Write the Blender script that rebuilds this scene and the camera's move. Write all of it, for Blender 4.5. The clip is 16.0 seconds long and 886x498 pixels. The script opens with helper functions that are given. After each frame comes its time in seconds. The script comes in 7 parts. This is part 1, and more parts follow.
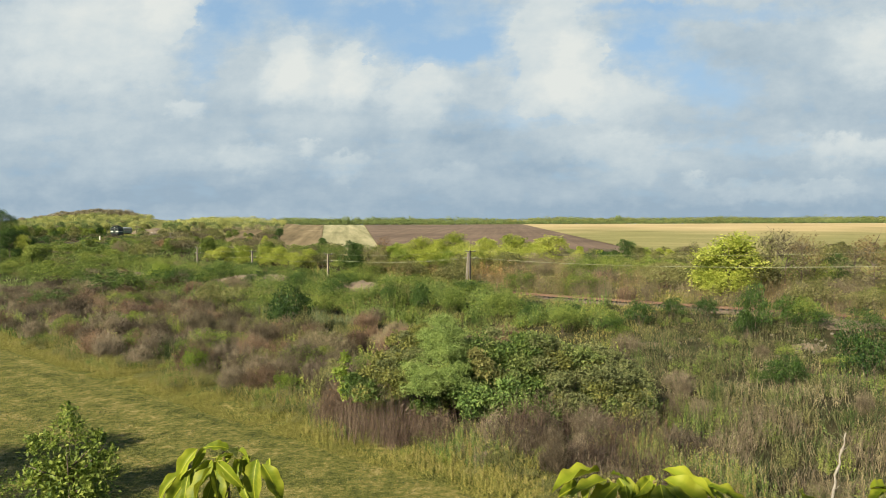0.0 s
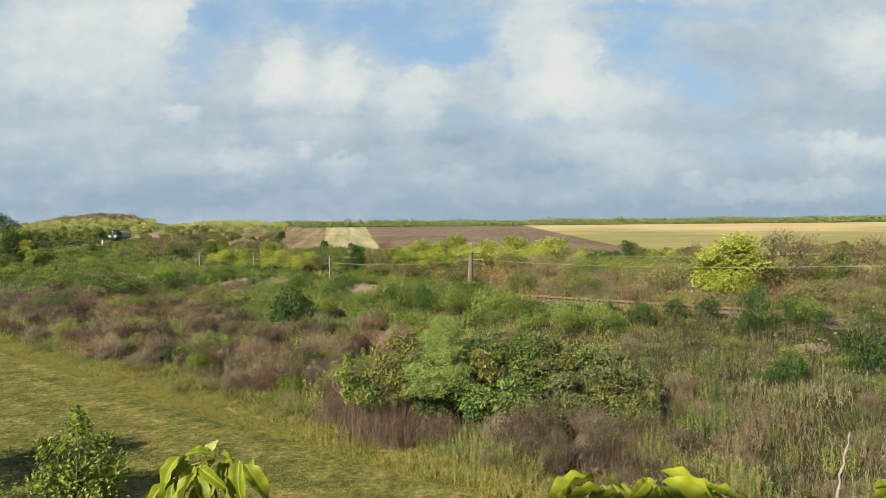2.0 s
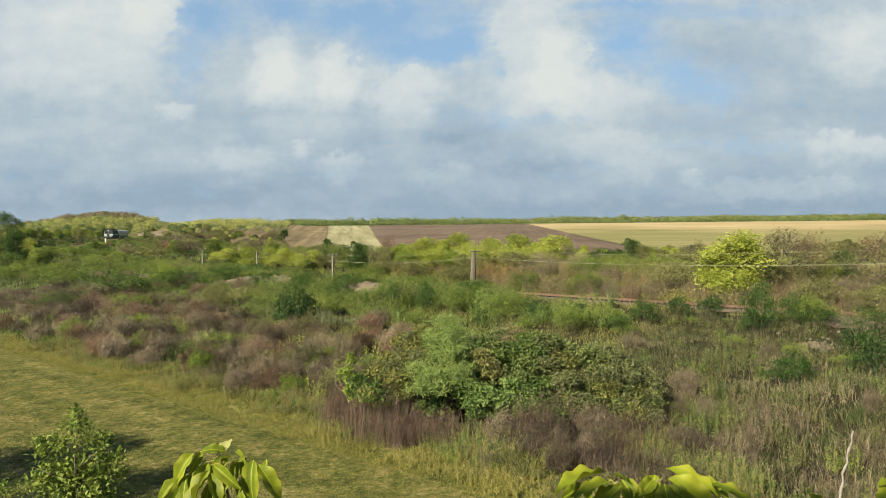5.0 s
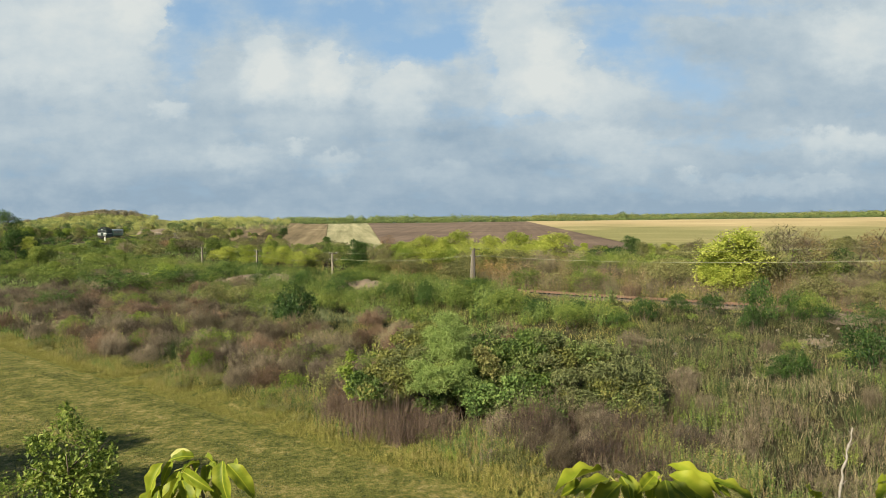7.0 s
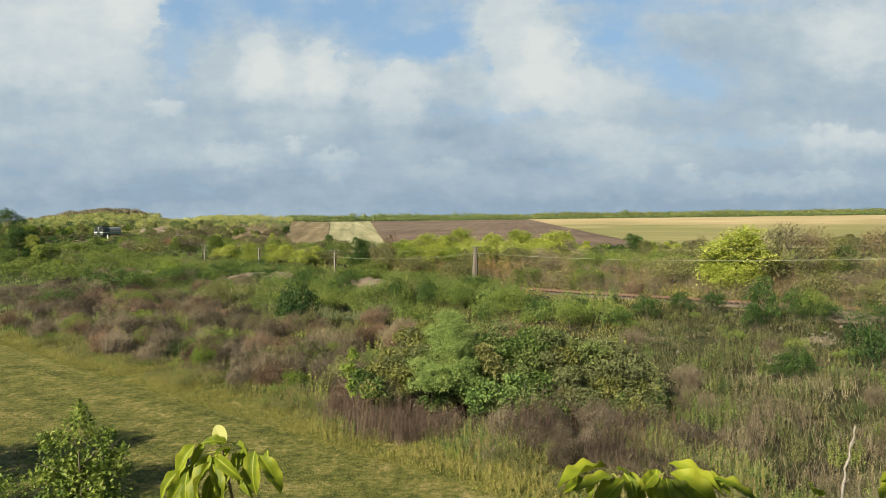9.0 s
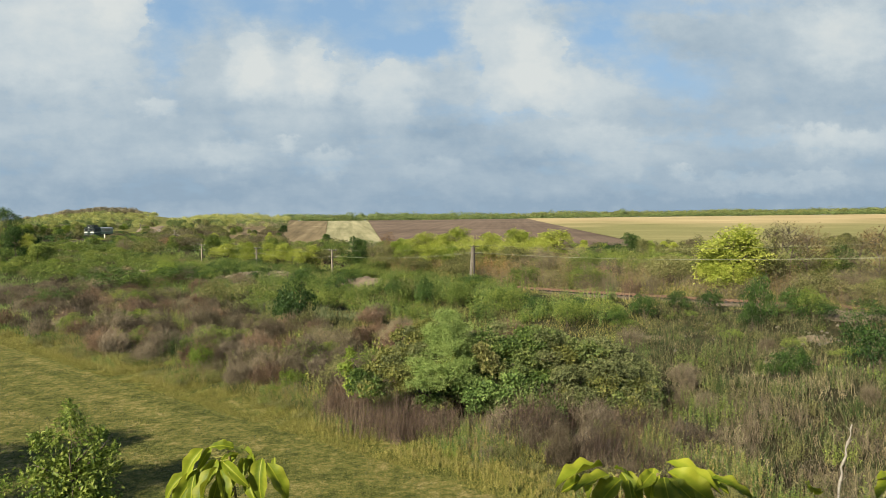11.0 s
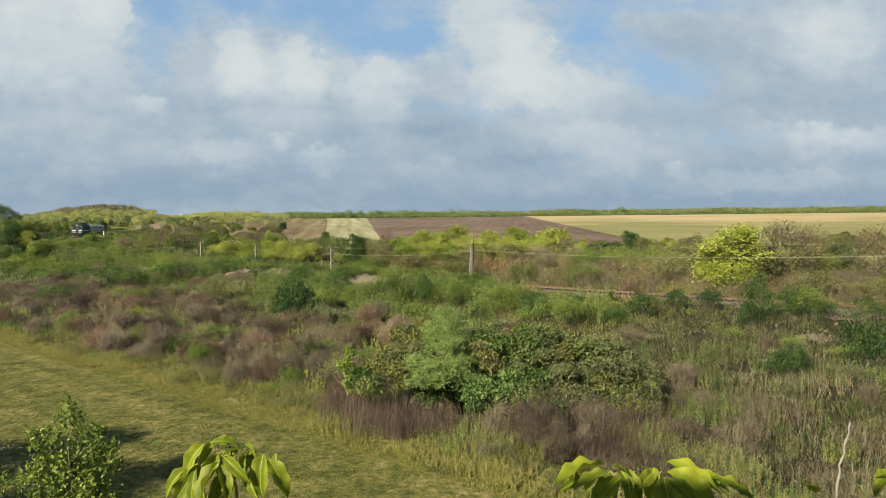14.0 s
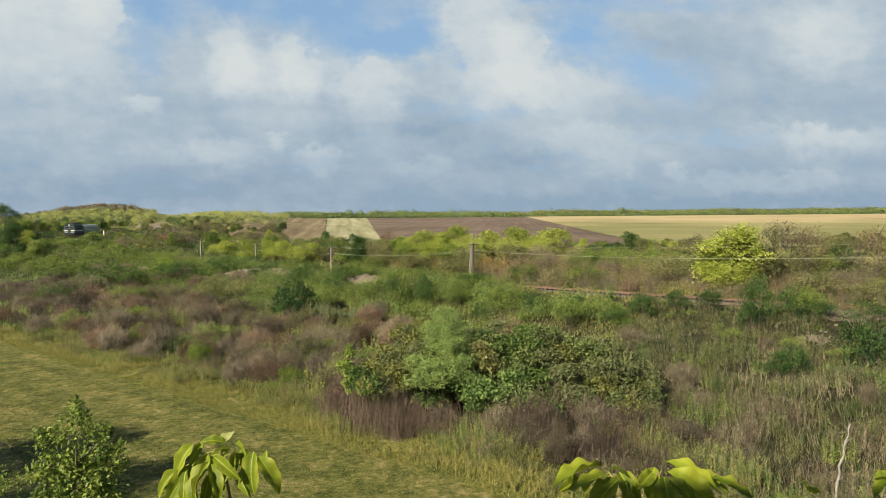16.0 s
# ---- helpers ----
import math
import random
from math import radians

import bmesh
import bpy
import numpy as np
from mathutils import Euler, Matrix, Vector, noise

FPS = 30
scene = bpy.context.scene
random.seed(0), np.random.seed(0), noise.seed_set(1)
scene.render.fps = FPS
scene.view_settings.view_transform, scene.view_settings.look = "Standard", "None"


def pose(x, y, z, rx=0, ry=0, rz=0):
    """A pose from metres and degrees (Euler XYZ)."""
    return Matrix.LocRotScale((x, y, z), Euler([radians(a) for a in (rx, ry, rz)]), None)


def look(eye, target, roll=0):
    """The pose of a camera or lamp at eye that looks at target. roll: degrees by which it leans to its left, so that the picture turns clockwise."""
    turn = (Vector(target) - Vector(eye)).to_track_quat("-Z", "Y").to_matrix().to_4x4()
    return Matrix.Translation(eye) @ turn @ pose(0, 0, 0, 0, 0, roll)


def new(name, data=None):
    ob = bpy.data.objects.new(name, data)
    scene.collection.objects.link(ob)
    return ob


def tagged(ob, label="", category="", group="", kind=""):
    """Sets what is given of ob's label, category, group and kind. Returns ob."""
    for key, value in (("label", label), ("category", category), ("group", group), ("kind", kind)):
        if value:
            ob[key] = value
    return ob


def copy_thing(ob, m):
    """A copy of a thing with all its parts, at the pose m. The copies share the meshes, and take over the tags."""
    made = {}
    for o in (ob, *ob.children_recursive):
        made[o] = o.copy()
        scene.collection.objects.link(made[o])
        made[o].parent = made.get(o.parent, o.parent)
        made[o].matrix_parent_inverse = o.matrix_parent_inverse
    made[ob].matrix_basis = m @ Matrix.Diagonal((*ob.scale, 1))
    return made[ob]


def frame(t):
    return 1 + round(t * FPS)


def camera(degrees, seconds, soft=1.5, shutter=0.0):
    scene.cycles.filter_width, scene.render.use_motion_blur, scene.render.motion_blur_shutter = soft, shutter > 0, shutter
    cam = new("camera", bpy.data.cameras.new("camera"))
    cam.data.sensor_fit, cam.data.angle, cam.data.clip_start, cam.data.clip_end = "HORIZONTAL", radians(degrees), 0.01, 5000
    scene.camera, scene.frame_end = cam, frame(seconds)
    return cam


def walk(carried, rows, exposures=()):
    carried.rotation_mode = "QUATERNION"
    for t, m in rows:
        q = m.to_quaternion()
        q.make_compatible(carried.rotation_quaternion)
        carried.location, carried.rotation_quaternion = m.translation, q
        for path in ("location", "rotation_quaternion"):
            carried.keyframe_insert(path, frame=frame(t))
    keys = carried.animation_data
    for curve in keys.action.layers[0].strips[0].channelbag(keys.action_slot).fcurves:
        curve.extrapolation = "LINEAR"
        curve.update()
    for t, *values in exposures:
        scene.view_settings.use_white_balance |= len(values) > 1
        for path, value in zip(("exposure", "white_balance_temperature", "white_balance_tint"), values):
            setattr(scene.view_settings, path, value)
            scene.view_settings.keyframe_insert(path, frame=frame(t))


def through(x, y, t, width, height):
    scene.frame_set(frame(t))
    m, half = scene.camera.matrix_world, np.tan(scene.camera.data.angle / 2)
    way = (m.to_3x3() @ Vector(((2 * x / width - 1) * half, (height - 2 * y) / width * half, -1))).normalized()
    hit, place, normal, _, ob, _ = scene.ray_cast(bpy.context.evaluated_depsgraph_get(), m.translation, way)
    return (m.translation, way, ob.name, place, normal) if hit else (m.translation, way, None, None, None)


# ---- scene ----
EYE = (0.0, 0.0, 12.0)
cam = camera(64, 16.0, soft=0.6)
# seconds, then the camera's turn in degrees: a hand-held stand at a window
TURNS = [
    (0, 88.356, 0.000, 0.000), (0.5, 88.348, 0.095, 0.022), (1, 88.354, 0.253, 0.062), (1.5, 88.416, 0.383, 0.116),
    (2, 88.517, 0.375, 0.150), (2.5, 88.563, 0.357, 0.209), (3, 88.514, 0.371, 0.299), (3.5, 88.478, 0.369, 0.355),
    (4, 88.473, 0.375, 0.374), (6.5, 88.195, 0.435, 0.309), (7, 88.189, 0.495, 0.332), (7.5, 88.156, 0.525, 0.419),
    (8, 88.111, 0.602, 0.512), (8.5, 88.062, 0.569, 0.553), (9, 88.030, 0.519, 0.514), (11.5, 87.943, 0.543, 0.278),
    (12, 87.920, 0.556, 0.268), (12.5, 87.862, 0.527, 0.267), (13, 87.819, 0.475, 0.261), (13.5, 87.805, 0.471, 0.261),
    (14, 87.776, 0.425, 0.246), (14.5, 87.780, 0.399, 0.242), (15, 87.774, 0.393, 0.238), (15.5, 87.780, 0.402, 0.237),
    (16, 87.790, 0.287, 0.256)]
EXPOSURES = [(0, 1.13, 6580, 7), (4, 1.08, 6520, 7), (8, 1.03, 6450, 7), (12, 0.99, 6380, 8), (16, 0.96, 6310, 8.5)]
walk(cam, [(t, pose(*EYE, rx, ry, rz)) for t, rx, ry, rz in TURNS], EXPOSURES)

# ---- light ----
SUN_FROM = Vector((-0.66, -0.75, 0.0)).normalized()
SUN_UP = radians(34)
world = bpy.data.worlds.new("sky")
scene.world = world
world.use_nodes = True
wn, wl = world.node_tree.nodes, world.node_tree.links
sky = wn.new("ShaderNodeTexSky")
sky.sky_type, sky.sun_disc = "NISHITA", False
sky.sun_elevation, sky.sun_rotation = SUN_UP, math.atan2(SUN_FROM.x, SUN_FROM.y)
sky.air_density, sky.dust_density, sky.ozone_density = 1.0, 0.6, 1.5
wn["Background"].inputs["Strength"].default_value = 0.05
wl.new(sky.outputs[0], wn["Background"].inputs["Color"])
sun_data = bpy.data.lights.new("sun", "SUN")
sun_data.energy, sun_data.angle, sun_data.color = 5.0, radians(0.8), (1.0, 0.875, 0.66)
sun = new("sun", sun_data)
sun_way = SUN_FROM * math.cos(SUN_UP) + Vector((0, 0, math.sin(SUN_UP)))
sun.matrix_world = look(tuple(sun_way * 50), (0, 0, 0))

# ---- the lie of the land ----
# s runs up the bank from the meadow's edge, a runs along it
TRACK = np.array([(-192.0, 500.0), (-139.0, 300.0), (-128.6, 261.0), (-118.3, 222.0), (-104.0, 184.0), (-80.0, 158.0), (-50.0, 133.0),
                  (-20.0, 110.0), (7.0, 88.5), (24.0, 76.0), (38.0, 65.5), (62.0, 48.0), (110.0, 16.0)])
TRACK_Z = np.array([10.6, 8.6, 8.1, 7.6, 7.05, 6.4, 5.6, 4.7, 4.0, 3.85, 3.8, 3.75, 3.7])


def smooth(lo, hi, v):
    t = np.clip((v - lo) / (hi - lo), 0, 1)
    return t * t * (3 - 2 * t)


def bank(x, y):
    return 0.652 * x + 0.758 * (y - 34.5), -0.758 * x + 0.652 * (y - 34.5)


def near_track(x, y):
    """Distance to the track's line and the track's height there."""
    best, level = np.full(np.shape(x), 1e9), np.zeros(np.shape(x))
    for i in range(len(TRACK) - 1):
        p, q = TRACK[i], TRACK[i + 1]
        d = q - p
        t = np.clip(((x - p[0]) * d[0] + (y - p[1]) * d[1]) / (d @ d), 0, 1)
        r = np.hypot(x - p[0] - t * d[0], y - p[1] - t * d[1])
        level = np.where(r < best, TRACK_Z[i] + t * (TRACK_Z[i + 1] - TRACK_Z[i]), level)
        best = np.minimum(best, r)
    return best, level


def ripple(x, y):
    return (0.22 * np.sin(x * 0.31 + y * 0.17) + 0.18 * np.sin(y * 0.43 - x * 0.23 + 1.3) + 0.1 * np.sin(x * 0.9 + 0.7) * np.sin(y * 0.8))


def ground_z(x, y):
    x, y = np.asarray(x, float), np.asarray(y, float)
    s, a = bank(x, y)
    top = 4.1 + 0.0235 * np.clip(a, 0, 190)
    z = top * np.interp(s, (-1, 0, 5, 16, 28, 33, 40, 60), (0, 0.01, 0.05, 0.22, 0.5, 0.66, 0.98, 1))
    z = z + ripple(x, y) * smooth(1, 8, s)
    far = 4.0 + 0.0203 * np.clip(y - 230, 0, 650) - 0.012 * np.clip(y - 885, 0, 5000) + 0.004 * np.clip(x, 0, 600) * smooth(250, 800, y)
    far = far + 3.2 * smooth(-50, -110, x) * smooth(560, 400, y)
    far = far + 10.8 * np.exp(-((x + 306) / 64) ** 2 - ((y - 650) / 110) ** 2)
    far = far + 6.0 * np.exp(-((x + 172) / 58) ** 2 - ((y - 600) / 90) ** 2)
    far = far - 7.0 * np.exp(-((x + 247) / 14) ** 2 - ((y - 620) / 150) ** 2)
    z = z + (far - z) * smooth(62, 125, s)
    z = z - 1.6 * np.exp(-((x + 98) / 17) ** 2 - ((y - 172) / 15) ** 2)
    d, level = near_track(x, y)
    return z + (level - 0.35 - z) * smooth(9, 3.2, d)


# ---- materials ----
def nodes_of(name):
    m = bpy.data.materials.new(name)
    m.use_nodes = True
    nt = m.node_tree
    return m, nt.nodes, nt.links, nt.nodes["Principled BSDF"]


def ramp_node(n, stops):
    r = n.new("ShaderNodeValToRGB")
    e = r.color_ramp.elements
    while len(e) < len(stops):
        e.new(0.5)
    for i, (at, c) in enumerate(stops):
        e[i].position, e[i].color = at, (*c, 1)
    return r


def noise_node(n, l, vec, scale, detail=6, rough=0.6):
    t = n.new("ShaderNodeTexNoise")
    t.inputs["Scale"].default_value, t.inputs["Detail"].default_value, t.inputs["Roughness"].default_value = scale, detail, rough
    if vec:
        l.new(vec, t.inputs["Vector"])
    return t


def mix_node(n, l, a, b, fac, mode="MIX"):
    m = n.new("ShaderNodeMix")
    m.data_type, m.blend_type = "RGBA", mode
    for sock, v in ((m.inputs[6], a), (m.inputs[7], b), (m.inputs[0], fac)):
        if isinstance(v, (int, float)):
            sock.default_value = v
        elif isinstance(v, tuple):
            sock.default_value = (*v, 1)
        else:
            l.new(v, sock)
    return m.outputs[2]


def math_node(n, l, op, a, b=0.0, clamp=False):
    m = n.new("ShaderNodeMath")
    m.operation, m.use_clamp = op, clamp
    for sock, v in zip(m.inputs, (a, b)):
        if isinstance(v, (int, float)):
            sock.default_value = v
        else:
            l.new(v, sock)
    return m.outputs[0]


def bump_node(n, l, height, out, strength=0.4, distance=0.02):
    b = n.new("ShaderNodeBump")
    b.inputs["Strength"].default_value, b.inputs["Distance"].default_value = strength, distance
    l.new(height, b.inputs["Height"])
    l.new(b.outputs[0], out.inputs["Normal"])


def surface(name, dark, light, scale=3.0, rough=0.8, metal=0.0, bump=0.3, distance=0.02, fine=8.0):
    """A plain solid: two tones at two scales, with relief."""
    m, n, l, p = nodes_of(name)
    co = n.new("ShaderNodeTexCoord").outputs["Object"]
    big, small = noise_node(n, l, co, scale), noise_node(n, l, co, scale * fine, 8, 0.7)
    c1 = mix_node(n, l, dark, light, ramp_fac(n, l, big.outputs[0]))
    c2 = mix_node(n, l, c1, mix_node(n, l, dark, light, small.outputs[0]), 0.5)
    l.new(c2, p.inputs["Base Color"])
    p.inputs["Roughness"].default_value, p.inputs["Metallic"].default_value = rough, metal
    bump_node(n, l, small.outputs[0], p, bump, distance)
    return m


def ramp_fac(n, l, v, lo=0.35, hi=0.65):
    r = n.new("ShaderNodeMapRange")
    r.inputs["From Min"].default_value, r.inputs["From Max"].default_value = lo, hi
    l.new(v, r.inputs["Value"])
    return r.outputs[0]


def foliage(name, stops, through=0.3, rough=0.55, spread=0.35, mottle=0.55, grain=3.0):
    """Leaves: each one takes its own tone, each plant leans to one end of the range."""
    m, n, l, p = nodes_of(name)
    isle = n.new("ShaderNodeNewGeometry").outputs["Random Per Island"]
    own = n.new("ShaderNodeObjectInfo").outputs["Random"]
    co = n.new("ShaderNodeTexCoord").outputs["Object"]
    patch = noise_node(n, l, co, grain, 3)
    v = math_node(n, l, "ADD", math_node(n, l, "MULTIPLY", isle, 0.95 * mottle), math_node(n, l, "MULTIPLY", own, spread))
    v = math_node(n, l, "ADD", v, math_node(n, l, "MULTIPLY", math_node(n, l, "SUBTRACT", patch.outputs[0], 0.5), 1.1))
    v = math_node(n, l, "ADD", v, 0.465 - 0.475 * mottle - 0.5 * spread)
    speck = noise_node(n, l, co, 12.0, 2)
    v = math_node(n, l, "ADD", v, math_node(n, l, "MULTIPLY", math_node(n, l, "SUBTRACT", speck.outputs[0], 0.5), 0.8 * mottle))
    k = len(stops)
    r = ramp_node(n, [(0.08 + 0.84 * i / (k - 1), c) for i, c in enumerate(stops)])
    l.new(v, r.inputs[0])
    l.new(r.outputs[0], p.inputs["Base Color"])
    p.inputs["Roughness"].default_value = rough
    p.inputs["Specular IOR Level"].default_value = 0.3
    if through:
        t = n.new("ShaderNodeBsdfTranslucent")
        l.new(r.outputs[0], t.inputs["Color"])
        mx = n.new("ShaderNodeMixShader")
        mx.inputs[0].default_value = through
        l.new(p.outputs[0], mx.inputs[1])
        l.new(t.outputs[0], mx.inputs[2])
        l.new(mx.outputs[0], n["Material Output"].inputs[0])
    return m


LEAF = {
    "green": foliage("green_leaves", [(0.045, 0.078, 0.014), (0.155, 0.21, 0.038), (0.32, 0.365, 0.08)]),
    "dark": foliage("dark_green_leaves", [(0.013, 0.036, 0.008), (0.05, 0.1, 0.019), (0.12, 0.185, 0.036)]),
    "olive": foliage("olive_leaves", [(0.06, 0.068, 0.024), (0.18, 0.183, 0.062), (0.32, 0.312, 0.125)]),
    "yellow": foliage("yellow_green_leaves", [(0.17, 0.225, 0.03), (0.35, 0.4, 0.06), (0.53, 0.55, 0.135)], 0.42),
    "lime": foliage("light_green_leaves", [(0.08, 0.13, 0.018), (0.2, 0.275, 0.04), (0.36, 0.42, 0.085)], 0.4),
    "pale": foliage("pale_green_leaves", [(0.1, 0.18, 0.04), (0.2, 0.3, 0.08), (0.3, 0.39, 0.13)]),
    "sage": foliage("grey_sage_leaves", [(0.07, 0.09, 0.04), (0.16, 0.19, 0.085), (0.27, 0.3, 0.15)]),
    "sapling": foliage("sapling_leaves", [(0.06, 0.105, 0.018), (0.22, 0.285, 0.05), (0.45, 0.49, 0.13)], 0.45),
    "tan": foliage("dry_tan_leaves", [(0.13, 0.09, 0.04), (0.24, 0.18, 0.085), (0.36, 0.28, 0.14)]),
    "rust": foliage("rusty_leaves", [(0.12, 0.07, 0.035), (0.21, 0.13, 0.065), (0.3, 0.2, 0.1)]),
    "orange": foliage("orange_dry_leaves", [(0.22, 0.12, 0.04), (0.36, 0.21, 0.08), (0.42, 0.28, 0.13)]),
    # hazy leaves: the haze of distance is put into their paler, flatter colours
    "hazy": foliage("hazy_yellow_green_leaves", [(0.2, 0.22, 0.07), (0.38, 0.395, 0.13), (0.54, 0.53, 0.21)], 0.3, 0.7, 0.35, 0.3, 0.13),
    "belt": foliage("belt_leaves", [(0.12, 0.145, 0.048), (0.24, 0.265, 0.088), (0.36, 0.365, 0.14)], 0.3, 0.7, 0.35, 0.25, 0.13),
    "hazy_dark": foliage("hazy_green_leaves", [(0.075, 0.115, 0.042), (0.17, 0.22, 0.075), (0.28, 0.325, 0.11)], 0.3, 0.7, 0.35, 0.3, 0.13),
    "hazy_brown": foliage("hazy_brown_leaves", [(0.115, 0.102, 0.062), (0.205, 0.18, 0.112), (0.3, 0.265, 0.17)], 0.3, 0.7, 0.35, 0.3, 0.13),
    "bush_pale": foliage("feathery_pale_leaves", [(0.11, 0.165, 0.042), (0.23, 0.31, 0.085), (0.36, 0.435, 0.145)], 0.3, 0.55, 0.0, 0.5, 0.9),
    "bush_bright": foliage("fresh_green_leaves", [(0.05, 0.105, 0.026), (0.155, 0.24, 0.06), (0.31, 0.395, 0.12)], 0.3, 0.55, 0.0, 0.5, 0.8),
    "bush_green": foliage("bush_green_leaves", [(0.038, 0.066, 0.018), (0.14, 0.182, 0.05), (0.29, 0.33, 0.105)], 0.3, 0.55, 0.0, 0.5, 0.8),
    "bush_sage": foliage("dull_sage_leaves", [(0.052, 0.066, 0.026), (0.145, 0.165, 0.062), (0.29, 0.305, 0.13)], 0.3, 0.55, 0.0, 0.5, 0.8),
    "bush_olive": foliage("olive_bush_leaves", [(0.06, 0.07, 0.018), (0.17, 0.18, 0.045), (0.34, 0.33, 0.1)], 0.3, 0.55, 0.0, 0.5, 0.8),
    "bush_tan": foliage("yellowing_bush_leaves", [(0.085, 0.085, 0.03), (0.185, 0.185, 0.06), (0.33, 0.32, 0.115)], 0.3, 0.55, 0.0, 0.5, 0.8),
    "bush_dark": foliage("dark_bush_leaves", [(0.028, 0.058, 0.013), (0.09, 0.145, 0.03), (0.21, 0.27, 0.06)], 0.3, 0.55, 0.0, 0.5, 0.8),
    "brown": foliage("brown_grey_leaves", [(0.085, 0.074, 0.042), (0.155, 0.135, 0.075), (0.21, 0.19, 0.1)]),
}
TWIG = {
    "umber": foliage("dark_umber_twigs", [(0.022, 0.015, 0.012), (0.075, 0.052, 0.038), (0.17, 0.122, 0.088)], 0, 0.55, 0.6),
    "mauve": foliage("mauve_brown_twigs", [(0.036, 0.028, 0.018), (0.115, 0.092, 0.06), (0.245, 0.2, 0.135)], 0, 0.55, 0.6),
    "red": foliage("reddish_twigs", [(0.06, 0.039, 0.024), (0.155, 0.102, 0.064), (0.26, 0.178, 0.115)], 0, 0.55, 0.6),
    "grey": foliage("grey_tan_twigs", [(0.06, 0.05, 0.03), (0.16, 0.133, 0.08), (0.3, 0.255, 0.155)], 0, 0.55, 0.6),
    "straw": foliage("straw_stalks", [(0.17, 0.14, 0.065), (0.28, 0.24, 0.12), (0.4, 0.345, 0.2)], 0.2),
}
GRASS = {
    "rough": foliage("rough_bank_grass", [(0.06, 0.08, 0.016), (0.165, 0.175, 0.038), (0.3, 0.255, 0.085), (0.4, 0.335, 0.15)], 0.2),
    "herbs": foliage("tall_bank_herbs", [(0.05, 0.085, 0.013), (0.185, 0.24, 0.042), (0.42, 0.45, 0.105)], 0.22),
    "weeds": foliage("dull_bank_weeds", [(0.02, 0.036, 0.01), (0.056, 0.077, 0.022), (0.105, 0.115, 0.044), (0.175, 0.16, 0.08)], 0.2),
    "nettles": foliage("dark_green_nettles", [(0.024, 0.052, 0.012), (0.095, 0.15, 0.034), (0.26, 0.32, 0.09)], 0.22),
    "edge": foliage("yellow_edge_grass", [(0.078, 0.09, 0.02), (0.205, 0.205, 0.046), (0.385, 0.34, 0.105)], 0.3),
    "dry": foliage("dry_bank_grass", [(0.045, 0.045, 0.022), (0.12, 0.108, 0.054), (0.225, 0.192, 0.105), (0.36, 0.305, 0.18)], 0.2),
    "lawn": foliage("mown_grass", [(0.075, 0.09, 0.018), (0.16, 0.15, 0.035), (0.25, 0.205, 0.07)], 0.2),
}
BARK = surface("grey_brown_bark", (0.06, 0.045, 0.035), (0.17, 0.135, 0.105), 6, 0.9, 0, 0.6)
PALE_WOOD = surface("bleached_dead_wood", (0.13, 0.118, 0.1), (0.34, 0.312, 0.27), 9, 0.8, 0, 0.5)
CONCRETE = surface("weathered_concrete", (0.12, 0.105, 0.085), (0.27, 0.24, 0.19), 2.5, 0.9, 0, 0.3)
TARRED = surface("dark_tarred_timber", (0.025, 0.022, 0.02), (0.07, 0.06, 0.05), 3, 0.8, 0, 0.3)
RUST = surface("rusty_steel", (0.08, 0.045, 0.028), (0.19, 0.115, 0.075), 4, 0.8, 0.1, 0.3)
WIRE = surface("pale_aluminium_wire", (0.22, 0.24, 0.15), (0.33, 0.34, 0.23), 2, 0.5, 0.2, 0.1)
STONE = surface("grey_rubble_stone", (0.1, 0.086, 0.07), (0.21, 0.183, 0.15), 3, 0.9, 0, 0.5)
WHITE_STONE = surface("whitish_stone", (0.55, 0.53, 0.48), (0.8, 0.78, 0.72), 3, 0.8, 0, 0.3)
BALLAST = surface("dusty_ballast", (0.062, 0.046, 0.034), (0.16, 0.12, 0.09), 1.5, 0.95, 0, 0.8, 0.05)
SOIL = surface("dry_pinkish_soil", (0.085, 0.066, 0.046), (0.19, 0.148, 0.105), 2.5, 0.95, 0, 0.6, 0.05)
CERAMIC = surface("white_porcelain", (0.25, 0.25, 0.24), (0.4, 0.4, 0.38), 4, 0.3, 0, 0.05)
PLASTER = surface("beige_plaster", (0.42, 0.38, 0.32), (0.55, 0.5, 0.43), 1.2, 0.9, 0, 0.2)
LOCO_GREEN = surface("dull_dark_green_paint", (0.012, 0.03, 0.024), (0.03, 0.055, 0.042), 0.8, 0.8, 0, 0.05)
LOCO_WHITE = surface("dusty_white_paint", (0.6, 0.62, 0.58), (0.78, 0.79, 0.75), 0.8, 0.5, 0, 0.05)
LOCO_ROOF = surface("sooty_roof_paint", (0.018, 0.02, 0.02), (0.05, 0.055, 0.05), 0.8, 0.9, 0, 0.1)
LOCO_UNDER = surface("oily_black_steel", (0.012, 0.012, 0.012), (0.04, 0.036, 0.032), 2, 0.6, 0.3, 0.1)
COACH_GREY = surface("pale_grey_green_coach_paint", (0.3, 0.33, 0.31), (0.4, 0.43, 0.41), 0.7, 0.45, 0, 0.05)
COACH_GREEN = surface("mid_green_coach_paint", (0.05, 0.12, 0.085), (0.08, 0.17, 0.12), 0.7, 0.45, 0, 0.05)
COACH_ROOF = surface("light_grey_coach_roof", (0.22, 0.24, 0.24), (0.33, 0.35, 0.35), 0.7, 0.6, 0, 0.05)
PANE = surface("dark_window_glass", (0.012, 0.016, 0.018), (0.03, 0.035, 0.04), 2, 0.35, 0, 0.0)
LAMP_GLASS = surface("headlight_glass", (0.7, 0.7, 0.65), (0.85, 0.85, 0.8), 2, 0.15, 0, 0.0)


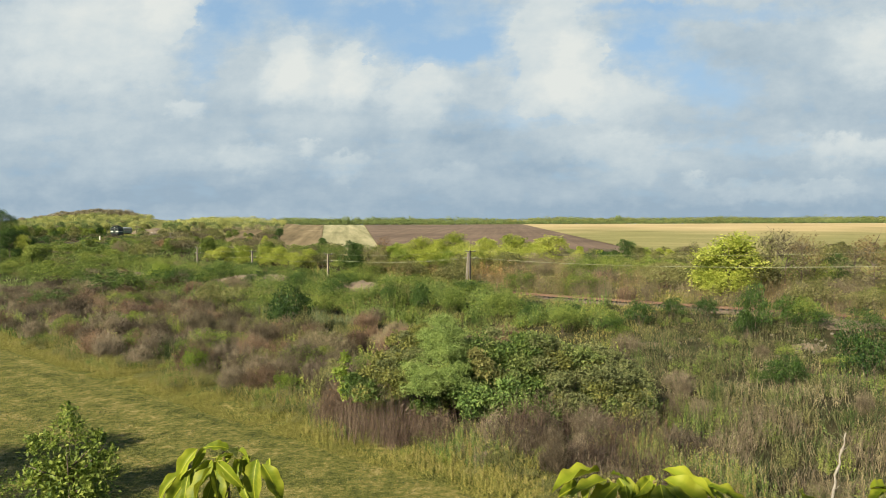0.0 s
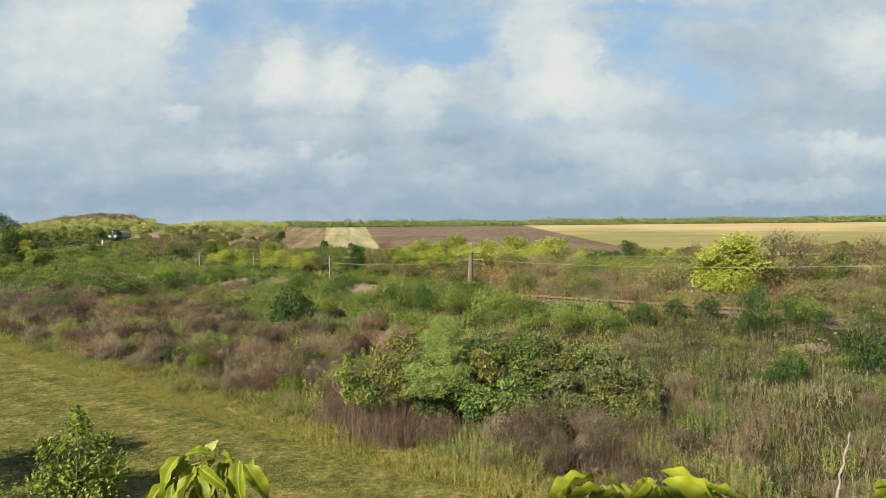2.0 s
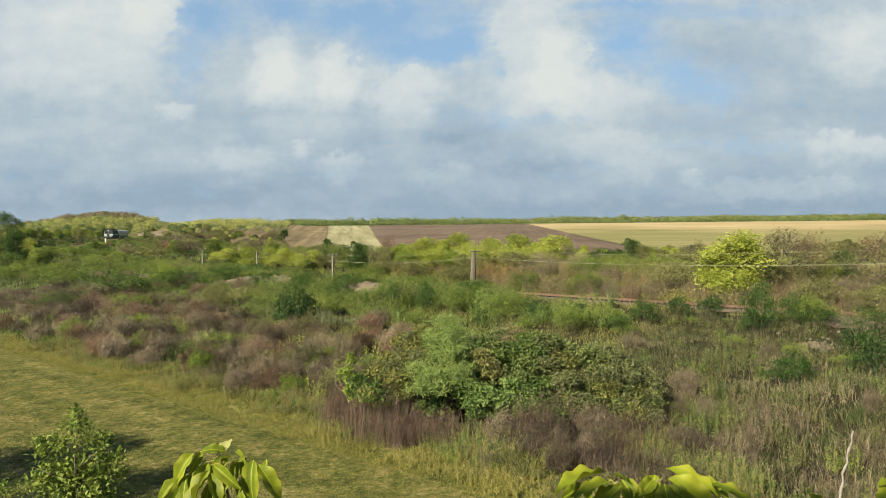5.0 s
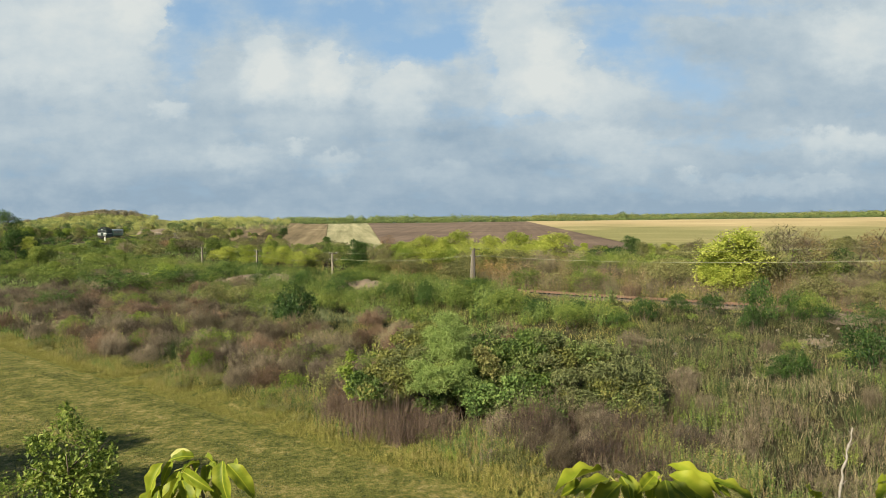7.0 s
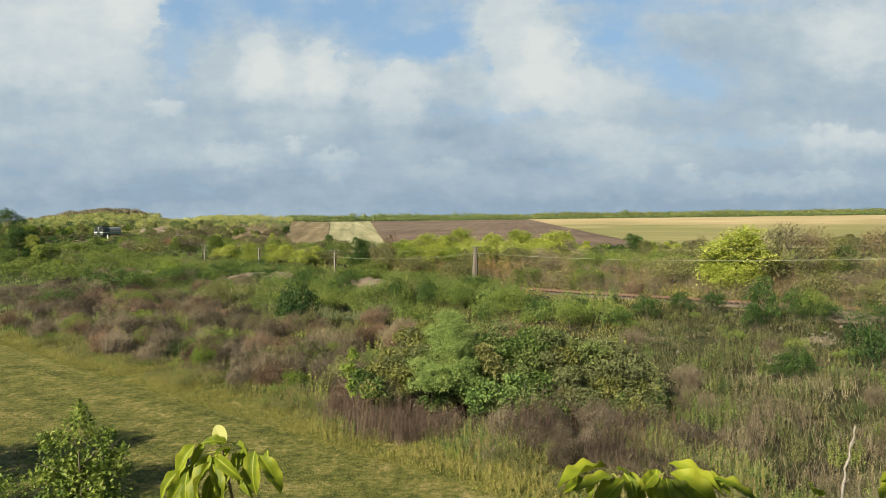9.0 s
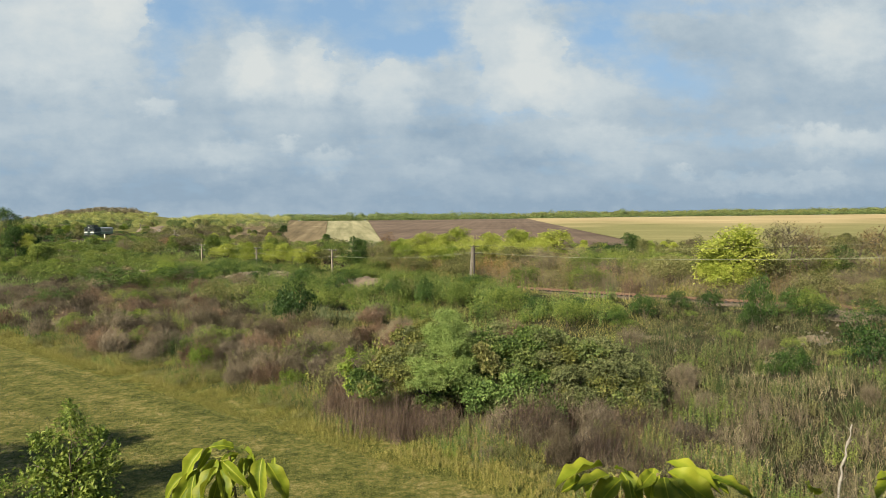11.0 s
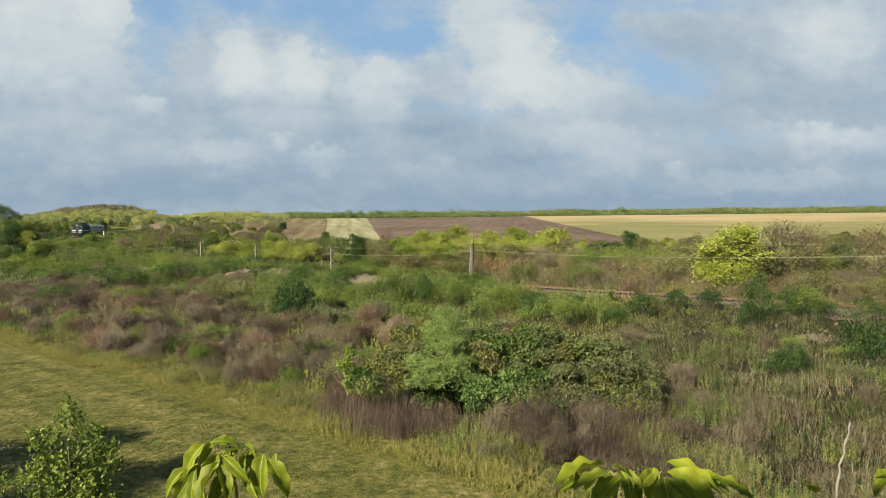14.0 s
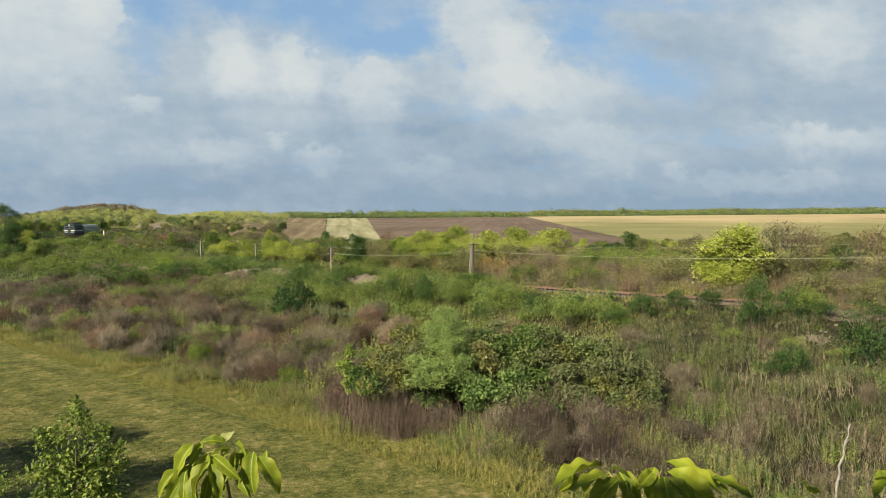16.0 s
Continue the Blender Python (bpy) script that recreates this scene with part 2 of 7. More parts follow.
def ground_material():
    """Mown meadow below, rough bank above its edge, dry pasture far off."""
    m, n, l, p = nodes_of("ground_cover")
    co = n.new("ShaderNodeNewGeometry").outputs["Position"]
    dot = n.new("ShaderNodeVectorMath")
    dot.operation = "DOT_PRODUCT"
    dot.inputs[1].default_value = (0.652, 0.758, 0)
    l.new(co, dot.inputs[0])
    s = math_node(n, l, "SUBTRACT", dot.outputs["Value"], 26.15)
    big, mid, fine = noise_node(n, l, co, 0.09, 4), noise_node(n, l, co, 0.7, 6, 0.65), noise_node(n, l, co, 9.0, 8, 0.75)
    along = n.new("ShaderNodeVectorMath")
    along.operation = "DOT_PRODUCT"
    along.inputs[1].default_value = (-0.758, 0.652, 0)
    l.new(co, along.inputs[0])
    strip = n.new("ShaderNodeCombineXYZ")
    l.new(math_node(n, l, "MULTIPLY", s, 0.5), strip.inputs[0])
    l.new(math_node(n, l, "MULTIPLY", along.outputs["Value"], 0.035), strip.inputs[1])
    lanes = noise_node(n, l, strip.outputs[0], 1.0, 4, 0.6)
    tuft = noise_node(n, l, co, 2.6, 6, 0.7)
    v = math_node(n, l, "ADD", math_node(n, l, "MULTIPLY", lanes.outputs[0], 0.24), math_node(n, l, "MULTIPLY", mid.outputs[0], 0.45))
    v = math_node(n, l, "ADD", v, math_node(n, l, "MULTIPLY", tuft.outputs[0], 0.55))
    v = math_node(n, l, "ADD", v, math_node(n, l, "MULTIPLY", fine.outputs[0], 0.4))
    mown = ramp_node(n, [(0.7, (0.045, 0.06, 0.013)), (0.79, (0.11, 0.122, 0.026)), (0.87, (0.2, 0.183, 0.052)), (0.95, (0.34, 0.28, 0.118))])
    l.new(v, mown.inputs[0])
    w = math_node(n, l, "ADD", math_node(n, l, "MULTIPLY", mid.outputs[0], 0.6), math_node(n, l, "MULTIPLY", fine.outputs[0], 0.4))
    wild = ramp_node(n, [(0.35, (0.014, 0.015, 0.008)), (0.5, (0.04, 0.038, 0.018)), (0.62, (0.08, 0.068, 0.035)), (0.75, (0.16, 0.125, 0.072))])
    l.new(w, wild.inputs[0])
    edge = math_node(n, l, "ADD", s, math_node(n, l, "MULTIPLY", math_node(n, l, "SUBTRACT", mid.outputs[0], 0.5), 2.5))
    c = mix_node(n, l, mown.outputs[0], wild.outputs[0], ramp_fac(n, l, edge, 1.0, 4.0))
    far = ramp_node(n, [(0.38, (0.09, 0.105, 0.028)), (0.5, (0.175, 0.175, 0.052)), (0.65, (0.26, 0.235, 0.09))])
    l.new(math_node(n, l, "ADD", math_node(n, l, "MULTIPLY", big.outputs[0], 0.5), math_node(n, l, "MULTIPLY", mid.outputs[0], 0.5)), far.inputs[0])
    c = mix_node(n, l, c, far.outputs[0], ramp_fac(n, l, s, 60.0, 75.0))
    l.new(c, p.inputs["Base Color"])
    p.inputs["Roughness"].default_value = 0.95
    p.inputs["Specular IOR Level"].default_value = 0.15
    bump_node(n, l, math_node(n, l, "ADD", fine.outputs[0], math_node(n, l, "MULTIPLY", tuft.outputs[0], 2.0)), p, 1.0, 0.14)
    return m


def field_material(name, stops, angle, row=0.9, rowiness=0.3, patch=0.02, upper=None):
    """Farmed land with the lanes that the machines leave; upper: the crop on the higher part of the slope."""
    m, n, l, p = nodes_of(name)
    co = n.new("ShaderNodeNewGeometry").outputs["Position"]
    turn = n.new("ShaderNodeMapping")
    turn.inputs["Rotation"].default_value = (0, 0, radians(angle))
    l.new(co, turn.inputs["Vector"])
    flat = n.new("ShaderNodeMapping")
    flat.inputs["Scale"].default_value = (row, row * 0.03, 0.01)
    l.new(turn.outputs[0], flat.inputs["Vector"])
    rows = noise_node(n, l, flat.outputs[0], 1.0, 3, 0.6)
    big, fine = noise_node(n, l, co, patch, 5, 0.6), noise_node(n, l, co, 0.5, 8, 0.75)
    v = math_node(n, l, "ADD", math_node(n, l, "MULTIPLY", rows.outputs[0], rowiness), math_node(n, l, "MULTIPLY", big.outputs[0], 0.75 - rowiness))
    v = math_node(n, l, "ADD", v, math_node(n, l, "MULTIPLY", fine.outputs[0], 0.25))
    r = ramp_node(n, [(0.36 + 0.28 * i / (len(stops) - 1), c) for i, c in enumerate(stops)])
    l.new(v, r.inputs[0])
    c = r.outputs[0]
    if upper:
        r2 = ramp_node(n, [(0.36 + 0.28 * i / (len(upper) - 1), k) for i, k in enumerate(upper)])
        l.new(v, r2.inputs[0])
        sep = n.new("ShaderNodeSeparateXYZ")
        l.new(co, sep.inputs[0])
        wide = noise_node(n, l, co, 0.006, 4, 0.6)
        y = math_node(n, l, "ADD", sep.outputs[1], math_node(n, l, "MULTIPLY", math_node(n, l, "SUBTRACT", wide.outputs[0], 0.5), 420.0))
        y = math_node(n, l, "ADD", y, math_node(n, l, "MULTIPLY", sep.outputs[0], 0.25))
        c = mix_node(n, l, c, r2.outputs[0], ramp_fac(n, l, y, 470.0, 690.0))
    l.new(c, p.inputs["Base Color"])
    p.inputs["Roughness"].default_value = 0.95
    p.inputs["Specular IOR Level"].default_value = 0.1
    bump_node(n, l, math_node(n, l, "ADD", rows.outputs[0], fine.outputs[0]), p, 0.5, 0.3)
    return m


def cloud_material():
    """Broken cloud that glows by itself: heaps with crisp tops and soft grey bellies by their bearing and height over
    the horizon; the gaps glow sky blue over the sky behind.
    """
    m, n, l, p = nodes_of("broken_cloud")
    n.remove(p)
    co = n.new("ShaderNodeTexCoord").outputs["Object"]
    sep = n.new("ShaderNodeSeparateXYZ")
    l.new(co, sep.inputs[0])
    u = math_node(n, l, "DIVIDE", sep.outputs[0], sep.outputs[1])
    v = math_node(n, l, "DIVIDE", sep.outputs[2], sep.outputs[1])

    def plane(ku, kv):
        com = n.new("ShaderNodeCombineXYZ")
        l.new(math_node(n, l, "MULTIPLY", u, ku), com.inputs[0])
        l.new(math_node(n, l, "MULTIPLY", v, kv), com.inputs[1])
        return com.outputs[0]

    def centred(noise_out, k):
        return math_node(n, l, "MULTIPLY", math_node(n, l, "SUBTRACT", noise_out, 0.5), k)

    uv = plane(1.0, 1.3)
    slow, quick = noise_node(n, l, uv, 8, 3, 0.5), noise_node(n, l, uv, 34, 7, 0.58)
    a, b = n.new("ShaderNodeSeparateColor"), n.new("ShaderNodeSeparateColor")
    l.new(slow.outputs["Color"], a.inputs[0])
    l.new(quick.outputs["Color"], b.inputs[0])
    uu = math_node(n, l, "ADD", u, math_node(n, l, "ADD", centred(a.outputs[0], 0.05), centred(b.outputs[0], 0.055)))
    vv = math_node(n, l, "ADD", v, math_node(n, l, "ADD", centred(a.outputs[1], 0.03), centred(b.outputs[1], 0.05)))

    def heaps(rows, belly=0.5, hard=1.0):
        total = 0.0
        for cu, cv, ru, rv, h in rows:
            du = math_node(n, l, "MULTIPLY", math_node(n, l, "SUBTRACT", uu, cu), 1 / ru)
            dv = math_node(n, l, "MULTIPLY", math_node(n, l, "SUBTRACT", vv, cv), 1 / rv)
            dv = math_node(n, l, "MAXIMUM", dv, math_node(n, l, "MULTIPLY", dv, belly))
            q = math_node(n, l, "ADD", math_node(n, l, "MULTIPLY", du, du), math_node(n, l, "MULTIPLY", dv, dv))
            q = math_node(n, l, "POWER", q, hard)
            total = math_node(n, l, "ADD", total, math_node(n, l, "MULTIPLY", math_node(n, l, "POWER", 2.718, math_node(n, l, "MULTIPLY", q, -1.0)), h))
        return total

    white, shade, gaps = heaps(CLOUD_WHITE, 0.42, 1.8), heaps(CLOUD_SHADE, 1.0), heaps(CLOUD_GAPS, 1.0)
    soft, fine = noise_node(n, l, plane(1.0, 2.6), 6.5, 6, 0.52), noise_node(n, l, uv, 26, 8, 0.6)
    streak = noise_node(n, l, plane(3.0, 26.0), 1.0, 5, 0.55)
    wisps = noise_node(n, l, plane(22.0, 75.0), 1.0, 4, 0.6)
    tex = math_node(n, l, "ADD", centred(soft.outputs[0], 0.6), centred(fine.outputs[0], 0.5))
    low = ramp_fac(n, l, v, 0.24, 0.0)
    tex = math_node(n, l, "ADD", tex, math_node(n, l, "MULTIPLY", centred(streak.outputs[0], 0.5), low))
    rise = ramp_fac(n, l, v, 0.02, 0.2)
    base = math_node(n, l, "ADD", 0.13, math_node(n, l, "MULTIPLY", rise, 0.3))
    lum = math_node(n, l, "ADD", math_node(n, l, "ADD", base, tex), math_node(n, l, "SUBTRACT", math_node(n, l, "MULTIPLY", white, 0.9), shade))
    tone = ramp_node(n, [(0.0, (0.152, 0.2, 0.25)), (0.35, (0.217, 0.258, 0.293)), (0.7, (0.292, 0.321, 0.336)), (1.0, (0.352, 0.364, 0.358))])
    l.new(lum, tone.inputs[0])
    veil = math_node(n, l, "SUBTRACT", math_node(n, l, "ADD", 1.1, math_node(n, l, "ADD", tex, centred(wisps.outputs[0], 0.35))), gaps)
    cover = math_node(n, l, "MAXIMUM", ramp_fac(n, l, veil, 0.15, 1.05), ramp_fac(n, l, math_node(n, l, "ADD", white, math_node(n, l, "MULTIPLY", tex, 0.3)), 0.12, 0.3))
    alpha = math_node(n, l, "ADD", 0.62, math_node(n, l, "MULTIPLY", cover, 0.38))
    em, tr, mx = n.new("ShaderNodeEmission"), n.new("ShaderNodeBsdfTransparent"), n.new("ShaderNodeMixShader")
    # a sky blue painted to glow in the gaps, brighter than the sky behind
    l.new(mix_node(n, l, (0.172, 0.268, 0.385), tone.outputs[0], cover), em.inputs[0])
    l.new(alpha, mx.inputs[0])
    l.new(tr.outputs[0], mx.inputs[1])
    l.new(em.outputs[0], mx.inputs[2])
    l.new(mx.outputs[0], n["Material Output"].inputs[0])
    return m


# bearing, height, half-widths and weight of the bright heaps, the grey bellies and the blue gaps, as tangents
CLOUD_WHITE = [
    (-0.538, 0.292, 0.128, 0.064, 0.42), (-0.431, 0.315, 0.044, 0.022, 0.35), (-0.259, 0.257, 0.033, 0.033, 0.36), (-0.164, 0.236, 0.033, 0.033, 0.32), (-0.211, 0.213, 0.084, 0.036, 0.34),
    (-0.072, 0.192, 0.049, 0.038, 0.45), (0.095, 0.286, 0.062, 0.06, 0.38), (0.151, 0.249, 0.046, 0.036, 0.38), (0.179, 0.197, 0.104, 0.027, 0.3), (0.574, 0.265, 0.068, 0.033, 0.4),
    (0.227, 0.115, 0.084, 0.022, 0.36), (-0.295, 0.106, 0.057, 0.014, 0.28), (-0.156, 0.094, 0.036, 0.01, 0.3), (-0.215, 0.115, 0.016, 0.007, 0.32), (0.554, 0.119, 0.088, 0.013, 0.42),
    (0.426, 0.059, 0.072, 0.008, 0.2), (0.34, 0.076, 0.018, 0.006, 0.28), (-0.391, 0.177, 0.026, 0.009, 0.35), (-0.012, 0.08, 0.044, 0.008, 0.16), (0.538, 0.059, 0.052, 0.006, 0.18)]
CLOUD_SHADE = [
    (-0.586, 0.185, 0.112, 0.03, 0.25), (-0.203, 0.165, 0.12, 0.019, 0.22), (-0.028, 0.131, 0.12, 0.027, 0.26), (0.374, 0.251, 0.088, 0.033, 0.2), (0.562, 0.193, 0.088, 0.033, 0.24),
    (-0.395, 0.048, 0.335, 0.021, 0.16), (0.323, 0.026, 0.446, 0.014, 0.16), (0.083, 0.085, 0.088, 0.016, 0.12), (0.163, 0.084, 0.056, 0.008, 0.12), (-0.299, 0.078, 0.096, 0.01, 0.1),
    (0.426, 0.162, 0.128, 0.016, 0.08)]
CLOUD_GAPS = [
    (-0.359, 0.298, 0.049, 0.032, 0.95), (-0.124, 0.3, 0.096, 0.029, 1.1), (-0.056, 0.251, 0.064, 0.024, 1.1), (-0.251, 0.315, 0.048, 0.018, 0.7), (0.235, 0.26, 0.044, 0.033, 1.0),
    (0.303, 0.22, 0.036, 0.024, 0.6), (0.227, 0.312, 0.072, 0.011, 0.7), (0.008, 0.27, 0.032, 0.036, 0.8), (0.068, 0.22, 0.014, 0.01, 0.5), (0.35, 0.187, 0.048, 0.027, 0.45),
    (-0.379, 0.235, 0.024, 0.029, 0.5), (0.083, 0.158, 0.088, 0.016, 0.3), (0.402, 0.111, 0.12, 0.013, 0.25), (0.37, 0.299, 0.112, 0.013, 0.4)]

# ---- mesh helpers ----
def raw_mesh(name, verts, quads=None, tris=None, mats=None, slot=None, shade=False):
    me = bpy.data.meshes.new(name)
    verts = np.asarray(verts, np.float32).reshape(-1, 3)
    quads = np.zeros((0, 4), np.int32) if quads is None else np.asarray(quads, np.int32).reshape(-1, 4)
    tris = np.zeros((0, 3), np.int32) if tris is None else np.asarray(tris, np.int32).reshape(-1, 3)
    me.vertices.add(len(verts))
    me.vertices.foreach_set("co", verts.ravel())
    loops = np.concatenate([quads.ravel(), tris.ravel()])
    sizes = np.concatenate([np.full(len(quads), 4), np.full(len(tris), 3)]).astype(np.int32)
    me.loops.add(len(loops))
    me.loops.foreach_set("vertex_index", loops)
    me.polygons.add(len(sizes))
    me.polygons.foreach_set("loop_start", np.concatenate([[0], np.cumsum(sizes)[:-1]]).astype(np.int32))
    for m in mats or ():
        me.materials.append(m)
    if slot is not None:
        me.polygons.foreach_set("material_index", np.asarray(slot, np.int32))
    me.polygons.foreach_set("use_smooth", np.full(len(sizes), bool(shade)))
    me.update(calc_edges=True)
    me.validate()
    return me


def part(name, data, material, parent, label=""):
    """One mesh object under a thing or a part; data is a bmesh or a mesh."""
    if isinstance(data, bmesh.types.BMesh):
        me = bpy.data.meshes.new(name)
        data.to_mesh(me)
        data.free()
    else:
        me = data
    if material and not me.materials:
        me.materials.append(material)
    ob = new(name, me)
    ob.parent = parent
    return tagged(ob, label)


def box(bm, x0, x1, y0, y1, z0, z1, bevel=0.0):
    made = bmesh.ops.create_cube(bm, size=1, matrix=Matrix.Translation(((x0 + x1) / 2, (y0 + y1) / 2, (z0 + z1) / 2)) @ Matrix.Diagonal((x1 - x0, y1 - y0, z1 - z0, 1)))
    if bevel:
        edges = list({e for v in made["verts"] for e in v.link_edges})
        bmesh.ops.bevel(bm, geom=edges, offset=bevel, segments=2, affect="EDGES", profile=0.6)
    return bm


def rod(bm, p, q, r0, r1=None, seg=8):
    p, q = Vector(p), Vector(q)
    d = q - p
    m = Matrix.Translation((p + q) / 2) @ d.to_track_quat("Z", "Y").to_matrix().to_4x4()
    bmesh.ops.create_cone(bm, cap_ends=True, segments=seg, radius1=r0, radius2=r0 if r1 is None else r1, depth=d.length, matrix=m)
    return bm


def unit(v):
    return v / np.maximum(np.linalg.norm(v, axis=-1, keepdims=True), 1e-9)


def leaf_array(at, way, face, length, width):
    """Folded four-cornered leaves: foot, side, tip, side. way: along the leaf, face: its upper side."""
    way = unit(way)
    side = unit(np.cross(way, face))
    up = np.cross(side, way)
    length, width = np.asarray(length).reshape(-1, 1), np.asarray(width).reshape(-1, 1)
    mid = at + way * length * 0.45
    v = np.stack([at, mid + side * width / 2 + up * width * 0.18, at + way * length, mid - side * width / 2 + up * width * 0.18], 1)
    i = np.arange(len(at))[:, None] * 4
    return v.reshape(-1, 3), np.concatenate([i + (0, 1, 2), i + (0, 2, 3)])


def twig_array(a, b, c, r):
    """Three-sided twigs from a past b to a point c."""
    d = unit(c - a)
    e = unit(np.cross(d, np.where(np.abs(d[:, 2:3]) > 0.9, (1.0, 0, 0), (0, 0, 1.0))))
    f = np.cross(d, e)
    r = np.asarray(r).reshape(-1, 1)
    rings = []
    for base, k in ((a, 1.0), (b, 0.7)):
        for t in (0, 2.094, 4.189):
            rings.append(base + (e * math.cos(t) + f * math.sin(t)) * r * k)
    v = np.stack(rings + [c], 1)
    i = np.arange(len(a))[:, None] * 7
    quads = np.concatenate([i + (k, (k + 1) % 3, (k + 1) % 3 + 3, k + 3) for k in range(3)])
    tris = np.concatenate([i + (k + 3, (k + 1) % 3 + 3, 6) for k in range(3)])
    return v.reshape(-1, 3), quads, tris


def spike_array(a, c, r):
    """Three-sided pointed side twigs."""
    d = unit(c - a)
    e = unit(np.cross(d, (0.31, 0.9, 0.2)))
    f = np.cross(d, e)
    v = np.stack([a + (e * math.cos(t) + f * math.sin(t)) * r for t in (0, 2.094, 4.189)] + [c], 1)
    i = np.arange(len(a))[:, None] * 4
    return v.reshape(-1, 3), np.concatenate([i + (0, 1, 3), i + (1, 2, 3), i + (2, 0, 3)])


def lumpy(rng, n, lobes, fill=0.3, ragged=0.3):
    """Points in the outer shells of some lobes, with uneven outline and gaps; also the outward way."""
    lobes = np.asarray(lobes, float)
    w = (lobes[:, 3] * lobes[:, 4]) ** 1.0
    k = rng.choice(len(lobes), n, p=w / w.sum())
    d = unit(rng.normal(size=(n, 3)))
    low = d[:, 2] < -0.35
    d[low, 2] *= -1
    ph = lobes[k, :3].sum(1) * 7
    bump = (np.sin(d[:, 0] * 5 + ph) * np.sin(d[:, 1] * 6 + ph * 1.7) + np.sin(d[:, 2] * 7 + d[:, 0] * 4 + ph * 0.6)
            + 0.7 * np.sin(d[:, 0] * 13 + ph * 2.1) * np.sin(d[:, 1] * 12 + d[:, 2] * 9 + ph))
    rad = (1 + ragged * 0.45 * bump) * (1 - fill * rng.random(n) ** 1.6)
    return lobes[k, :3] + d * rad[:, None] * lobes[k, 3:6], d


def bunched(rng, lobes, k):
    """Lobes with small bunches of leaves all over them."""
    out = [tuple(b) for b in lobes]
    for x, y, z, a, b, c in lobes:
        for _ in range(k):
            d = rng.normal(size=3)
            d /= np.linalg.norm(d)
            d[2] = abs(d[2]) * 1.0 if rng.random() < 0.75 else d[2]
            r = rng.uniform(0.24, 0.42)
            out.append((x + d[0] * a * 0.85, y + d[1] * b * 0.85, z + d[2] * c * 0.85, a * r, b * r, c * r))
    return out


def crown_mesh(name, rng, n, lobes, leaf, fill=0.3, ragged=0.35, droop=0.3, aspect=0.6, bunch=9, loose=0.5):
    lobes = bunched(rng, lobes, bunch)
    at, d = lumpy(rng, n, lobes, fill, ragged)
    way = unit(d * 0.5 + rng.normal(size=(n, 3)) * 0.7 + (0, 0, -droop))
    face = unit(d * 0.7 + (0, 0, 0.7) + rng.normal(size=(n, 3)) * loose)
    ln = leaf * rng.uniform(0.6, 1.35, n)
    v, t = leaf_array(at, way, face, ln, ln * aspect)
    return raw_mesh(name, v, tris=t)


def stems_mesh(name, rng, n, height, spread, r, foot=0.12, lean=0.25):
    a = np.c_[rng.normal(size=(n, 2)) * foot, np.full(n, -0.03)]
    out = rng.normal(size=(n, 2))
    h = height * rng.uniform(0.6, 1.0, n)
    c = np.c_[a[:, :2] + unit(out) * spread * rng.random((n, 1)) ** 0.6, h]
    b = (a + c) / 2 + np.c_[rng.normal(size=(n, 2)) * lean * 0.2, np.full(n, 0.06)]
    v, q, t = twig_array(a, b, c, np.full(n, r) * rng.uniform(0.6, 1.2, n))
    return raw_mesh(name, v, q, t)


def trunk_mesh(name, rng, height, r, limbs, reach):
    """A tapered, slightly bent trunk with limbs that leave it at different heights."""
    a, b, c, rr = [(0, 0, -0.05)], [(rng.normal() * 0.02, rng.normal() * 0.02, height * 0.5)], [(rng.normal() * 0.05, rng.normal() * 0.05, height)], [r]
    for i in range(limbs):
        z = height * rng.uniform(0.28, 0.9)
        w = rng.uniform(0, 6.283)
        k = reach * rng.uniform(0.5, 1.0)
        p = np.array((rng.normal() * 0.01, rng.normal() * 0.01, z))
        q = p + (math.cos(w) * k, math.sin(w) * k, k * rng.uniform(0.5, 1.1))
        a.append(p), c.append(q), b.append((p + q) / 2 + (0, 0, -0.03 * k)), rr.append(r * rng.uniform(0.3, 0.5))
    v, q, t = twig_array(np.array(a, float), np.array(b, float), np.array(c, float), rr)
    return raw_mesh(name, v, q, t, shade=True)


def thicket_mesh(name, rng, stems, twigs, width=0.6, r=0.006):
    """A bare thicket: upright bent stems, each with side twigs. One metre high."""
    a = np.c_[rng.uniform(-width, width, (stems, 2)) * 0.6, np.full(stems, -0.03)]
    d = unit(np.c_[a[:, :2] * 1.6 + rng.normal(size=(stems, 2)) * 0.3, rng.uniform(0.35, 1.0, stems)])
    c = d * (width * 1.25, width * 1.25, 1.0) * rng.uniform(0.75, 1.05, (stems, 1))
    b = (a + c) / 2 + rng.normal(size=(stems, 3)) * 0.03
    A, B, C, R = [a], [b], [c], [np.full(stems, r)]
    for _ in range(twigs):
        k = rng.uniform(0.3, 0.95, (stems, 1))
        p = np.where(k < 0.5, a + (b - a) * k * 2, b + (c - b) * (k * 2 - 1))
        out = unit(rng.normal(size=(stems, 3)) + (0, 0, 0.9)) * rng.uniform(0.1, 0.28, (stems, 1))
        A.append(p), C.append(p + out)
    v, q, t = twig_array(a, b, c, R[0])
    v2, t2 = spike_array(np.concatenate(A[1:]), np.concatenate(C[1:]), r * 0.75)
    return raw_mesh(name, np.concatenate([v, v2]), q, np.concatenate([t, t2 + len(v)]))


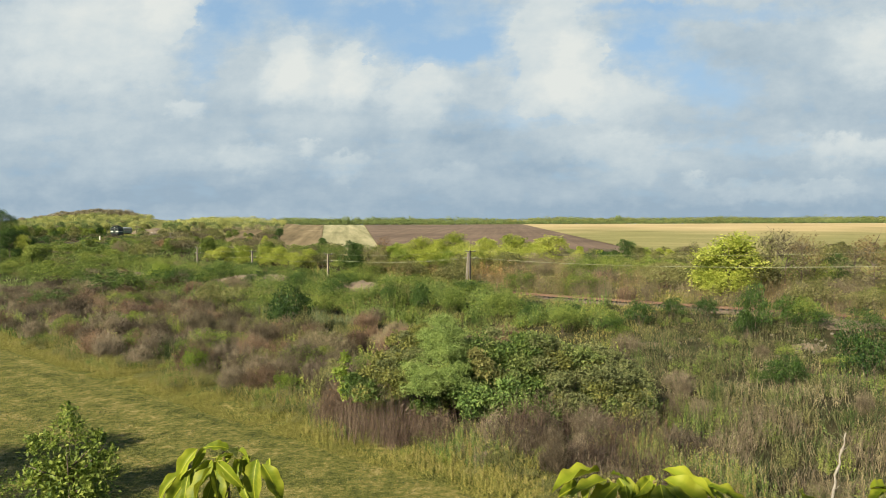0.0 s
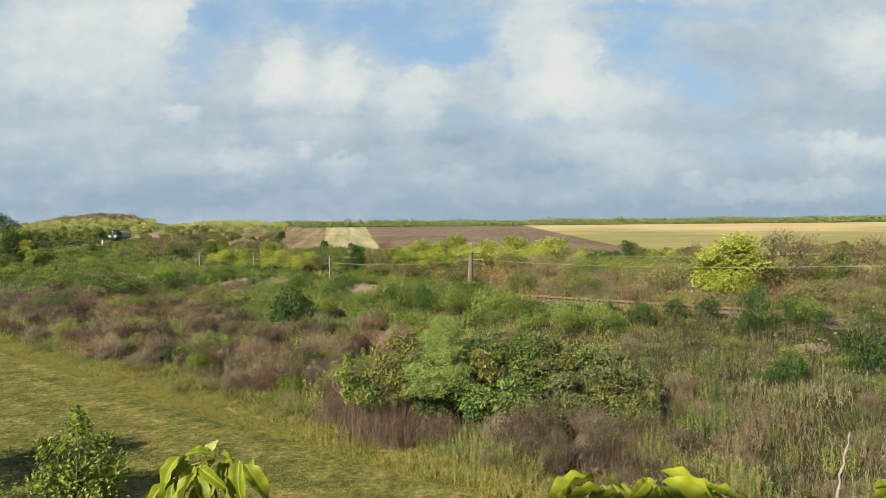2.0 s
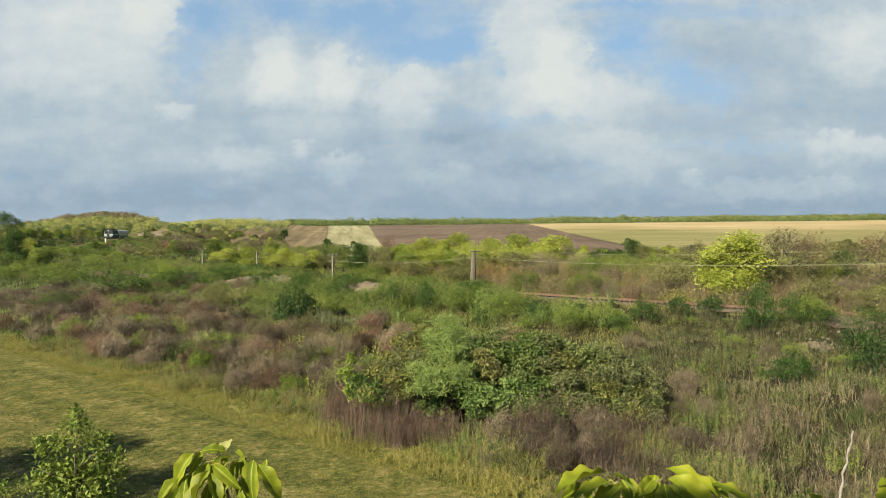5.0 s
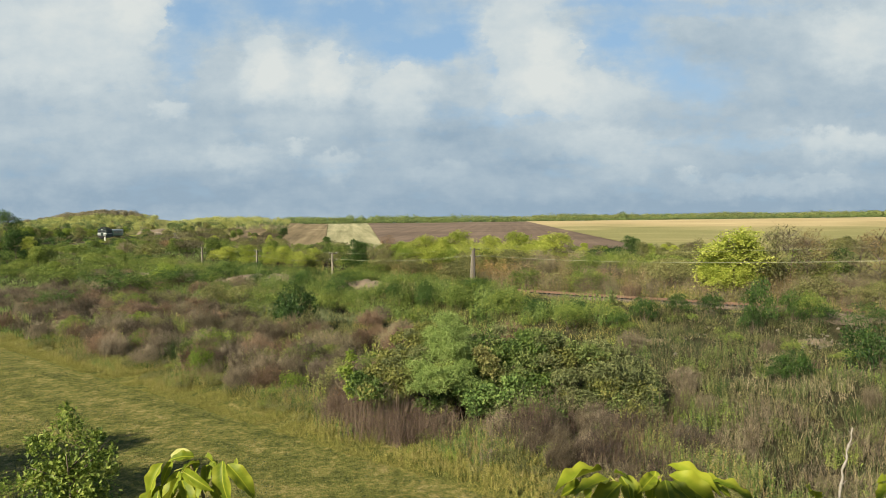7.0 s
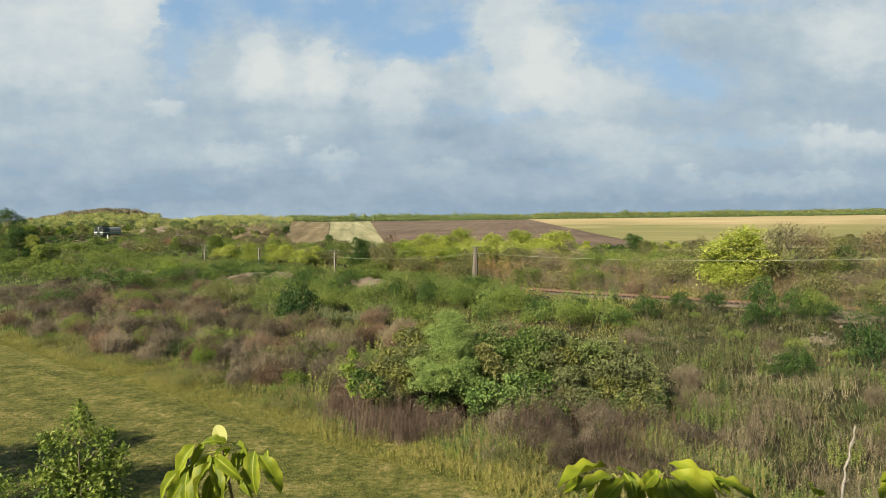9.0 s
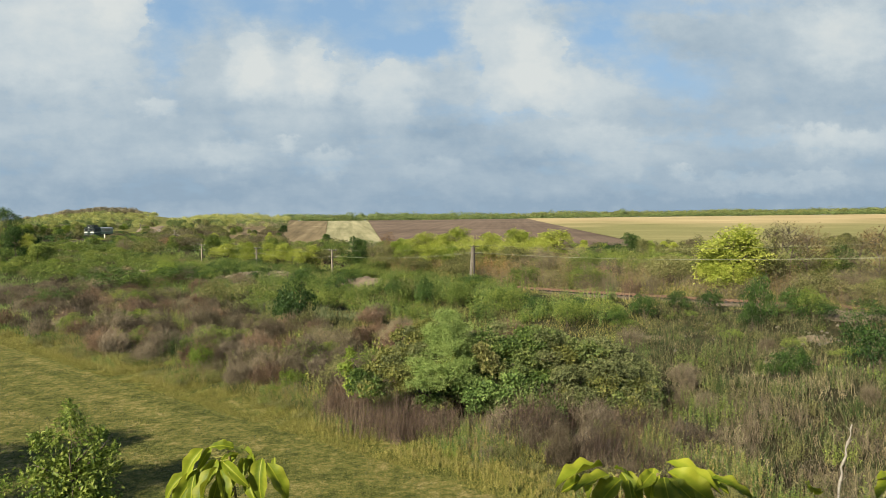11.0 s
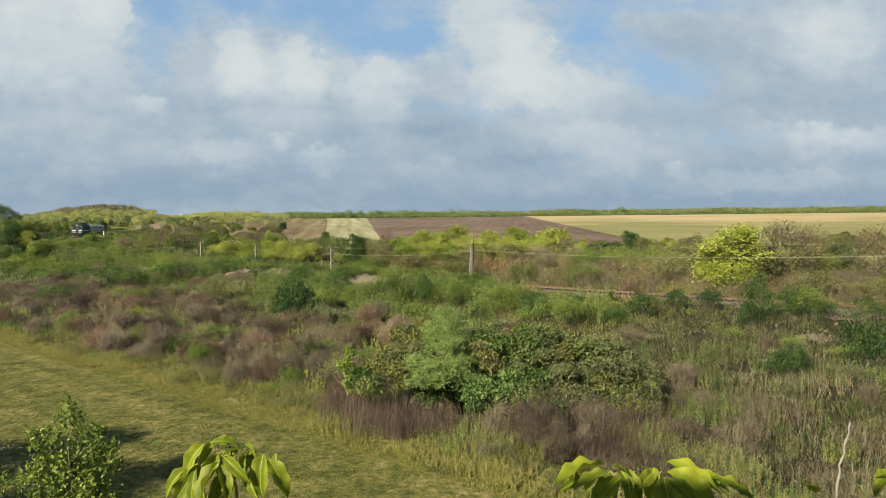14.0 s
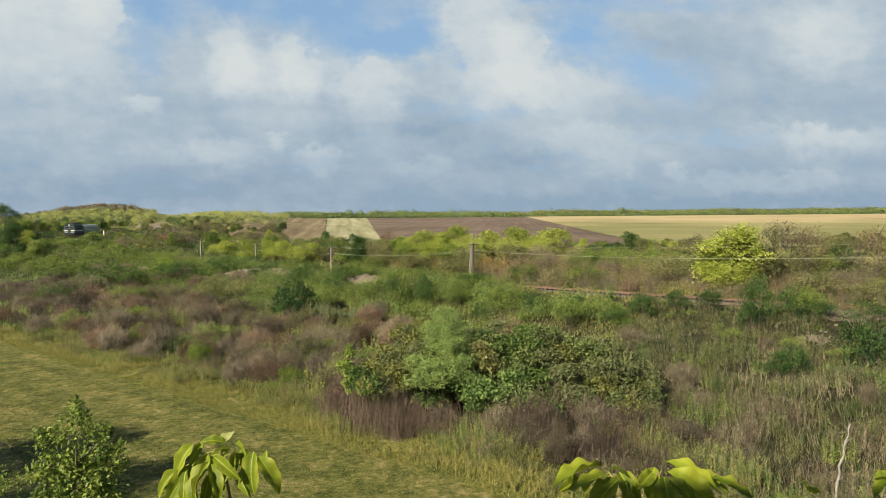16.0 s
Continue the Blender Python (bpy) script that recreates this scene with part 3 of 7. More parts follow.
def herb_mesh(name, rng, stalks, leaves, width=0.5, leaf=0.14):
    """Tall upright herbs with leaves all along the stalk. One metre high."""
    foot = np.c_[rng.uniform(-width, width, (stalks, 2)), np.zeros(stalks)]
    top = np.c_[foot[:, :2] + rng.normal(size=(stalks, 2)) * 0.08, rng.uniform(0.55, 1.0, stalks)]
    k = np.tile(np.linspace(0.15, 1.0, leaves), stalks)[:, None]
    p = np.repeat(foot, leaves, 0) * (1 - k) + np.repeat(top, leaves, 0) * k
    n = len(p)
    out = unit(rng.normal(size=(n, 3)) * (1, 1, 0.3) + (0, 0, 0.45))
    ln = leaf * (1.15 - 0.6 * k[:, 0]) * rng.uniform(0.7, 1.3, n)
    v, t = leaf_array(p, out, unit(rng.normal(size=(n, 3)) * 0.4 + (0, 0, 1)), ln, ln * 0.36)
    return raw_mesh(name, v, tris=t)


def blades_mesh(name, rng, x, y, z, h, width, lean=0.35):
    n = len(x)
    at = np.c_[x, y, z - 0.02]
    way = unit(np.c_[rng.normal(size=(n, 2)) * lean, np.ones(n)])
    return leaf_array(at, way, unit(rng.normal(size=(n, 3)) * (1, 1, 0.1)), h, width)


def smear(bm, amount, seed):
    for v in bm.verts:
        v.co += noise.noise_vector(v.co * 2.3 + Vector((seed, seed, seed))) * amount
    return bm

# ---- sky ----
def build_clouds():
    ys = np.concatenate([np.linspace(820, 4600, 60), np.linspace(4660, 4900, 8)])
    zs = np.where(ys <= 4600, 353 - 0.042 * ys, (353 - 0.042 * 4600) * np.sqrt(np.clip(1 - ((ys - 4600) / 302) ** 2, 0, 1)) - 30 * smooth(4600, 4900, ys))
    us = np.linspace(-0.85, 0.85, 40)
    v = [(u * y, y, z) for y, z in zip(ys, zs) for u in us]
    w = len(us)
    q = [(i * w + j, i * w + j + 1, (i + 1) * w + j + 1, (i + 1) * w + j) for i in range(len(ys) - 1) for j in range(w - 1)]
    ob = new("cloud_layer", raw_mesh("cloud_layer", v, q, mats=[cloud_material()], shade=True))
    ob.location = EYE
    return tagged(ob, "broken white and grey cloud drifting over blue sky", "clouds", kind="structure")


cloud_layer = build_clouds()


# ---- ground ----
def build_ground():
    rs = np.concatenate([[0.0], 2 * 1.035 ** np.arange(0, 226)])
    rs = np.append(rs[rs < 4900], 5200)
    front = np.radians(np.linspace(-48, 48, 230))
    back = np.radians(np.linspace(48, 312, 40))[1:-1]
    th = np.concatenate([front, back])
    R, T = np.meshgrid(rs[1:], th, indexing="ij")
    X, Y = R * np.sin(T), R * np.cos(T)
    Z = ground_z(X, Y)
    v = np.concatenate([[(0, 0, float(ground_z(0.0, 0.0)))], np.stack([X, Y, Z], -1).reshape(-1, 3)])
    m = len(th)
    i, j = np.meshgrid(np.arange(len(rs) - 2), np.arange(m), indexing="ij")
    k = 1 + i * m + j
    k2 = 1 + i * m + (j + 1) % m
    q = np.stack([k, k + m, k2 + m, k2], -1).reshape(-1, 4)
    t = np.stack([np.zeros(m, int), 1 + np.arange(m), 1 + (np.arange(m) + 1) % m], -1)
    ob = new("ground", raw_mesh("ground", v, q[:, ::-1], t[:, ::-1], [ground_material()], shade=True))
    tagged(ob, "mown green meadow rising to a rough weedy bank", "ground", kind="structure")


build_ground()


def build_field(corners, material, label, steps=40):
    """A sheet of farmed land laid over the ground between four corners: near left, near right, far right, far left."""
    a, b, c, d = (np.array(p, float) for p in corners)
    g = np.linspace(0, 1, steps + 1)
    S, T = np.meshgrid(g, g, indexing="ij")
    S, T = S[..., None], T[..., None]
    P = (a * (1 - S) + b * S) * (1 - T) + (d * (1 - S) + c * S) * T
    X, Y = P[..., 0], P[..., 1]
    Z = ground_z(X, Y) + 0.18 + 0.0004 * Y
    m = steps + 1
    i, j = np.meshgrid(np.arange(steps), np.arange(steps), indexing="ij")
    k = (i * m + j).ravel()
    q = np.stack([k, k + m, k + m + 1, k + 1], -1)
    ob = new("field", raw_mesh("field", np.stack([X, Y, Z], -1).reshape(-1, 3), q, mats=[material], shade=True))
    tagged(ob, label, "field", kind="structure")


build_field([(-82, 215), (-39, 225), (-137.2, 815), (-186, 815)],
            field_material("stubble_field", [(0.085, 0.066, 0.036), (0.18, 0.14, 0.08), (0.29, 0.235, 0.14)], -8.2, 0.22, 0.55),
            "brownish stubble field with rows of cut stalks")
build_field([(-38.95, 225), (-19.1, 225), (-91.6, 818), (-137.1, 818)],
            field_material("straw_strip", [(0.14, 0.14, 0.07), (0.26, 0.245, 0.135), (0.4, 0.365, 0.22)], -8.2, 0.16, 0.6),
            "pale straw-coloured strip of harvested field")
build_field([(-19, 225), (66, 220), (94, 835), (-91.5, 822)],
            field_material("ploughed_soil", [(0.085, 0.062, 0.046), (0.13, 0.096, 0.071), (0.185, 0.138, 0.104)], 5, 0.25, 0.3),
            "dark brown ploughed field")
build_field([(66.5, 215), (330, 150), (800, 800), (94.5, 850)],
            field_material("green_stubble", [(0.13, 0.135, 0.05), (0.205, 0.195, 0.08), (0.29, 0.25, 0.12)], -60, 0.06, 0.35, 0.012, [(0.27, 0.215, 0.105), (0.36, 0.285, 0.15), (0.46, 0.37, 0.21)]),
            "wide pale green and straw-coloured field on a slope", 60)

# ---- the building behind the camera ----
def build_building():
    house = new("apartment_building")
    house.location = (0, -5.6, 0)
    tagged(house, "plain beige plastered apartment building with a flat roof", "building")
    part("wall", box(bmesh.new(), -1.8, 24, -5, 5, -0.3, 12.9, 0.05), PLASTER, house)
    part("roof", box(bmesh.new(), -2.0, 24.3, -5.3, 5.2, 12.904, 13.15, 0.04), CONCRETE, house)


build_building()

# ---- plants ----
def plant(name, label, category, wood, woodmat, crown=None, crownmat=None):
    """A plant one metre high with its stems or trunk and its crown as parts."""
    top = new(name)
    tagged(top, label, category)
    w = part("trunk" if category == "tree" else "brushwood", wood, woodmat, top)
    if category != "tree":
        w["kind"] = "stuff"
    if crown:
        part("crown" if category == "tree" else "foliage", crown, crownmat, top)
    return top


def lobes_shrub(rng, n=6, w=0.42, low=0.3):
    out = [(0, 0, 0.55, 0.42, 0.42, 0.42)]
    for i in range(n):
        a = 6.283 * i / n + rng.uniform(-0.4, 0.4)
        k = rng.uniform(0.24, 0.36)
        out.append((math.cos(a) * w, math.sin(a) * w, rng.uniform(low, 0.62), k, k, k * rng.uniform(0.8, 1.1)))
    return out


def lobes_tree(rng, n=9, w=0.26, low=0.35):
    out = [(0, 0, 0.72, 0.2, 0.2, 0.27)]
    for i in range(n):
        a, z = rng.uniform(0, 6.283), low + (0.9 - low) * i / n
        k = rng.uniform(0.13, 0.22)
        q = w * math.sin(min(1.0, 1.25 * (1.02 - z)) * 1.57) * rng.uniform(0.7, 1.1)
        out.append((math.cos(a) * q, math.sin(a) * q, z, k, k, k * rng.uniform(0.8, 1.2)))
    return out


rng = np.random.default_rng(11)
SHAPES = {}
for i in range(3):
    SHAPES["shrub", i] = (stems_mesh("stems", rng, 16, 0.7, 0.4, 0.012), crown_mesh("foliage", rng, 2700, lobes_shrub(rng), 0.055))
    SHAPES["tree", i] = (trunk_mesh("trunk", rng, 0.85, 0.022, 12, 0.3), crown_mesh("crown", rng, 4600, lobes_tree(rng), 0.037, 0.4))
    SHAPES["sparse", i] = (trunk_mesh("trunk", rng, 0.97, 0.014, 26, 0.3), crown_mesh("crown", rng, 1100, lobes_tree(rng, 9, 0.3), 0.028, 0.6, 0.5))
    SHAPES["herb", i] = (stems_mesh("stems", rng, 14, 0.9, 0.3, 0.006, 0.3), herb_mesh("foliage", rng, 62, 12, 0.5, 0.1))
    SHAPES["thicket", i] = (thicket_mesh("stems", rng, 190, 11, 0.6, 0.0065), crown_mesh("foliage", rng, 120, [(0, 0, 0.45, 0.6, 0.6, 0.45)], 0.045, 0.7))
    SHAPES["poplar", i] = (trunk_mesh("trunk", rng, 0.9, 0.02, 14, 0.2), crown_mesh("crown", rng, 3000, lobes_tree(rng, 10, 0.15, 0.2), 0.036, 0.4))
    SHAPES["mound", i] = (stems_mesh("stems", rng, 10, 0.6, 0.6, 0.01, 0.3), crown_mesh("foliage", rng, 2800, lobes_shrub(rng, 7, 0.62, 0.2), 0.05))
for i in range(3):
    SHAPES["far_shrub", i] = (stems_mesh("stems", rng, 5, 0.7, 0.4, 0.012), crown_mesh("foliage", rng, 1600, lobes_shrub(rng), 0.07))
    SHAPES["far_tree", i] = (trunk_mesh("trunk", rng, 0.85, 0.022, 5, 0.3), crown_mesh("crown", rng, 2000, lobes_tree(rng), 0.058, 0.4))
FAR_FROM = {"thicket": 74}
FAR = {"thicket": "far_thicket", "shrub": "far_shrub", "mound": "far_shrub", "tree": "far_tree"}
for i in range(3):
    SHAPES["fine_shrub", i] = (stems_mesh("stems", rng, 16, 0.7, 0.4, 0.012), crown_mesh("foliage", rng, 4500, lobes_shrub(rng, 8), 0.042, 0.4, 0.4, 0.3, 0.6, 7))
    SHAPES["fine_tree", i] = (trunk_mesh("trunk", rng, 0.85, 0.02, 16, 0.3), crown_mesh("crown", rng, 6500, lobes_tree(rng, 15, 0.29, 0.14), 0.03, 0.45, 0.4, 0.3, 0.65, 7))
    SHAPES["far_thicket", i] = (thicket_mesh("stems", rng, 130, 8, 0.6, 0.0085), crown_mesh("foliage", rng, 80, [(0, 0, 0.45, 0.6, 0.6, 0.45)], 0.05, 0.7))
KIND_WORDS = {
    "shrub": ("shrub", "leafy shrub", "shrub"), "tree": ("tree", "small broad-leaved tree", "tree"),
    "fine_tree": ("tree", "broad-leaved tree", "tree"), "sparse": ("tree", "thin half-bare tree", "tree"), "herb": ("weed_clump", "tall weeds", "weeds"),
    "thicket": ("bare_thicket", "bare twiggy thicket", "thicket"), "poplar": ("tree", "slender upright young tree", "tree"),
    "fine_shrub": ("shrub", "leafy shrub", "shrub"), "mound": ("low_bush", "low rounded bush", "bush")}
COLOUR_WORDS = {
    "green": "green", "dark": "dark green", "olive": "olive green", "yellow": "bright yellow-green", "lime": "light green",
    "pale": "pale green", "tan": "dry tan", "rust": "rusty red", "orange": "dry orange", "brown": "brownish", "hazy": "yellow-green", "hazy_dark": "green", "hazy_brown": "brownish", "mauve": "mauve-brown", "red": "reddish brown",
    "grey": "grey-tan", "straw": "straw-coloured"}
MADE = {}
pick = random.Random(5)


def put_plant(kind, colour, x, y, h, where, wide=1.0, sink=0.05):
    """Sets one plant of that height on the ground; alike plants share their meshes."""
    i = pick.randrange(3)
    shape = FAR.get(kind, kind) if y > FAR_FROM.get(kind, 135) else kind
    key = shape, kind, colour, i
    z = float(ground_z(x, y)) - sink
    m = Matrix.Translation((x, y, z)) @ Matrix.Rotation(pick.uniform(0, 6.28), 4, "Z") @ Matrix.Diagonal((h * wide, h * wide, h, 1))
    if key not in MADE:
        wood, crown = SHAPES[shape, i]
        wood, crown = wood.copy(), crown.copy()
        name, words, cat = KIND_WORDS[kind]
        woodmat = TWIG[colour] if kind == "thicket" else LEAF["olive"] if kind == "herb" else BARK
        leafmat = (LEAF["rust"] if colour == "red" else LEAF["brown"]) if kind == "thicket" else LEAF[colour]
        ob = plant(name, "", cat, wood, woodmat, crown, leafmat)
        ob.matrix_basis = m
        MADE[key] = ob
    else:
        ob = copy_thing(MADE[key], Matrix.Identity(4))
        ob.matrix_basis = m
    name, words, cat = KIND_WORDS[kind]
    tagged(ob, f"{COLOUR_WORDS[colour]} {words} {where}", group=f"{cat} {where}")
    return ob


# kind, colour, place, height, breadth
for kind, colour, x, y, h, w in (
    ("fine_tree", "yellow", 31.7, 78.6, 7.39, 1.45),
    ("fine_tree", "yellow", 30.0, 79.2, 5.30, 1.00),
    ("fine_tree", "yellow", 34.0, 79.6, 5.58, 1.00),
    ("sparse", "brown", 37.6, 78.2, 7.48, 1.10),
    ("fine_tree", "dark", 43.4, 78.0, 4.97, 1.00),
    ("sparse", "tan", 43.8, 72.0, 7.17, 1.00),
    ("sparse", "olive", 40.6, 77.4, 6.48, 1.00),
    ("sparse", "brown", 42.5, 73.2, 6.42, 1.00),
    ("shrub", "olive", 35.3, 78.7, 5.02, 0.90),
    ("fine_tree", "yellow", -4.0, 112.9, 5.22, 1.50),
    ("fine_tree", "yellow", 1.4, 113.5, 5.79, 1.40),
    ("fine_tree", "yellow", 11.7, 121.0, 5.98, 1.60),
    ("fine_tree", "yellow", 7.1, 117.6, 5.25, 1.40),
    ("poplar", "yellow", 18.2, 119.7, 6.11, 2.00),
    ("fine_tree", "yellow", -1.3, 112.9, 4.86, 1.30),
    ("fine_tree", "yellow", 14.8, 119.0, 4.74, 1.30),
    ("tree", "lime", -7.6, 113.5, 3.98, 1.50),
    ("fine_tree", "dark", -14.8, 114.4, 4.92, 1.15),
    ("fine_tree", "dark", -13.8, 113.7, 3.62, 1.00),
    ("sparse", "rust", -10.7, 123.8, 5.13, 1.20),
    ("shrub", "olive", -10.4, 112.0, 4.11, 0.80),
    ("shrub", "brown", -12.7, 118.8, 3.41, 1.20),):
    put_plant(kind, colour, x, y, h, "behind the railway track", w)

for kind, colour, x, y, h, w in (
    ("fine_tree", "dark", 39.1, 152.5, 5.59, 1.30),
    ("shrub", "dark", 29.2, 132.4, 3.59, 1.30),
    ("fine_tree", "olive", 34.4, 124.5, 4.37, 1.00),
    ("tree", "lime", 37.4, 131.5, 4.19, 0.80),
    ("fine_shrub", "yellow", -2.6, 110.0, 4.4, 1.0),
    ("fine_shrub", "yellow", 3.6, 110.5, 4.8, 1.0),
    ("fine_shrub", "lime", 0.6, 109.0, 4.0, 0.9),
    ("fine_shrub", "yellow", 9.4, 113.0, 4.6, 1.0),
    ("fine_shrub", "yellow", 13.4, 115.0, 4.8, 0.9),
    ("fine_shrub", "lime", -6.4, 111.0, 3.8, 0.9),
    ("fine_tree", "lime", 33.6, 80.5, 6.5, 1.4),
    ("fine_shrub", "yellow", 31.0, 77.4, 4.4, 1.0),
    ("herb", "orange", 6.6, 98.3, 3.60, 1.50),
    ("herb", "orange", 4.8, 98.0, 3.12, 1.00),
    ("sparse", "olive", 35.9, 101.9, 6.01, 0.90),
    ("shrub", "rust", 29.3, 94.9, 3.03, 0.80),
    ("shrub", "orange", 51.5, 82.8, 2.51, 0.80),
    ("sparse", "tan", 39.3, 77.4, 7.28, 0.80),
    ("sparse", "olive", 36.1, 78.5, 7.26, 0.80),
    ("shrub", "olive", 44.7, 78.1, 3.73, 1.00),
    ("fine_tree", "green", 41.7, 77.7, 4.34, 1.00),):
    put_plant(kind, colour, x, y, h, "behind the railway track", w)

for kind, colour, x, y, h, w in (
    ("shrub", "dark", -14.9, 69.1, 5.40, 0.60),
    ("shrub", "dark", -16.5, 72.7, 3.48, 0.60),
    ("shrub", "dark", 25.7, 58.4, 4.65, 0.42),
    ("shrub", "dark", 25.0, 58.4, 2.42, 0.60),
    ("shrub", "green", 30.0, 58.5, 2.70, 0.70),
    ("shrub", "dark", 24.2, 65.0, 2.38, 0.70),
    ("shrub", "dark", 18.0, 65.1, 2.59, 0.75),
    ("shrub", "dark", 22.2, 45.4, 2.39, 0.80),
    ("mound", "dark", 21.4, 46.3, 1.25, 1.00),
    ("shrub", "dark", 27.6, 45.9, 3.48, 0.75),
    ("mound", "dark", 30.3, 57.8, 1.84, 1.00),
    ("mound", "dark", 33.7, 56.1, 1.97, 1.20),
    ("shrub", "dark", 29.0, 59.4, 2.75, 0.70),
    ("mound", "green", 14.3, 64.6, 2.27, 1.00),
    ("fine_shrub", "green", 11.0, 63.4, 2.53, 1.00),
    ("mound", "green", 6.9, 71.0, 2.49, 1.00),
    ("herb", "green", -4.0, 78.6, 4.39, 0.70),
    ("herb", "green", -15.2, 84.9, 3.72, 1.00),
    ("herb", "green", 1.0, 77.6, 3.46, 0.90),
    ("herb", "green", -5.9, 78.5, 3.25, 0.90),
    ("herb", "green", -9.5, 82.4, 2.63, 1.10),
    ("herb", "dark", -2.5, 80.4, 4.23, 0.50),):
    put_plant(kind, colour, x, y, h, "on the weedy bank", w)

for kind, colour, x, y, h, w in (
    ("shrub", "dark", -2.5, 75.7, 3.74, 0.45),
    ("shrub", "dark", -6.1, 80.6, 2.96, 0.60),
    ("shrub", "dark", -13.7, 89.6, 2.29, 1.10),
    ("shrub", "green", -14.1, 78.6, 2.88, 0.80),
    ("shrub", "dark", 8.6, 69.0, 2.31, 0.80),
    ("shrub", "green", 5.3, 72.5, 2.54, 0.80),
    ("shrub", "dark", 12.3, 66.8, 1.92, 1.00),
    ("shrub", "dark", 21.5, 66.1, 2.11, 0.80),
    ("shrub", "dark", 15.1, 62.9, 2.01, 0.80),
    ("shrub", "green", 1.0, 74.3, 2.72, 0.70),
    ("mound", "dark", -33.7, 108.5, 2.59, 1.30),
    ("mound", "dark", -26.8, 102.0, 1.79, 1.30),
    ("mound", "dark", -13.3, 92.9, 2.22, 1.30),
    ("shrub", "dark", -19.0, 93.5, 2.98, 0.90),
    ("herb", "green", 7.0, 71.9, 2.87, 1.00),):
    put_plant(kind, colour, x, y, h, "on the weedy bank", w)

for kind, colour, x, y, h, w in (
    ("shrub", "lime", -19.7, 55.9, 2.67, 0.60),
    ("shrub", "lime", -33.7, 77.4, 2.47, 1.20),
    ("mound", "green", -43.7, 105.3, 3.52, 1.50),
    ("mound", "dark", -48.8, 104.7, 3.84, 1.60),
    ("mound", "dark", -39.1, 105.5, 3.70, 1.40),
    ("mound", "green", -64.7, 122.0, 3.89, 1.50),
    ("shrub", "lime", -45.7, 114.6, 3.29, 1.10),
    ("mound", "dark", -54.4, 98.7, 2.67, 1.80),
    ("shrub", "olive", -28.8, 87.1, 3.61, 0.70),
    ("mound", "olive", -24.5, 86.7, 3.18, 1.20),
    ("mound", "green", -20.4, 79.9, 3.18, 1.20),
    ("herb", "green", -17.8, 70.8, 2.82, 1.00),
    ("shrub", "lime", -11.1, 50.2, 1.60, 0.80),
    ("shrub", "green", -39.3, 90.4, 2.59, 1.10),):
    put_plant(kind, colour, x, y, h, "among the dry thickets", w)

for kind, colour, x, y, h, w in (
    ("fine_tree", "dark", -115.1, 184.6, 9.12, 1.10),
    ("fine_tree", "dark", -93.6, 153.1, 8.05, 1.10),
    ("fine_tree", "dark", -91.9, 156.5, 5.49, 1.20),
    ("fine_tree", "yellow", -91.1, 153.5, 6.61, 0.70),
    ("tree", "green", -84.3, 145.5, 4.64, 1.20),
    ("tree", "green", -76.3, 139.8, 2.45, 1.50),
    ("tree", "lime", -75.3, 135.0, 2.58, 1.40),
    ("tree", "green", -45.0, 135.6, 4.76, 1.00),
    ("tree", "green", -60.1, 171.8, 3.01, 1.40),
    ("shrub", "olive", -60.1, 142.4, 3.63, 1.40),
    ("tree", "yellow", -62.1, 145.8, 3.02, 1.10),
    ("tree", "green", -74.4, 161.1, 3.34, 1.40),
    ("tree", "green", -86.8, 174.5, 2.78, 1.20),
    ("shrub", "green", -82.4, 158.0, 3.02, 1.60),
    ("tree", "green", -55.6, 147.2, 3.05, 1.30),
    ("shrub", "rust", -59.4, 154.0, 2.70, 1.50),
    ("shrub", "brown", -53.0, 146.4, 2.80, 1.50),
    ("shrub", "brown", -67.0, 165.1, 2.89, 1.60),
    ("poplar", "yellow", -36.3, 128.6, 3.89, 1.80),
    ("poplar", "yellow", -32.0, 127.1, 3.44, 1.80),
    ("tree", "yellow", -24.4, 115.8, 3.69, 1.20),
    ("poplar", "yellow", -22.6, 118.6, 3.78, 1.60),):
    put_plant(kind, colour, x, y, h, "across the valley", w)

for kind, colour, x, y, h, w in (
    ("fine_shrub", "yellow", -43.8, 134.0, 2.9, 0.9),
    ("fine_shrub", "yellow", -40.8, 133.0, 2.6, 1.0),
    ("fine_shrub", "yellow", -35.7, 128.0, 2.9, 0.9),
    ("fine_shrub", "lime", -33.2, 127.0, 2.4, 0.9),
    ("fine_shrub", "yellow", -30.4, 125.0, 2.8, 1.0),
    ("fine_shrub", "yellow", -26.8, 122.0, 2.4, 0.9),
    ("fine_shrub", "lime", -24.0, 120.0, 2.4, 0.9),
    ("poplar", "yellow", -41.2, 132.9, 3.39, 2.00),
    ("poplar", "yellow", -29.0, 125.7, 3.41, 1.80),
    ("tree", "dark", -44.9, 263.0, 3.77, 1.50),
    ("tree", "dark", -73.6, 319.5, 5.09, 1.20),):
    put_plant(kind, colour, x, y, h, "across the valley", w)

# places where bare soil shows: x, y, half-length, half-width, turn
SOIL_SPOTS = [(-11.5, 92.0, 4.6, 1.7, -12), (-30.5, 105.0, 4.4, 1.8, -12), (-24.3, 102.5, 3.0, 1.5, -12), (11.5, 79.5, 2.0, 0.9, -38), (33.5, 58.5, 4.4, 2.1, -35),
              (28.5, 55.0, 1.5, 0.6, -30), (17.0, 59.0, 1.6, 0.7, -30), (27.0, 47.5, 2.2, 0.8, -30), (-52.0, 121.0, 3.4, 0.9, -40), (-155.0, 372.0, 9.0, 6.0, -20), (-112.0, 281.0, 9.0, 6.0, -60)]


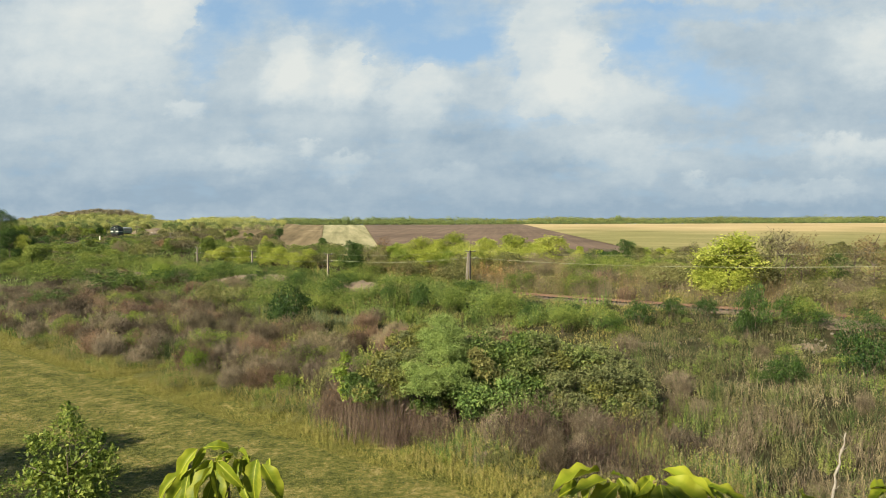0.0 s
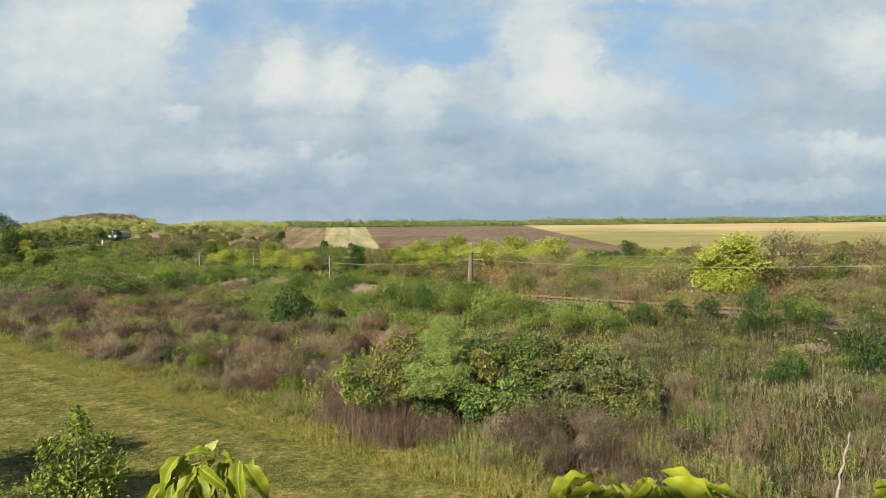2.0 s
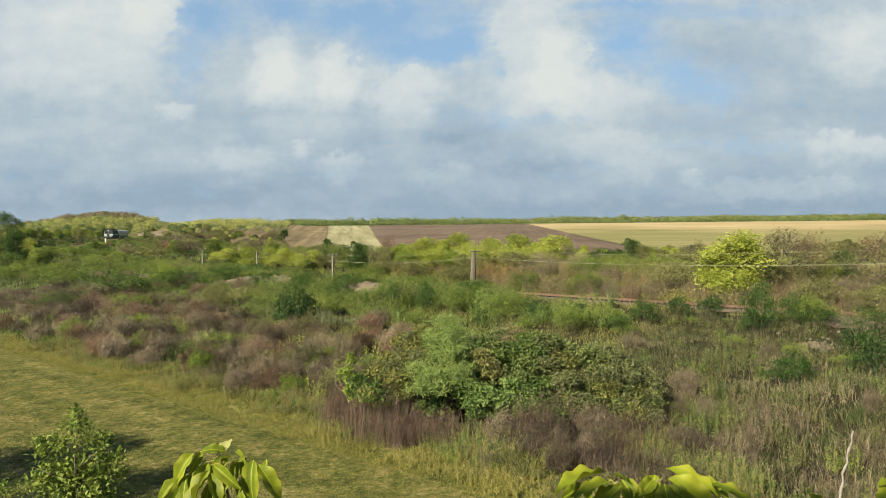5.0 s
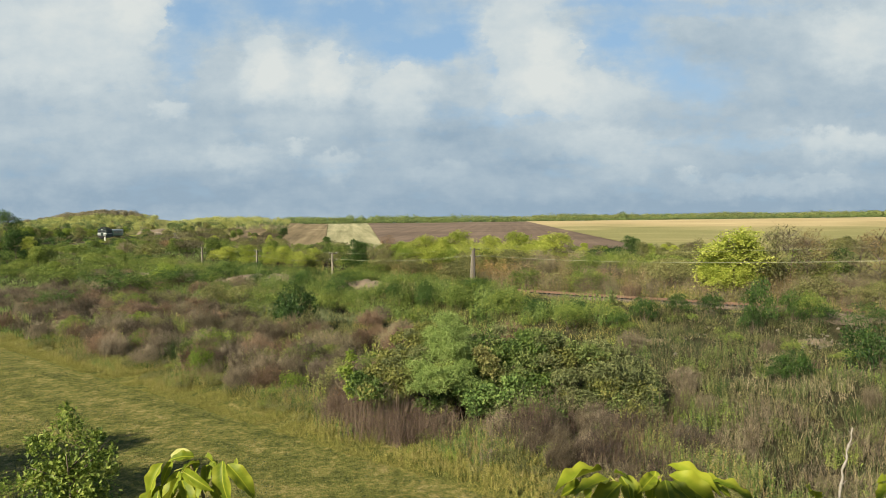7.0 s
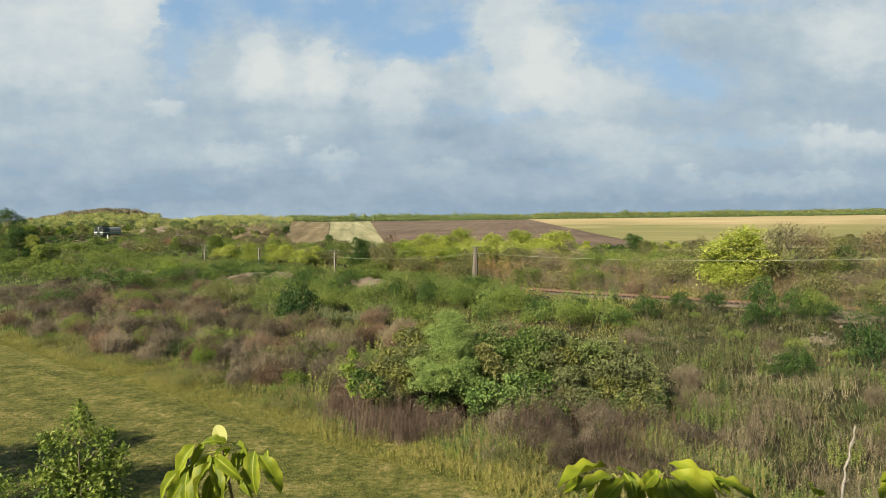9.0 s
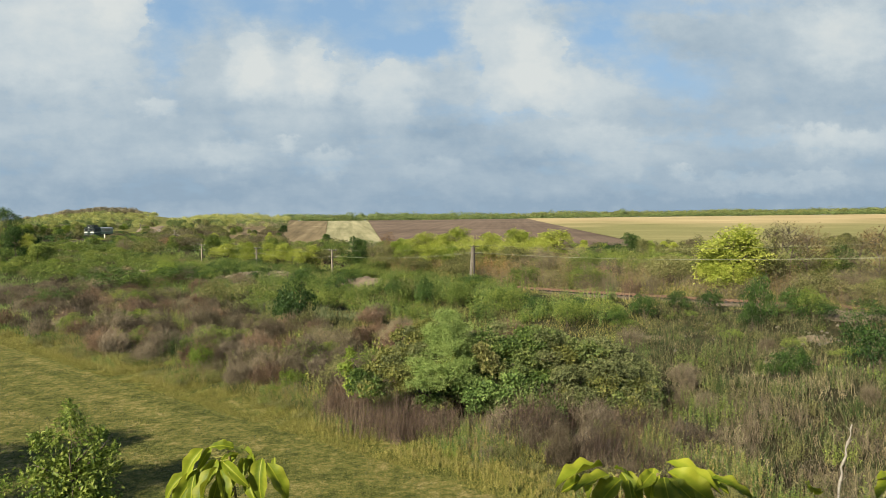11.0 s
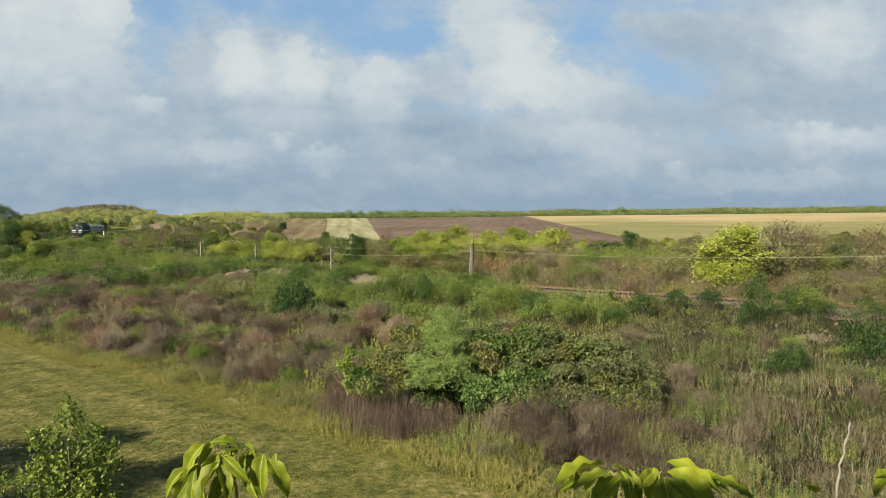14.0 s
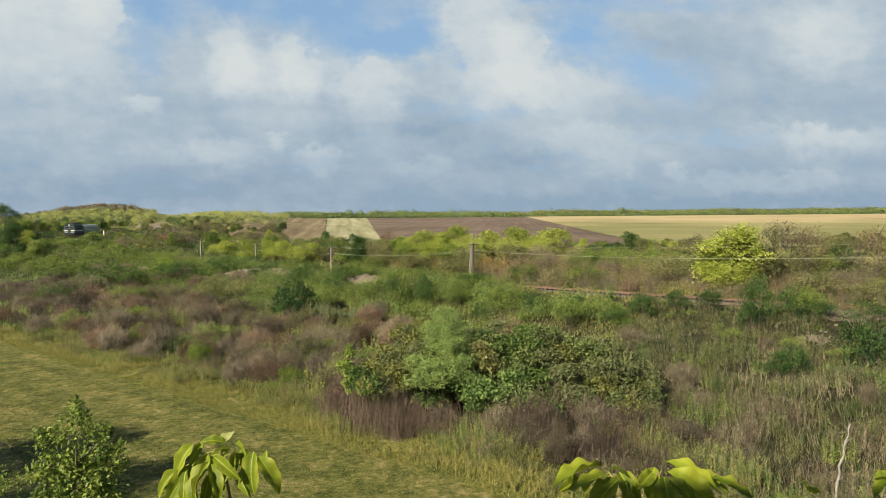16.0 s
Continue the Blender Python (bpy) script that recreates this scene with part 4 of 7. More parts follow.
def bare(x, y, k=0.75):
    """Whether a place lies on such a spot, or just below it where growth would hide it."""
    hit = np.zeros(np.shape(x), bool)
    for px, py, w, d, turn in SOIL_SPOTS[:9]:
        c, s = math.cos(radians(turn)), math.sin(radians(turn))
        u, v = (x - px) * c + (y - py) * s, -(x - px) * s + (y - py) * c
        hit |= (np.abs(u) < w * k) & (v < d * k) & (v > -d * k - 1.0)
    return hit


# ---- the large bush in the middle of the bank ----
def build_hero_bush():
    bush = new("bush")
    bush.location = (4.6, 41.0, float(ground_z(4.6, 41.0)))
    tagged(bush, "large spreading green bush of several grown-together stems", "shrub")
    r = np.random.default_rng(31)
    n = 800
    foot = np.c_[r.uniform(-10.6, 7.8, n), r.uniform(-2.8, 1.2, n), np.full(n, -0.1)]
    tip = foot + np.c_[r.normal(size=(n, 2)) * 0.4, r.uniform(0.9, 3.2, n)]
    v, q, t = twig_array(foot, (foot + tip) / 2 + r.normal(size=(n, 3)) * 0.08, tip, r.uniform(0.006, 0.016, n))
    tagged(part("brushwood", raw_mesh("brushwood", v, q, t), TWIG["umber"], bush), kind="stuff")
    groups = {c: [] for c in ("bush_pale", "bush_bright", "bush_green", "bush_sage", "bush_olive", "bush_tan", "bush_dark")}

    def fill(colours, count, xs, roof, floor, size, front=0.0):
        """Small crowns under an arched outline; the higher ones stand further back."""
        for _ in range(count):
            x = r.uniform(xs[0], xs[-1])
            top, f = np.interp(x, xs, roof), r.random() ** 0.85
            k = r.uniform(*size)
            z = floor + (top - floor) * f - k * 0.5
            groups[str(r.choice(colours))].append((x, front - 1.3 + 2.9 * f + r.normal() * 0.4, max(z, 0.75), k * r.uniform(0.9, 1.3), k, k * 0.85))

    # a feathery cone, an olive shrub beside it, dark low growth at its foot, and the broad mixed mass
    fill(["bush_pale"], 46, (-6.5, -5.6, -4.8, -4.0, -3.3), (4.0, 5.5, 6.8, 5.8, 4.2), 2.9, (0.42, 0.8), -0.7)
    fill(["bush_olive", "bush_sage", "bush_olive"], 22, (-8.2, -7.2, -6.2, -5.4), (4.2, 5.5, 5.9, 5.4), 2.8, (0.4, 0.75))
    fill(["bush_dark", "bush_olive", "bush_dark", "bush_sage"], 24, (-9.9, -8.8, -7.4, -5.4), (3.5, 4.0, 3.9, 3.6), 2.4, (0.4, 0.75))
    fill(["bush_green", "bush_dark", "bush_olive"], 16, (-6.4, -5.0, -3.2), (2.9, 2.8, 2.9), 1.5, (0.4, 0.65))
    fill(["bush_green", "bush_dark", "bush_green", "bush_dark", "bush_sage"], 56, (-3.4, -2.0, -0.6, 1.2), (4.6, 5.5, 5.4, 5.2), 1.3, (0.45, 0.9))
    fill(["bush_sage", "bush_sage", "bush_sage", "bush_green", "bush_olive"], 84, (0.6, 2.6, 4.6, 6.2, 7.5), (5.2, 5.0, 4.6, 3.9, 2.4), 1.1, (0.4, 0.85))
    for x, z, k in ((-2.6, 2.2, 0.8), (-2.0, 1.7, 0.7), (-3.2, 1.9, 0.55), (-0.5, 2.1, 0.8), (-0.2, 1.5, 0.7), (-1.0, 2.8, 0.6), (-1.4, 1.9, 0.5), (-3.9, 2.3, 0.5)):
        groups["bush_bright"].append((x, -1.5 + r.normal() * 0.2, z, k, k * 0.8, k * 0.85))
    for x, z, k in ((-2.3, 3.7, 0.7), (-1.9, 3.2, 0.6), (-2.7, 4.2, 0.5)):
        groups["bush_tan"].append((x, -0.5, z, k, k * 0.8, k))
    words = {"bush_pale": "feathery pale green foliage", "bush_sage": "dull sage foliage", "bush_dark": "dark green low foliage", "bush_bright": "fresh green foliage",
             "bush_olive": "olive foliage", "bush_tan": "yellowing foliage", "bush_green": ""}
    for c, lobes in groups.items():
        pale = c == "bush_pale"
        part("foliage", crown_mesh("foliage", r, (1000 if pale else 850 if c == "bush_sage" else 640) * len(lobes), lobes, 0.11 if pale else 0.135 if c == "bush_sage" else 0.165, 0.35, 0.55, 0.2, 0.45 if pale else 0.62, 6, 0.4), LEAF[c], bush, words[c])
    part("foliage", crown_mesh("foliage", r, 1500, [(-10.3, 0.2, 3.9, 0.32, 0.32, 0.5), (-10.6, 0.1, 3.0, 0.45, 0.4, 0.6), (-10.1, 0.0, 2.2, 0.5, 0.5, 0.55)], 0.16, 0.5, 0.5), LEAF["lime"], bush, "yellow-green side shoot")


build_hero_bush()


# ---- the thickets, weeds and shrubs that cover the bank ----
def off_track(x, y, gap=2.6):
    return float(near_track(np.float64(x), np.float64(y))[0]) > gap


def in_hero(x, y):
    return (-5.5 < x < 12.5) and (39.3 < y < 43.0)


def scatter(seed, count, s_range, a_range, kinds, h_range, where, wide=(0.9, 1.4), apart=1.2, keep=None):
    """Strews plants over a stretch of the bank, no two closer than apart."""
    r = random.Random(seed)
    done = []
    for _ in range(count * 6):
        if len(done) >= count:
            break
        s, a = r.uniform(*s_range), r.uniform(*a_range)
        x, y = 0.652 * s - 0.758 * a, 34.5 + 0.758 * s + 0.652 * a
        if abs(x) > 0.72 * y + 3 or in_hero(x, y) or not off_track(x, y) or bool(bare(x, y)) or (keep and not keep(s, a)):
            continue
        if any((x - p) ** 2 + (y - q) ** 2 < apart ** 2 for p, q in done):
            continue
        done.append((x, y))
        kind, colour = r.choice(kinds)
        put_plant(kind, colour, x, y, r.uniform(*h_range), where, r.uniform(*wide))


# brown bare thickets along the foot of the bank
scatter(1, 86, (2.6, 17), (10, 75), [("thicket", "mauve")] * 5 + [("thicket", "red")] * 2 + [("thicket", "grey")], (1.7, 3.1), "at the foot of the bank", (0.9, 1.2), 2.2)
scatter(38, 30, (5, 17), (8, 75), [("mound", "green"), ("mound", "olive"), ("herb", "green"), ("herb", "dark"), ("fine_shrub", "green")], (1.6, 2.8), "among the dry thickets", (0.7, 1.1), 2.5)
scatter(2, 50, (16, 26), (12, 95), [("thicket", "red")] * 2 + [("thicket", "mauve")] * 2 + [("thicket", "grey"), ("mound", "olive")], (1.2, 2.3), "half-way up the bank", (1.0, 1.5), 2.3)
scatter(28, 45, (9, 32), (58, 108), [("thicket", "mauve")] * 3 + [("thicket", "red")], (1.6, 2.8), "on the far bank", (1.0, 1.4), 2.2)
scatter(3, 22, (3.2, 8.5), (-9, 8), [("thicket", "mauve")] * 5 + [("herb", "olive")], (1.1, 2.1), "at the foot of the bank", (0.8, 1.1), 1.3)
scatter(4, 85, (3, 31), (-33, -4), [("herb", "olive"), ("thicket", "mauve")] + [("herb", "olive")] * 2 + [("herb", "green")] * 2 + [("herb", "dark")], (0.7, 1.6), "on the dry bank", (0.6, 1.0), 1.9)
scatter(27, 14, (13, 20), (-10, 2), [("thicket", "mauve"), ("herb", "olive")], (1.0, 1.8), "beside the large bush", (0.6, 0.9), 1.3)
# green weeds below the track
scatter(5, 55, (24, 40), (20, 112), [("herb", "green")] * 4 + [("herb", "lime"), ("mound", "green"), ("herb", "dark"), ("mound", "olive")], (1.1, 2.3), "on the upper bank", (0.9, 1.6), 2.0)
scatter(6, 60, (30, 38.5), (-22, 22), [("herb", "green")] * 2 + [("herb", "olive")] * 2 + [("mound", "green"), ("herb", "olive")], (0.5, 1.2), "below the track", (0.9, 1.5), 1.7)
scatter(37, 46, (0.2, 4.2), (-14, 56), [("mound", "olive"), ("mound", "green"), ("mound", "olive"), ("herb", "olive")], (0.5, 1.0), "along the meadow's edge", (0.8, 1.4), 1.5)
scatter(7, 34, (0.5, 3.6), (-12, 60), [("herb", "lime"), ("herb", "olive"), ("herb", "green")], (0.5, 1.0), "along the meadow's edge", (1.0, 1.6), 1.3)
scatter(17, 26, (8, 26), (-4, 14), [("thicket", "mauve"), ("herb", "green"), ("herb", "olive")], (1.0, 2.0), "behind the large bush", (1.0, 1.4), 1.8)
scatter(18, 60, (37.5, 41.2), (26, 120), [("herb", "green")] * 3 + [("mound", "green"), ("herb", "olive"), ("shrub", "dark")], (1.2, 2.2), "below the track", (1.0, 1.7), 1.4)
# growth behind the track
scatter(29, 34, (46.5, 58), (-8, 34), [("thicket", "grey")] * 4 + [("thicket", "red")] * 2 + [("herb", "tan")] * 2, (1.6, 3.2), "behind the railway track", (0.8, 1.2), 1.6)
scatter(8, 115, (47.5, 70), (-34, 60), [("fine_shrub", "olive")] * 3 + [("thicket", "grey")] * 3 + [("fine_shrub", "green")] * 2 + [("herb", "olive")] * 2 + [("herb", "tan"), ("herb", "tan"), ("sparse", "brown")], (1.8, 4.0), "behind the railway track", (0.9, 1.4), 2.0)
scatter(9, 90, (47, 72), (55, 150), [("shrub", "olive")] * 2 + [("shrub", "green")] * 2 + [("herb", "lime"), ("tree", "green"), ("thicket", "grey"), ("mound", "green")], (1.6, 3.2), "behind the railway track", (1.0, 1.6), 2.6)
scatter(10, 70, (22, 41), (112, 190), [("mound", "green")] * 2 + [("herb", "green"), ("shrub", "olive"), ("shrub", "green")], (1.4, 3.0), "on the valley side", (1.1, 1.8), 3.0)


def scatter_valley(seed, count, area, kinds, h_range, where, apart):
    r = random.Random(seed)
    done = []
    for _ in range(count * 6):
        if len(done) >= count:
            break
        x, y = r.uniform(*area[:2]), r.uniform(*area[2:])
        if abs(x) > 0.68 * y or not off_track(x, y, 6 if y > 160 else 4) or any((x - p) ** 2 + (y - q) ** 2 < apart ** 2 for p, q in done):
            continue
        if (245 < y < 372 and -0.435 < x / y < -0.375) or (150 < y < 218 and -0.575 < x / y < -0.51):
            continue
        if y > 130 and -0.235 < x / y < -0.098:
            continue
        # only low growth between the window and the passing train
        low = -0.552 < x / y < -0.43 and 140 < y < 300 - (-0.463 - x / y) / 0.07 * 78 + 8
        done.append((x, y))
        kind, colour = r.choice(kinds)
        if low:
            put_plant("mound", colour, x, y, r.uniform(0.7, 1.3), where, r.uniform(1.4, 2.2))
        else:
            put_plant(kind, colour, x, y, r.uniform(*h_range), where, r.uniform(1.0, 1.6))


scatter_valley(21, 110, (-130, -45, 165, 330), [("tree", "green"), ("tree", "olive"), ("shrub", "brown"), ("shrub", "olive"), ("tree", "yellow"), ("shrub", "brown"), ("tree", "dark")], (2.2, 4.2), "in the valley", 4)
scatter_valley(22, 120, (-225, -118, 190, 360), [("tree", "green"), ("tree", "lime"), ("tree", "olive"), ("tree", "dark")], (2.5, 4.5), "beyond the track's bend", 4)
scatter_valley(25, 70, (-135, -75, 150, 215), [("shrub", "green"), ("shrub", "olive"), ("shrub", "lime"), ("shrub", "dark")], (1.0, 1.6), "beside the track's bend", 3)
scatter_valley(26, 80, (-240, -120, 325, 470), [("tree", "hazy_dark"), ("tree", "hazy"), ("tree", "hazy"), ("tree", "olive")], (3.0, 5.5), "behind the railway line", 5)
scatter_valley(23, 60, (-45, 80, 135, 215), [("tree", "yellow"), ("shrub", "olive"), ("shrub", "green"), ("tree", "olive"), ("shrub", "brown")], (2.0, 3.6), "before the fields", 4)
scatter_valley(24, 50, (80, 180, 110, 230), [("shrub", "olive"), ("sparse", "brown"), ("tree", "olive"), ("shrub", "brown")], (2.4, 4.2), "before the fields", 4)


# ---- grass and weeds, uncountable ----
def sheet_of_blades(name, label, seed, count, s_range, a_range, h_range, width, material, lean=0.35, clump=0.0):
    r = np.random.default_rng(seed)
    s, a = r.uniform(*s_range, count), r.uniform(*a_range, count)
    x, y = 0.652 * s - 0.758 * a, 34.5 + 0.758 * s + 0.652 * a
    lump = np.sin(x * 1.1 + np.sin(y * 0.7) * 2) + np.sin(y * 1.3 + np.sin(x * 0.9) * 2)
    keep = (np.abs(x) < 0.7 * y + 2) & (near_track(x, y)[0] > np.where(a > 50, 3.6, 1.9)) & (lump > -2.2 + clump * r.random(count) * 3)
    x, y = x[keep], y[keep]
    n = len(x)
    h = r.uniform(*h_range, n) * (1 + 0.25 * lump[keep])
    v, t = blades_mesh(name, r, x, y, ground_z(x, y), h, h * 0 + width * r.uniform(0.6, 1.4, n), lean)
    ob = new(name, raw_mesh(name, v, tris=t, mats=[material]))
    tagged(ob, label, "grass", kind="stuff")


sheet_of_blades("bank_grass", "rough half-dry grass covering the bank", 41, 44000, (1.5, 42), (-36, 4), (0.2, 0.55), 0.026, GRASS["dry"], 0.45, 1.2)
sheet_of_blades("bank_grass", "rough green grass covering the bank", 48, 90000, (1.5, 42), (4, 60), (0.25, 0.7), 0.03, GRASS["rough"], 0.45, 0.9)
sheet_of_blades("bank_weeds", "dull green and grey weeds covering the bank", 46, 120000, (1.5, 42), (-36, 60), (0.3, 0.8), 0.03, GRASS["weeds"], 0.5, 0.9)
sheet_of_blades("bank_grass", "rough green and dry grass on the far bank", 42, 65000, (1.5, 64), (55, 170), (0.3, 0.9), 0.09, GRASS["nettles"], 0.4, 0.6)
sheet_of_blades("edge_grass", "tall yellow-green grass along the meadow's edge", 43, 150000, (-1.5, 4.0), (-16, 70), (0.1, 0.3), 0.022, GRASS["edge"], 0.9, 0.6)
sheet_of_blades("track_grass", "weeds and grass behind the railway track", 44, 60000, (45.5, 66), (-36, 60), (0.3, 1.0), 0.06, GRASS["rough"], 0.4, 0.5)
sheet_of_blades("meadow_clover", "green clumps of clover in the mown meadow", 47, 60000, (-32, 0.2), (-22, 75), (0.06, 0.14), 0.05, GRASS["weeds"], 1.3, 1.5)
sheet_of_blades("meadow_grass", "short mown meadow grass", 45, 120000, (-32, 0.2), (-22, 75), (0.05, 0.14), 0.03, GRASS["lawn"], 1.5, 0.0)


def stand_of_herbs(name, label, seed, count, leaves, s_range, a_range, h_range, leaf, material, clump):
    """Tall upright herbs, leafy all along the stalk, in drifts."""
    r = np.random.default_rng(seed)
    s, a = r.uniform(*s_range, count), r.uniform(*a_range, count)
    x, y = 0.652 * s - 0.758 * a, 34.5 + 0.758 * s + 0.652 * a
    drift = np.sin(x * 0.55 + np.sin(y * 0.4) * 2) + np.sin(y * 0.5 + np.sin(x * 0.45) * 2)
    keep = (np.abs(x) < 0.7 * y + 2) & (near_track(x, y)[0] > np.where(a < 24, 1.85, 2.3)) & (drift > clump) & ~bare(x, y) & ~((x > -5.0) & (x < 12) & (y > 39) & (y < 43))
    x, y = x[keep], y[keep]
    n = len(x)
    h = r.uniform(*h_range, n) * (0.85 + 0.2 * drift[keep])
    lean = r.normal(size=(n, 2)) * 0.09
    k = np.tile(np.linspace(0.2, 1.0, leaves), n)
    i = np.repeat(np.arange(n), leaves)
    p = np.c_[x[i] + lean[i, 0] * k * h[i], y[i] + lean[i, 1] * k * h[i], ground_z(x, y)[i] + k * h[i]]
    m = len(p)
    out = unit(r.normal(size=(m, 3)) * (1, 1, 0.4) + (0, 0, 0.75))
    ln = leaf * (1.2 - 0.65 * k) * r.uniform(0.7, 1.3, m)
    v, t = leaf_array(p, out, unit(r.normal(size=(m, 3)) * 0.5 + (-0.5, -0.4, 0.8)), ln, ln * 0.46)
    v2, q2, t2 = twig_array(np.c_[x, y, ground_z(x, y) - 0.03], np.c_[x + lean[:, 0] * h / 2, y + lean[:, 1] * h / 2, ground_z(x, y) + h / 2], np.c_[x + lean[:, 0] * h, y + lean[:, 1] * h, ground_z(x, y) + h], np.full(n, 0.01))
    ob = new(name, raw_mesh(name, np.concatenate([v, v2]), q2 + len(v), np.concatenate([t, t2 + len(v)]), [material]))
    tagged(ob, label, "weeds", kind="stuff")


stand_of_herbs("tall_herbs", "tall green herbs in drifts on the upper bank", 91, 8500, 12, (25, 41.5), (14, 112), (0.8, 1.9), 0.25, GRASS["herbs"], 0.0)
stand_of_herbs("nettles", "dark green nettles in stands on the bank", 97, 7000, 12, (22, 40), (8, 80), (0.9, 2.0), 0.26, GRASS["nettles"], 0.55)
stand_of_herbs("nettles", "dark green nettles among the dry weeds", 98, 5000, 12, (2.5, 30), (-33, 12), (0.5, 1.2), 0.14, GRASS["nettles"], 0.35)
stand_of_herbs("tall_herbs", "green herbs between the dry thickets", 92, 3500, 9, (4, 25), (2, 80), (0.6, 1.4), 0.26, GRASS["herbs"], 0.5)
stand_of_herbs("dry_herbs", "dull grey-green herbs on the dry bank", 93, 5000, 10, (3, 41), (-34, 6), (0.5, 1.2), 0.14, GRASS["weeds"], -0.6)
stand_of_herbs("dry_herbs", "dry tan herbs on the dry bank", 193, 5000, 10, (3, 41), (-34, 6), (0.4, 1.1), 0.12, GRASS["dry"], -0.3)
stand_of_herbs("tall_herbs", "green herbs scattered over the dry bank", 96, 2800, 11, (2.5, 27), (-33, -5), (0.5, 1.2), 0.15, LEAF["green"], 0.9)
stand_of_herbs("edge_herbs", "yellow-green herbs along the meadow's edge", 94, 5000, 12, (-0.9, 4.2), (-14, 66), (0.25, 0.7), 0.1, GRASS["edge"], -0.9)
stand_of_herbs("edge_herbs", "rough mixed weeds along the meadow's edge", 196, 4500, 12, (-0.7, 4.6), (-14, 66), (0.3, 0.85), 0.11, GRASS["rough"], -0.7)
stand_of_herbs("edge_herbs", "green weeds along the meadow's edge", 194, 5000, 12, (0.0, 5.2), (-16, 66), (0.4, 0.9), 0.12, GRASS["nettles"], 0.1)
stand_of_herbs("edge_herbs", "dry tan weeds along the meadow's edge", 195, 3500, 9, (0.0, 5.5), (-16, 66), (0.4, 1.0), 0.14, LEAF["tan"], 0.5)
stand_of_herbs("track_herbs", "mixed weeds behind the railway track", 95, 4500, 9, (46, 64), (-34, 90), (0.7, 1.7), 0.32, GRASS["rough"], -0.9)

stand_of_herbs("tall_herbs", "pale sage-green herbs half-way up the bank", 197, 2200, 11, (15, 25), (32, 52), (0.9, 1.7), 0.16, LEAF["sage"], -0.1)
stand_of_herbs("brush_herbs", "green weeds growing through the bare brush", 198, 2600, 11, (2.2, 9), (-13, 10), (0.5, 1.3), 0.13, GRASS["rough"], 0.2)
stand_of_herbs("brush_herbs", "dark green weeds growing through the bare brush", 199, 3000, 11, (2.2, 9), (-13, 10), (0.5, 1.4), 0.13, GRASS["nettles"], 0.2)
stand_of_herbs("track_herbs", "low weeds growing against the railway track", 99, 1800, 6, (40.4, 42.2), (-32, 40), (0.1, 0.28), 0.13, GRASS["rough"], -0.8)


def stand_of_twigs(name, label, seed, count, s_range, a_range, h_range, material, clump):
    """Fine upright bare twigs with side twigs, in drifts."""
    r = np.random.default_rng(seed)
    s, a = r.uniform(*s_range, count), r.uniform(*a_range, count)
    x, y = 0.652 * s - 0.758 * a, 34.5 + 0.758 * s + 0.652 * a
    drift = np.sin(x * 0.8 + np.sin(y * 0.6) * 2 + seed) + np.sin(y * 0.7 + np.sin(x * 0.65) * 2 + seed)
    keep = (np.abs(x) < 0.7 * y + 2) & (drift > clump) & ~bare(x, y) & ~((x > -5.0) & (x < 12) & (y > 40) & (y < 43))
    x, y = x[keep], y[keep]
    n = len(x)
    h = r.uniform(*h_range, n) * (0.85 + 0.2 * drift[keep])
    foot = np.c_[x, y, ground_z(x, y) - 0.03]
    tip = foot + np.c_[r.normal(size=(n, 2)) * 0.2 * h[:, None], h]
    mid = (foot + tip) / 2 + r.normal(size=(n, 3)) * 0.05
    v, q, t = twig_array(foot, mid, tip, np.full(n, 0.011))
    a0, c0 = [], []
    for _ in range(7):
        k = r.uniform(0.2, 0.95, (n, 1))
        p = np.where(k < 0.5, foot + (mid - foot) * k * 2, mid + (tip - mid) * (k * 2 - 1))
        a0.append(p)
        c0.append(p + unit(r.normal(size=(n, 3)) * (1, 1, 0.6) + (0, 0, 1.0)) * r.uniform(0.15, 0.45, (n, 1)))
    v2, t2 = spike_array(np.concatenate(a0), np.concatenate(c0), 0.009)
    ob = new(name, raw_mesh(name, np.concatenate([v, v2]), q, np.concatenate([t, t2 + len(v)]), [material]))
    tagged(ob, label, "brushwood", kind="stuff")


stand_of_twigs("brush", "mauve-brown bare brush before the large bush", 101, 5200, (3.6, 8.6), (-10, 11), (0.7, 2.0), TWIG["umber"], -0.3)
stand_of_twigs("brush", "tall mauve-brown brush rising into the large bush", 106, 1800, (5.2, 8.4), (-2, 12), (1.2, 2.6), TWIG["umber"], -0.6)
stand_of_twigs("brush", "dark brown brush under the bush's low side", 113, 2400, (0.6, 5.2), (2, 11), (0.9, 2.4), TWIG["umber"], -0.5)
stand_of_twigs("brush", "reddish-brown bare brush below the large bush", 105, 1500, (5, 9), (-9, 9), (0.9, 2.2), TWIG["red"], 0.6)
stand_of_twigs("brush", "grey-brown bare brush on the lower bank", 102, 4200, (2.5, 17), (-28, -6), (0.6, 1.5), TWIG["mauve"], 0.1)
stand_of_twigs("brush", "grey bare brush on the dry bank", 103, 3500, (6, 30), (-32, -6), (0.5, 1.2), TWIG["grey"], 0.5)
stand_of_twigs("brush", "mauve-grey bare brush creeping down to the meadow", 112, 2600, (0.8, 5), (-12, 44), (0.4, 1.2), TWIG["mauve"], 0.35)
stand_of_twigs("dry_stalks", "pale straw-coloured stalks on the dry bank", 107, 1800, (3, 30), (-32, -7), (0.5, 1.2), TWIG["straw"], 0.85)
stand_of_twigs("dry_stalks", "pale straw-coloured stalks below the bank", 108, 350, (3, 14), (-30, -16), (0.8, 1.6), TWIG["straw"], 0.2)
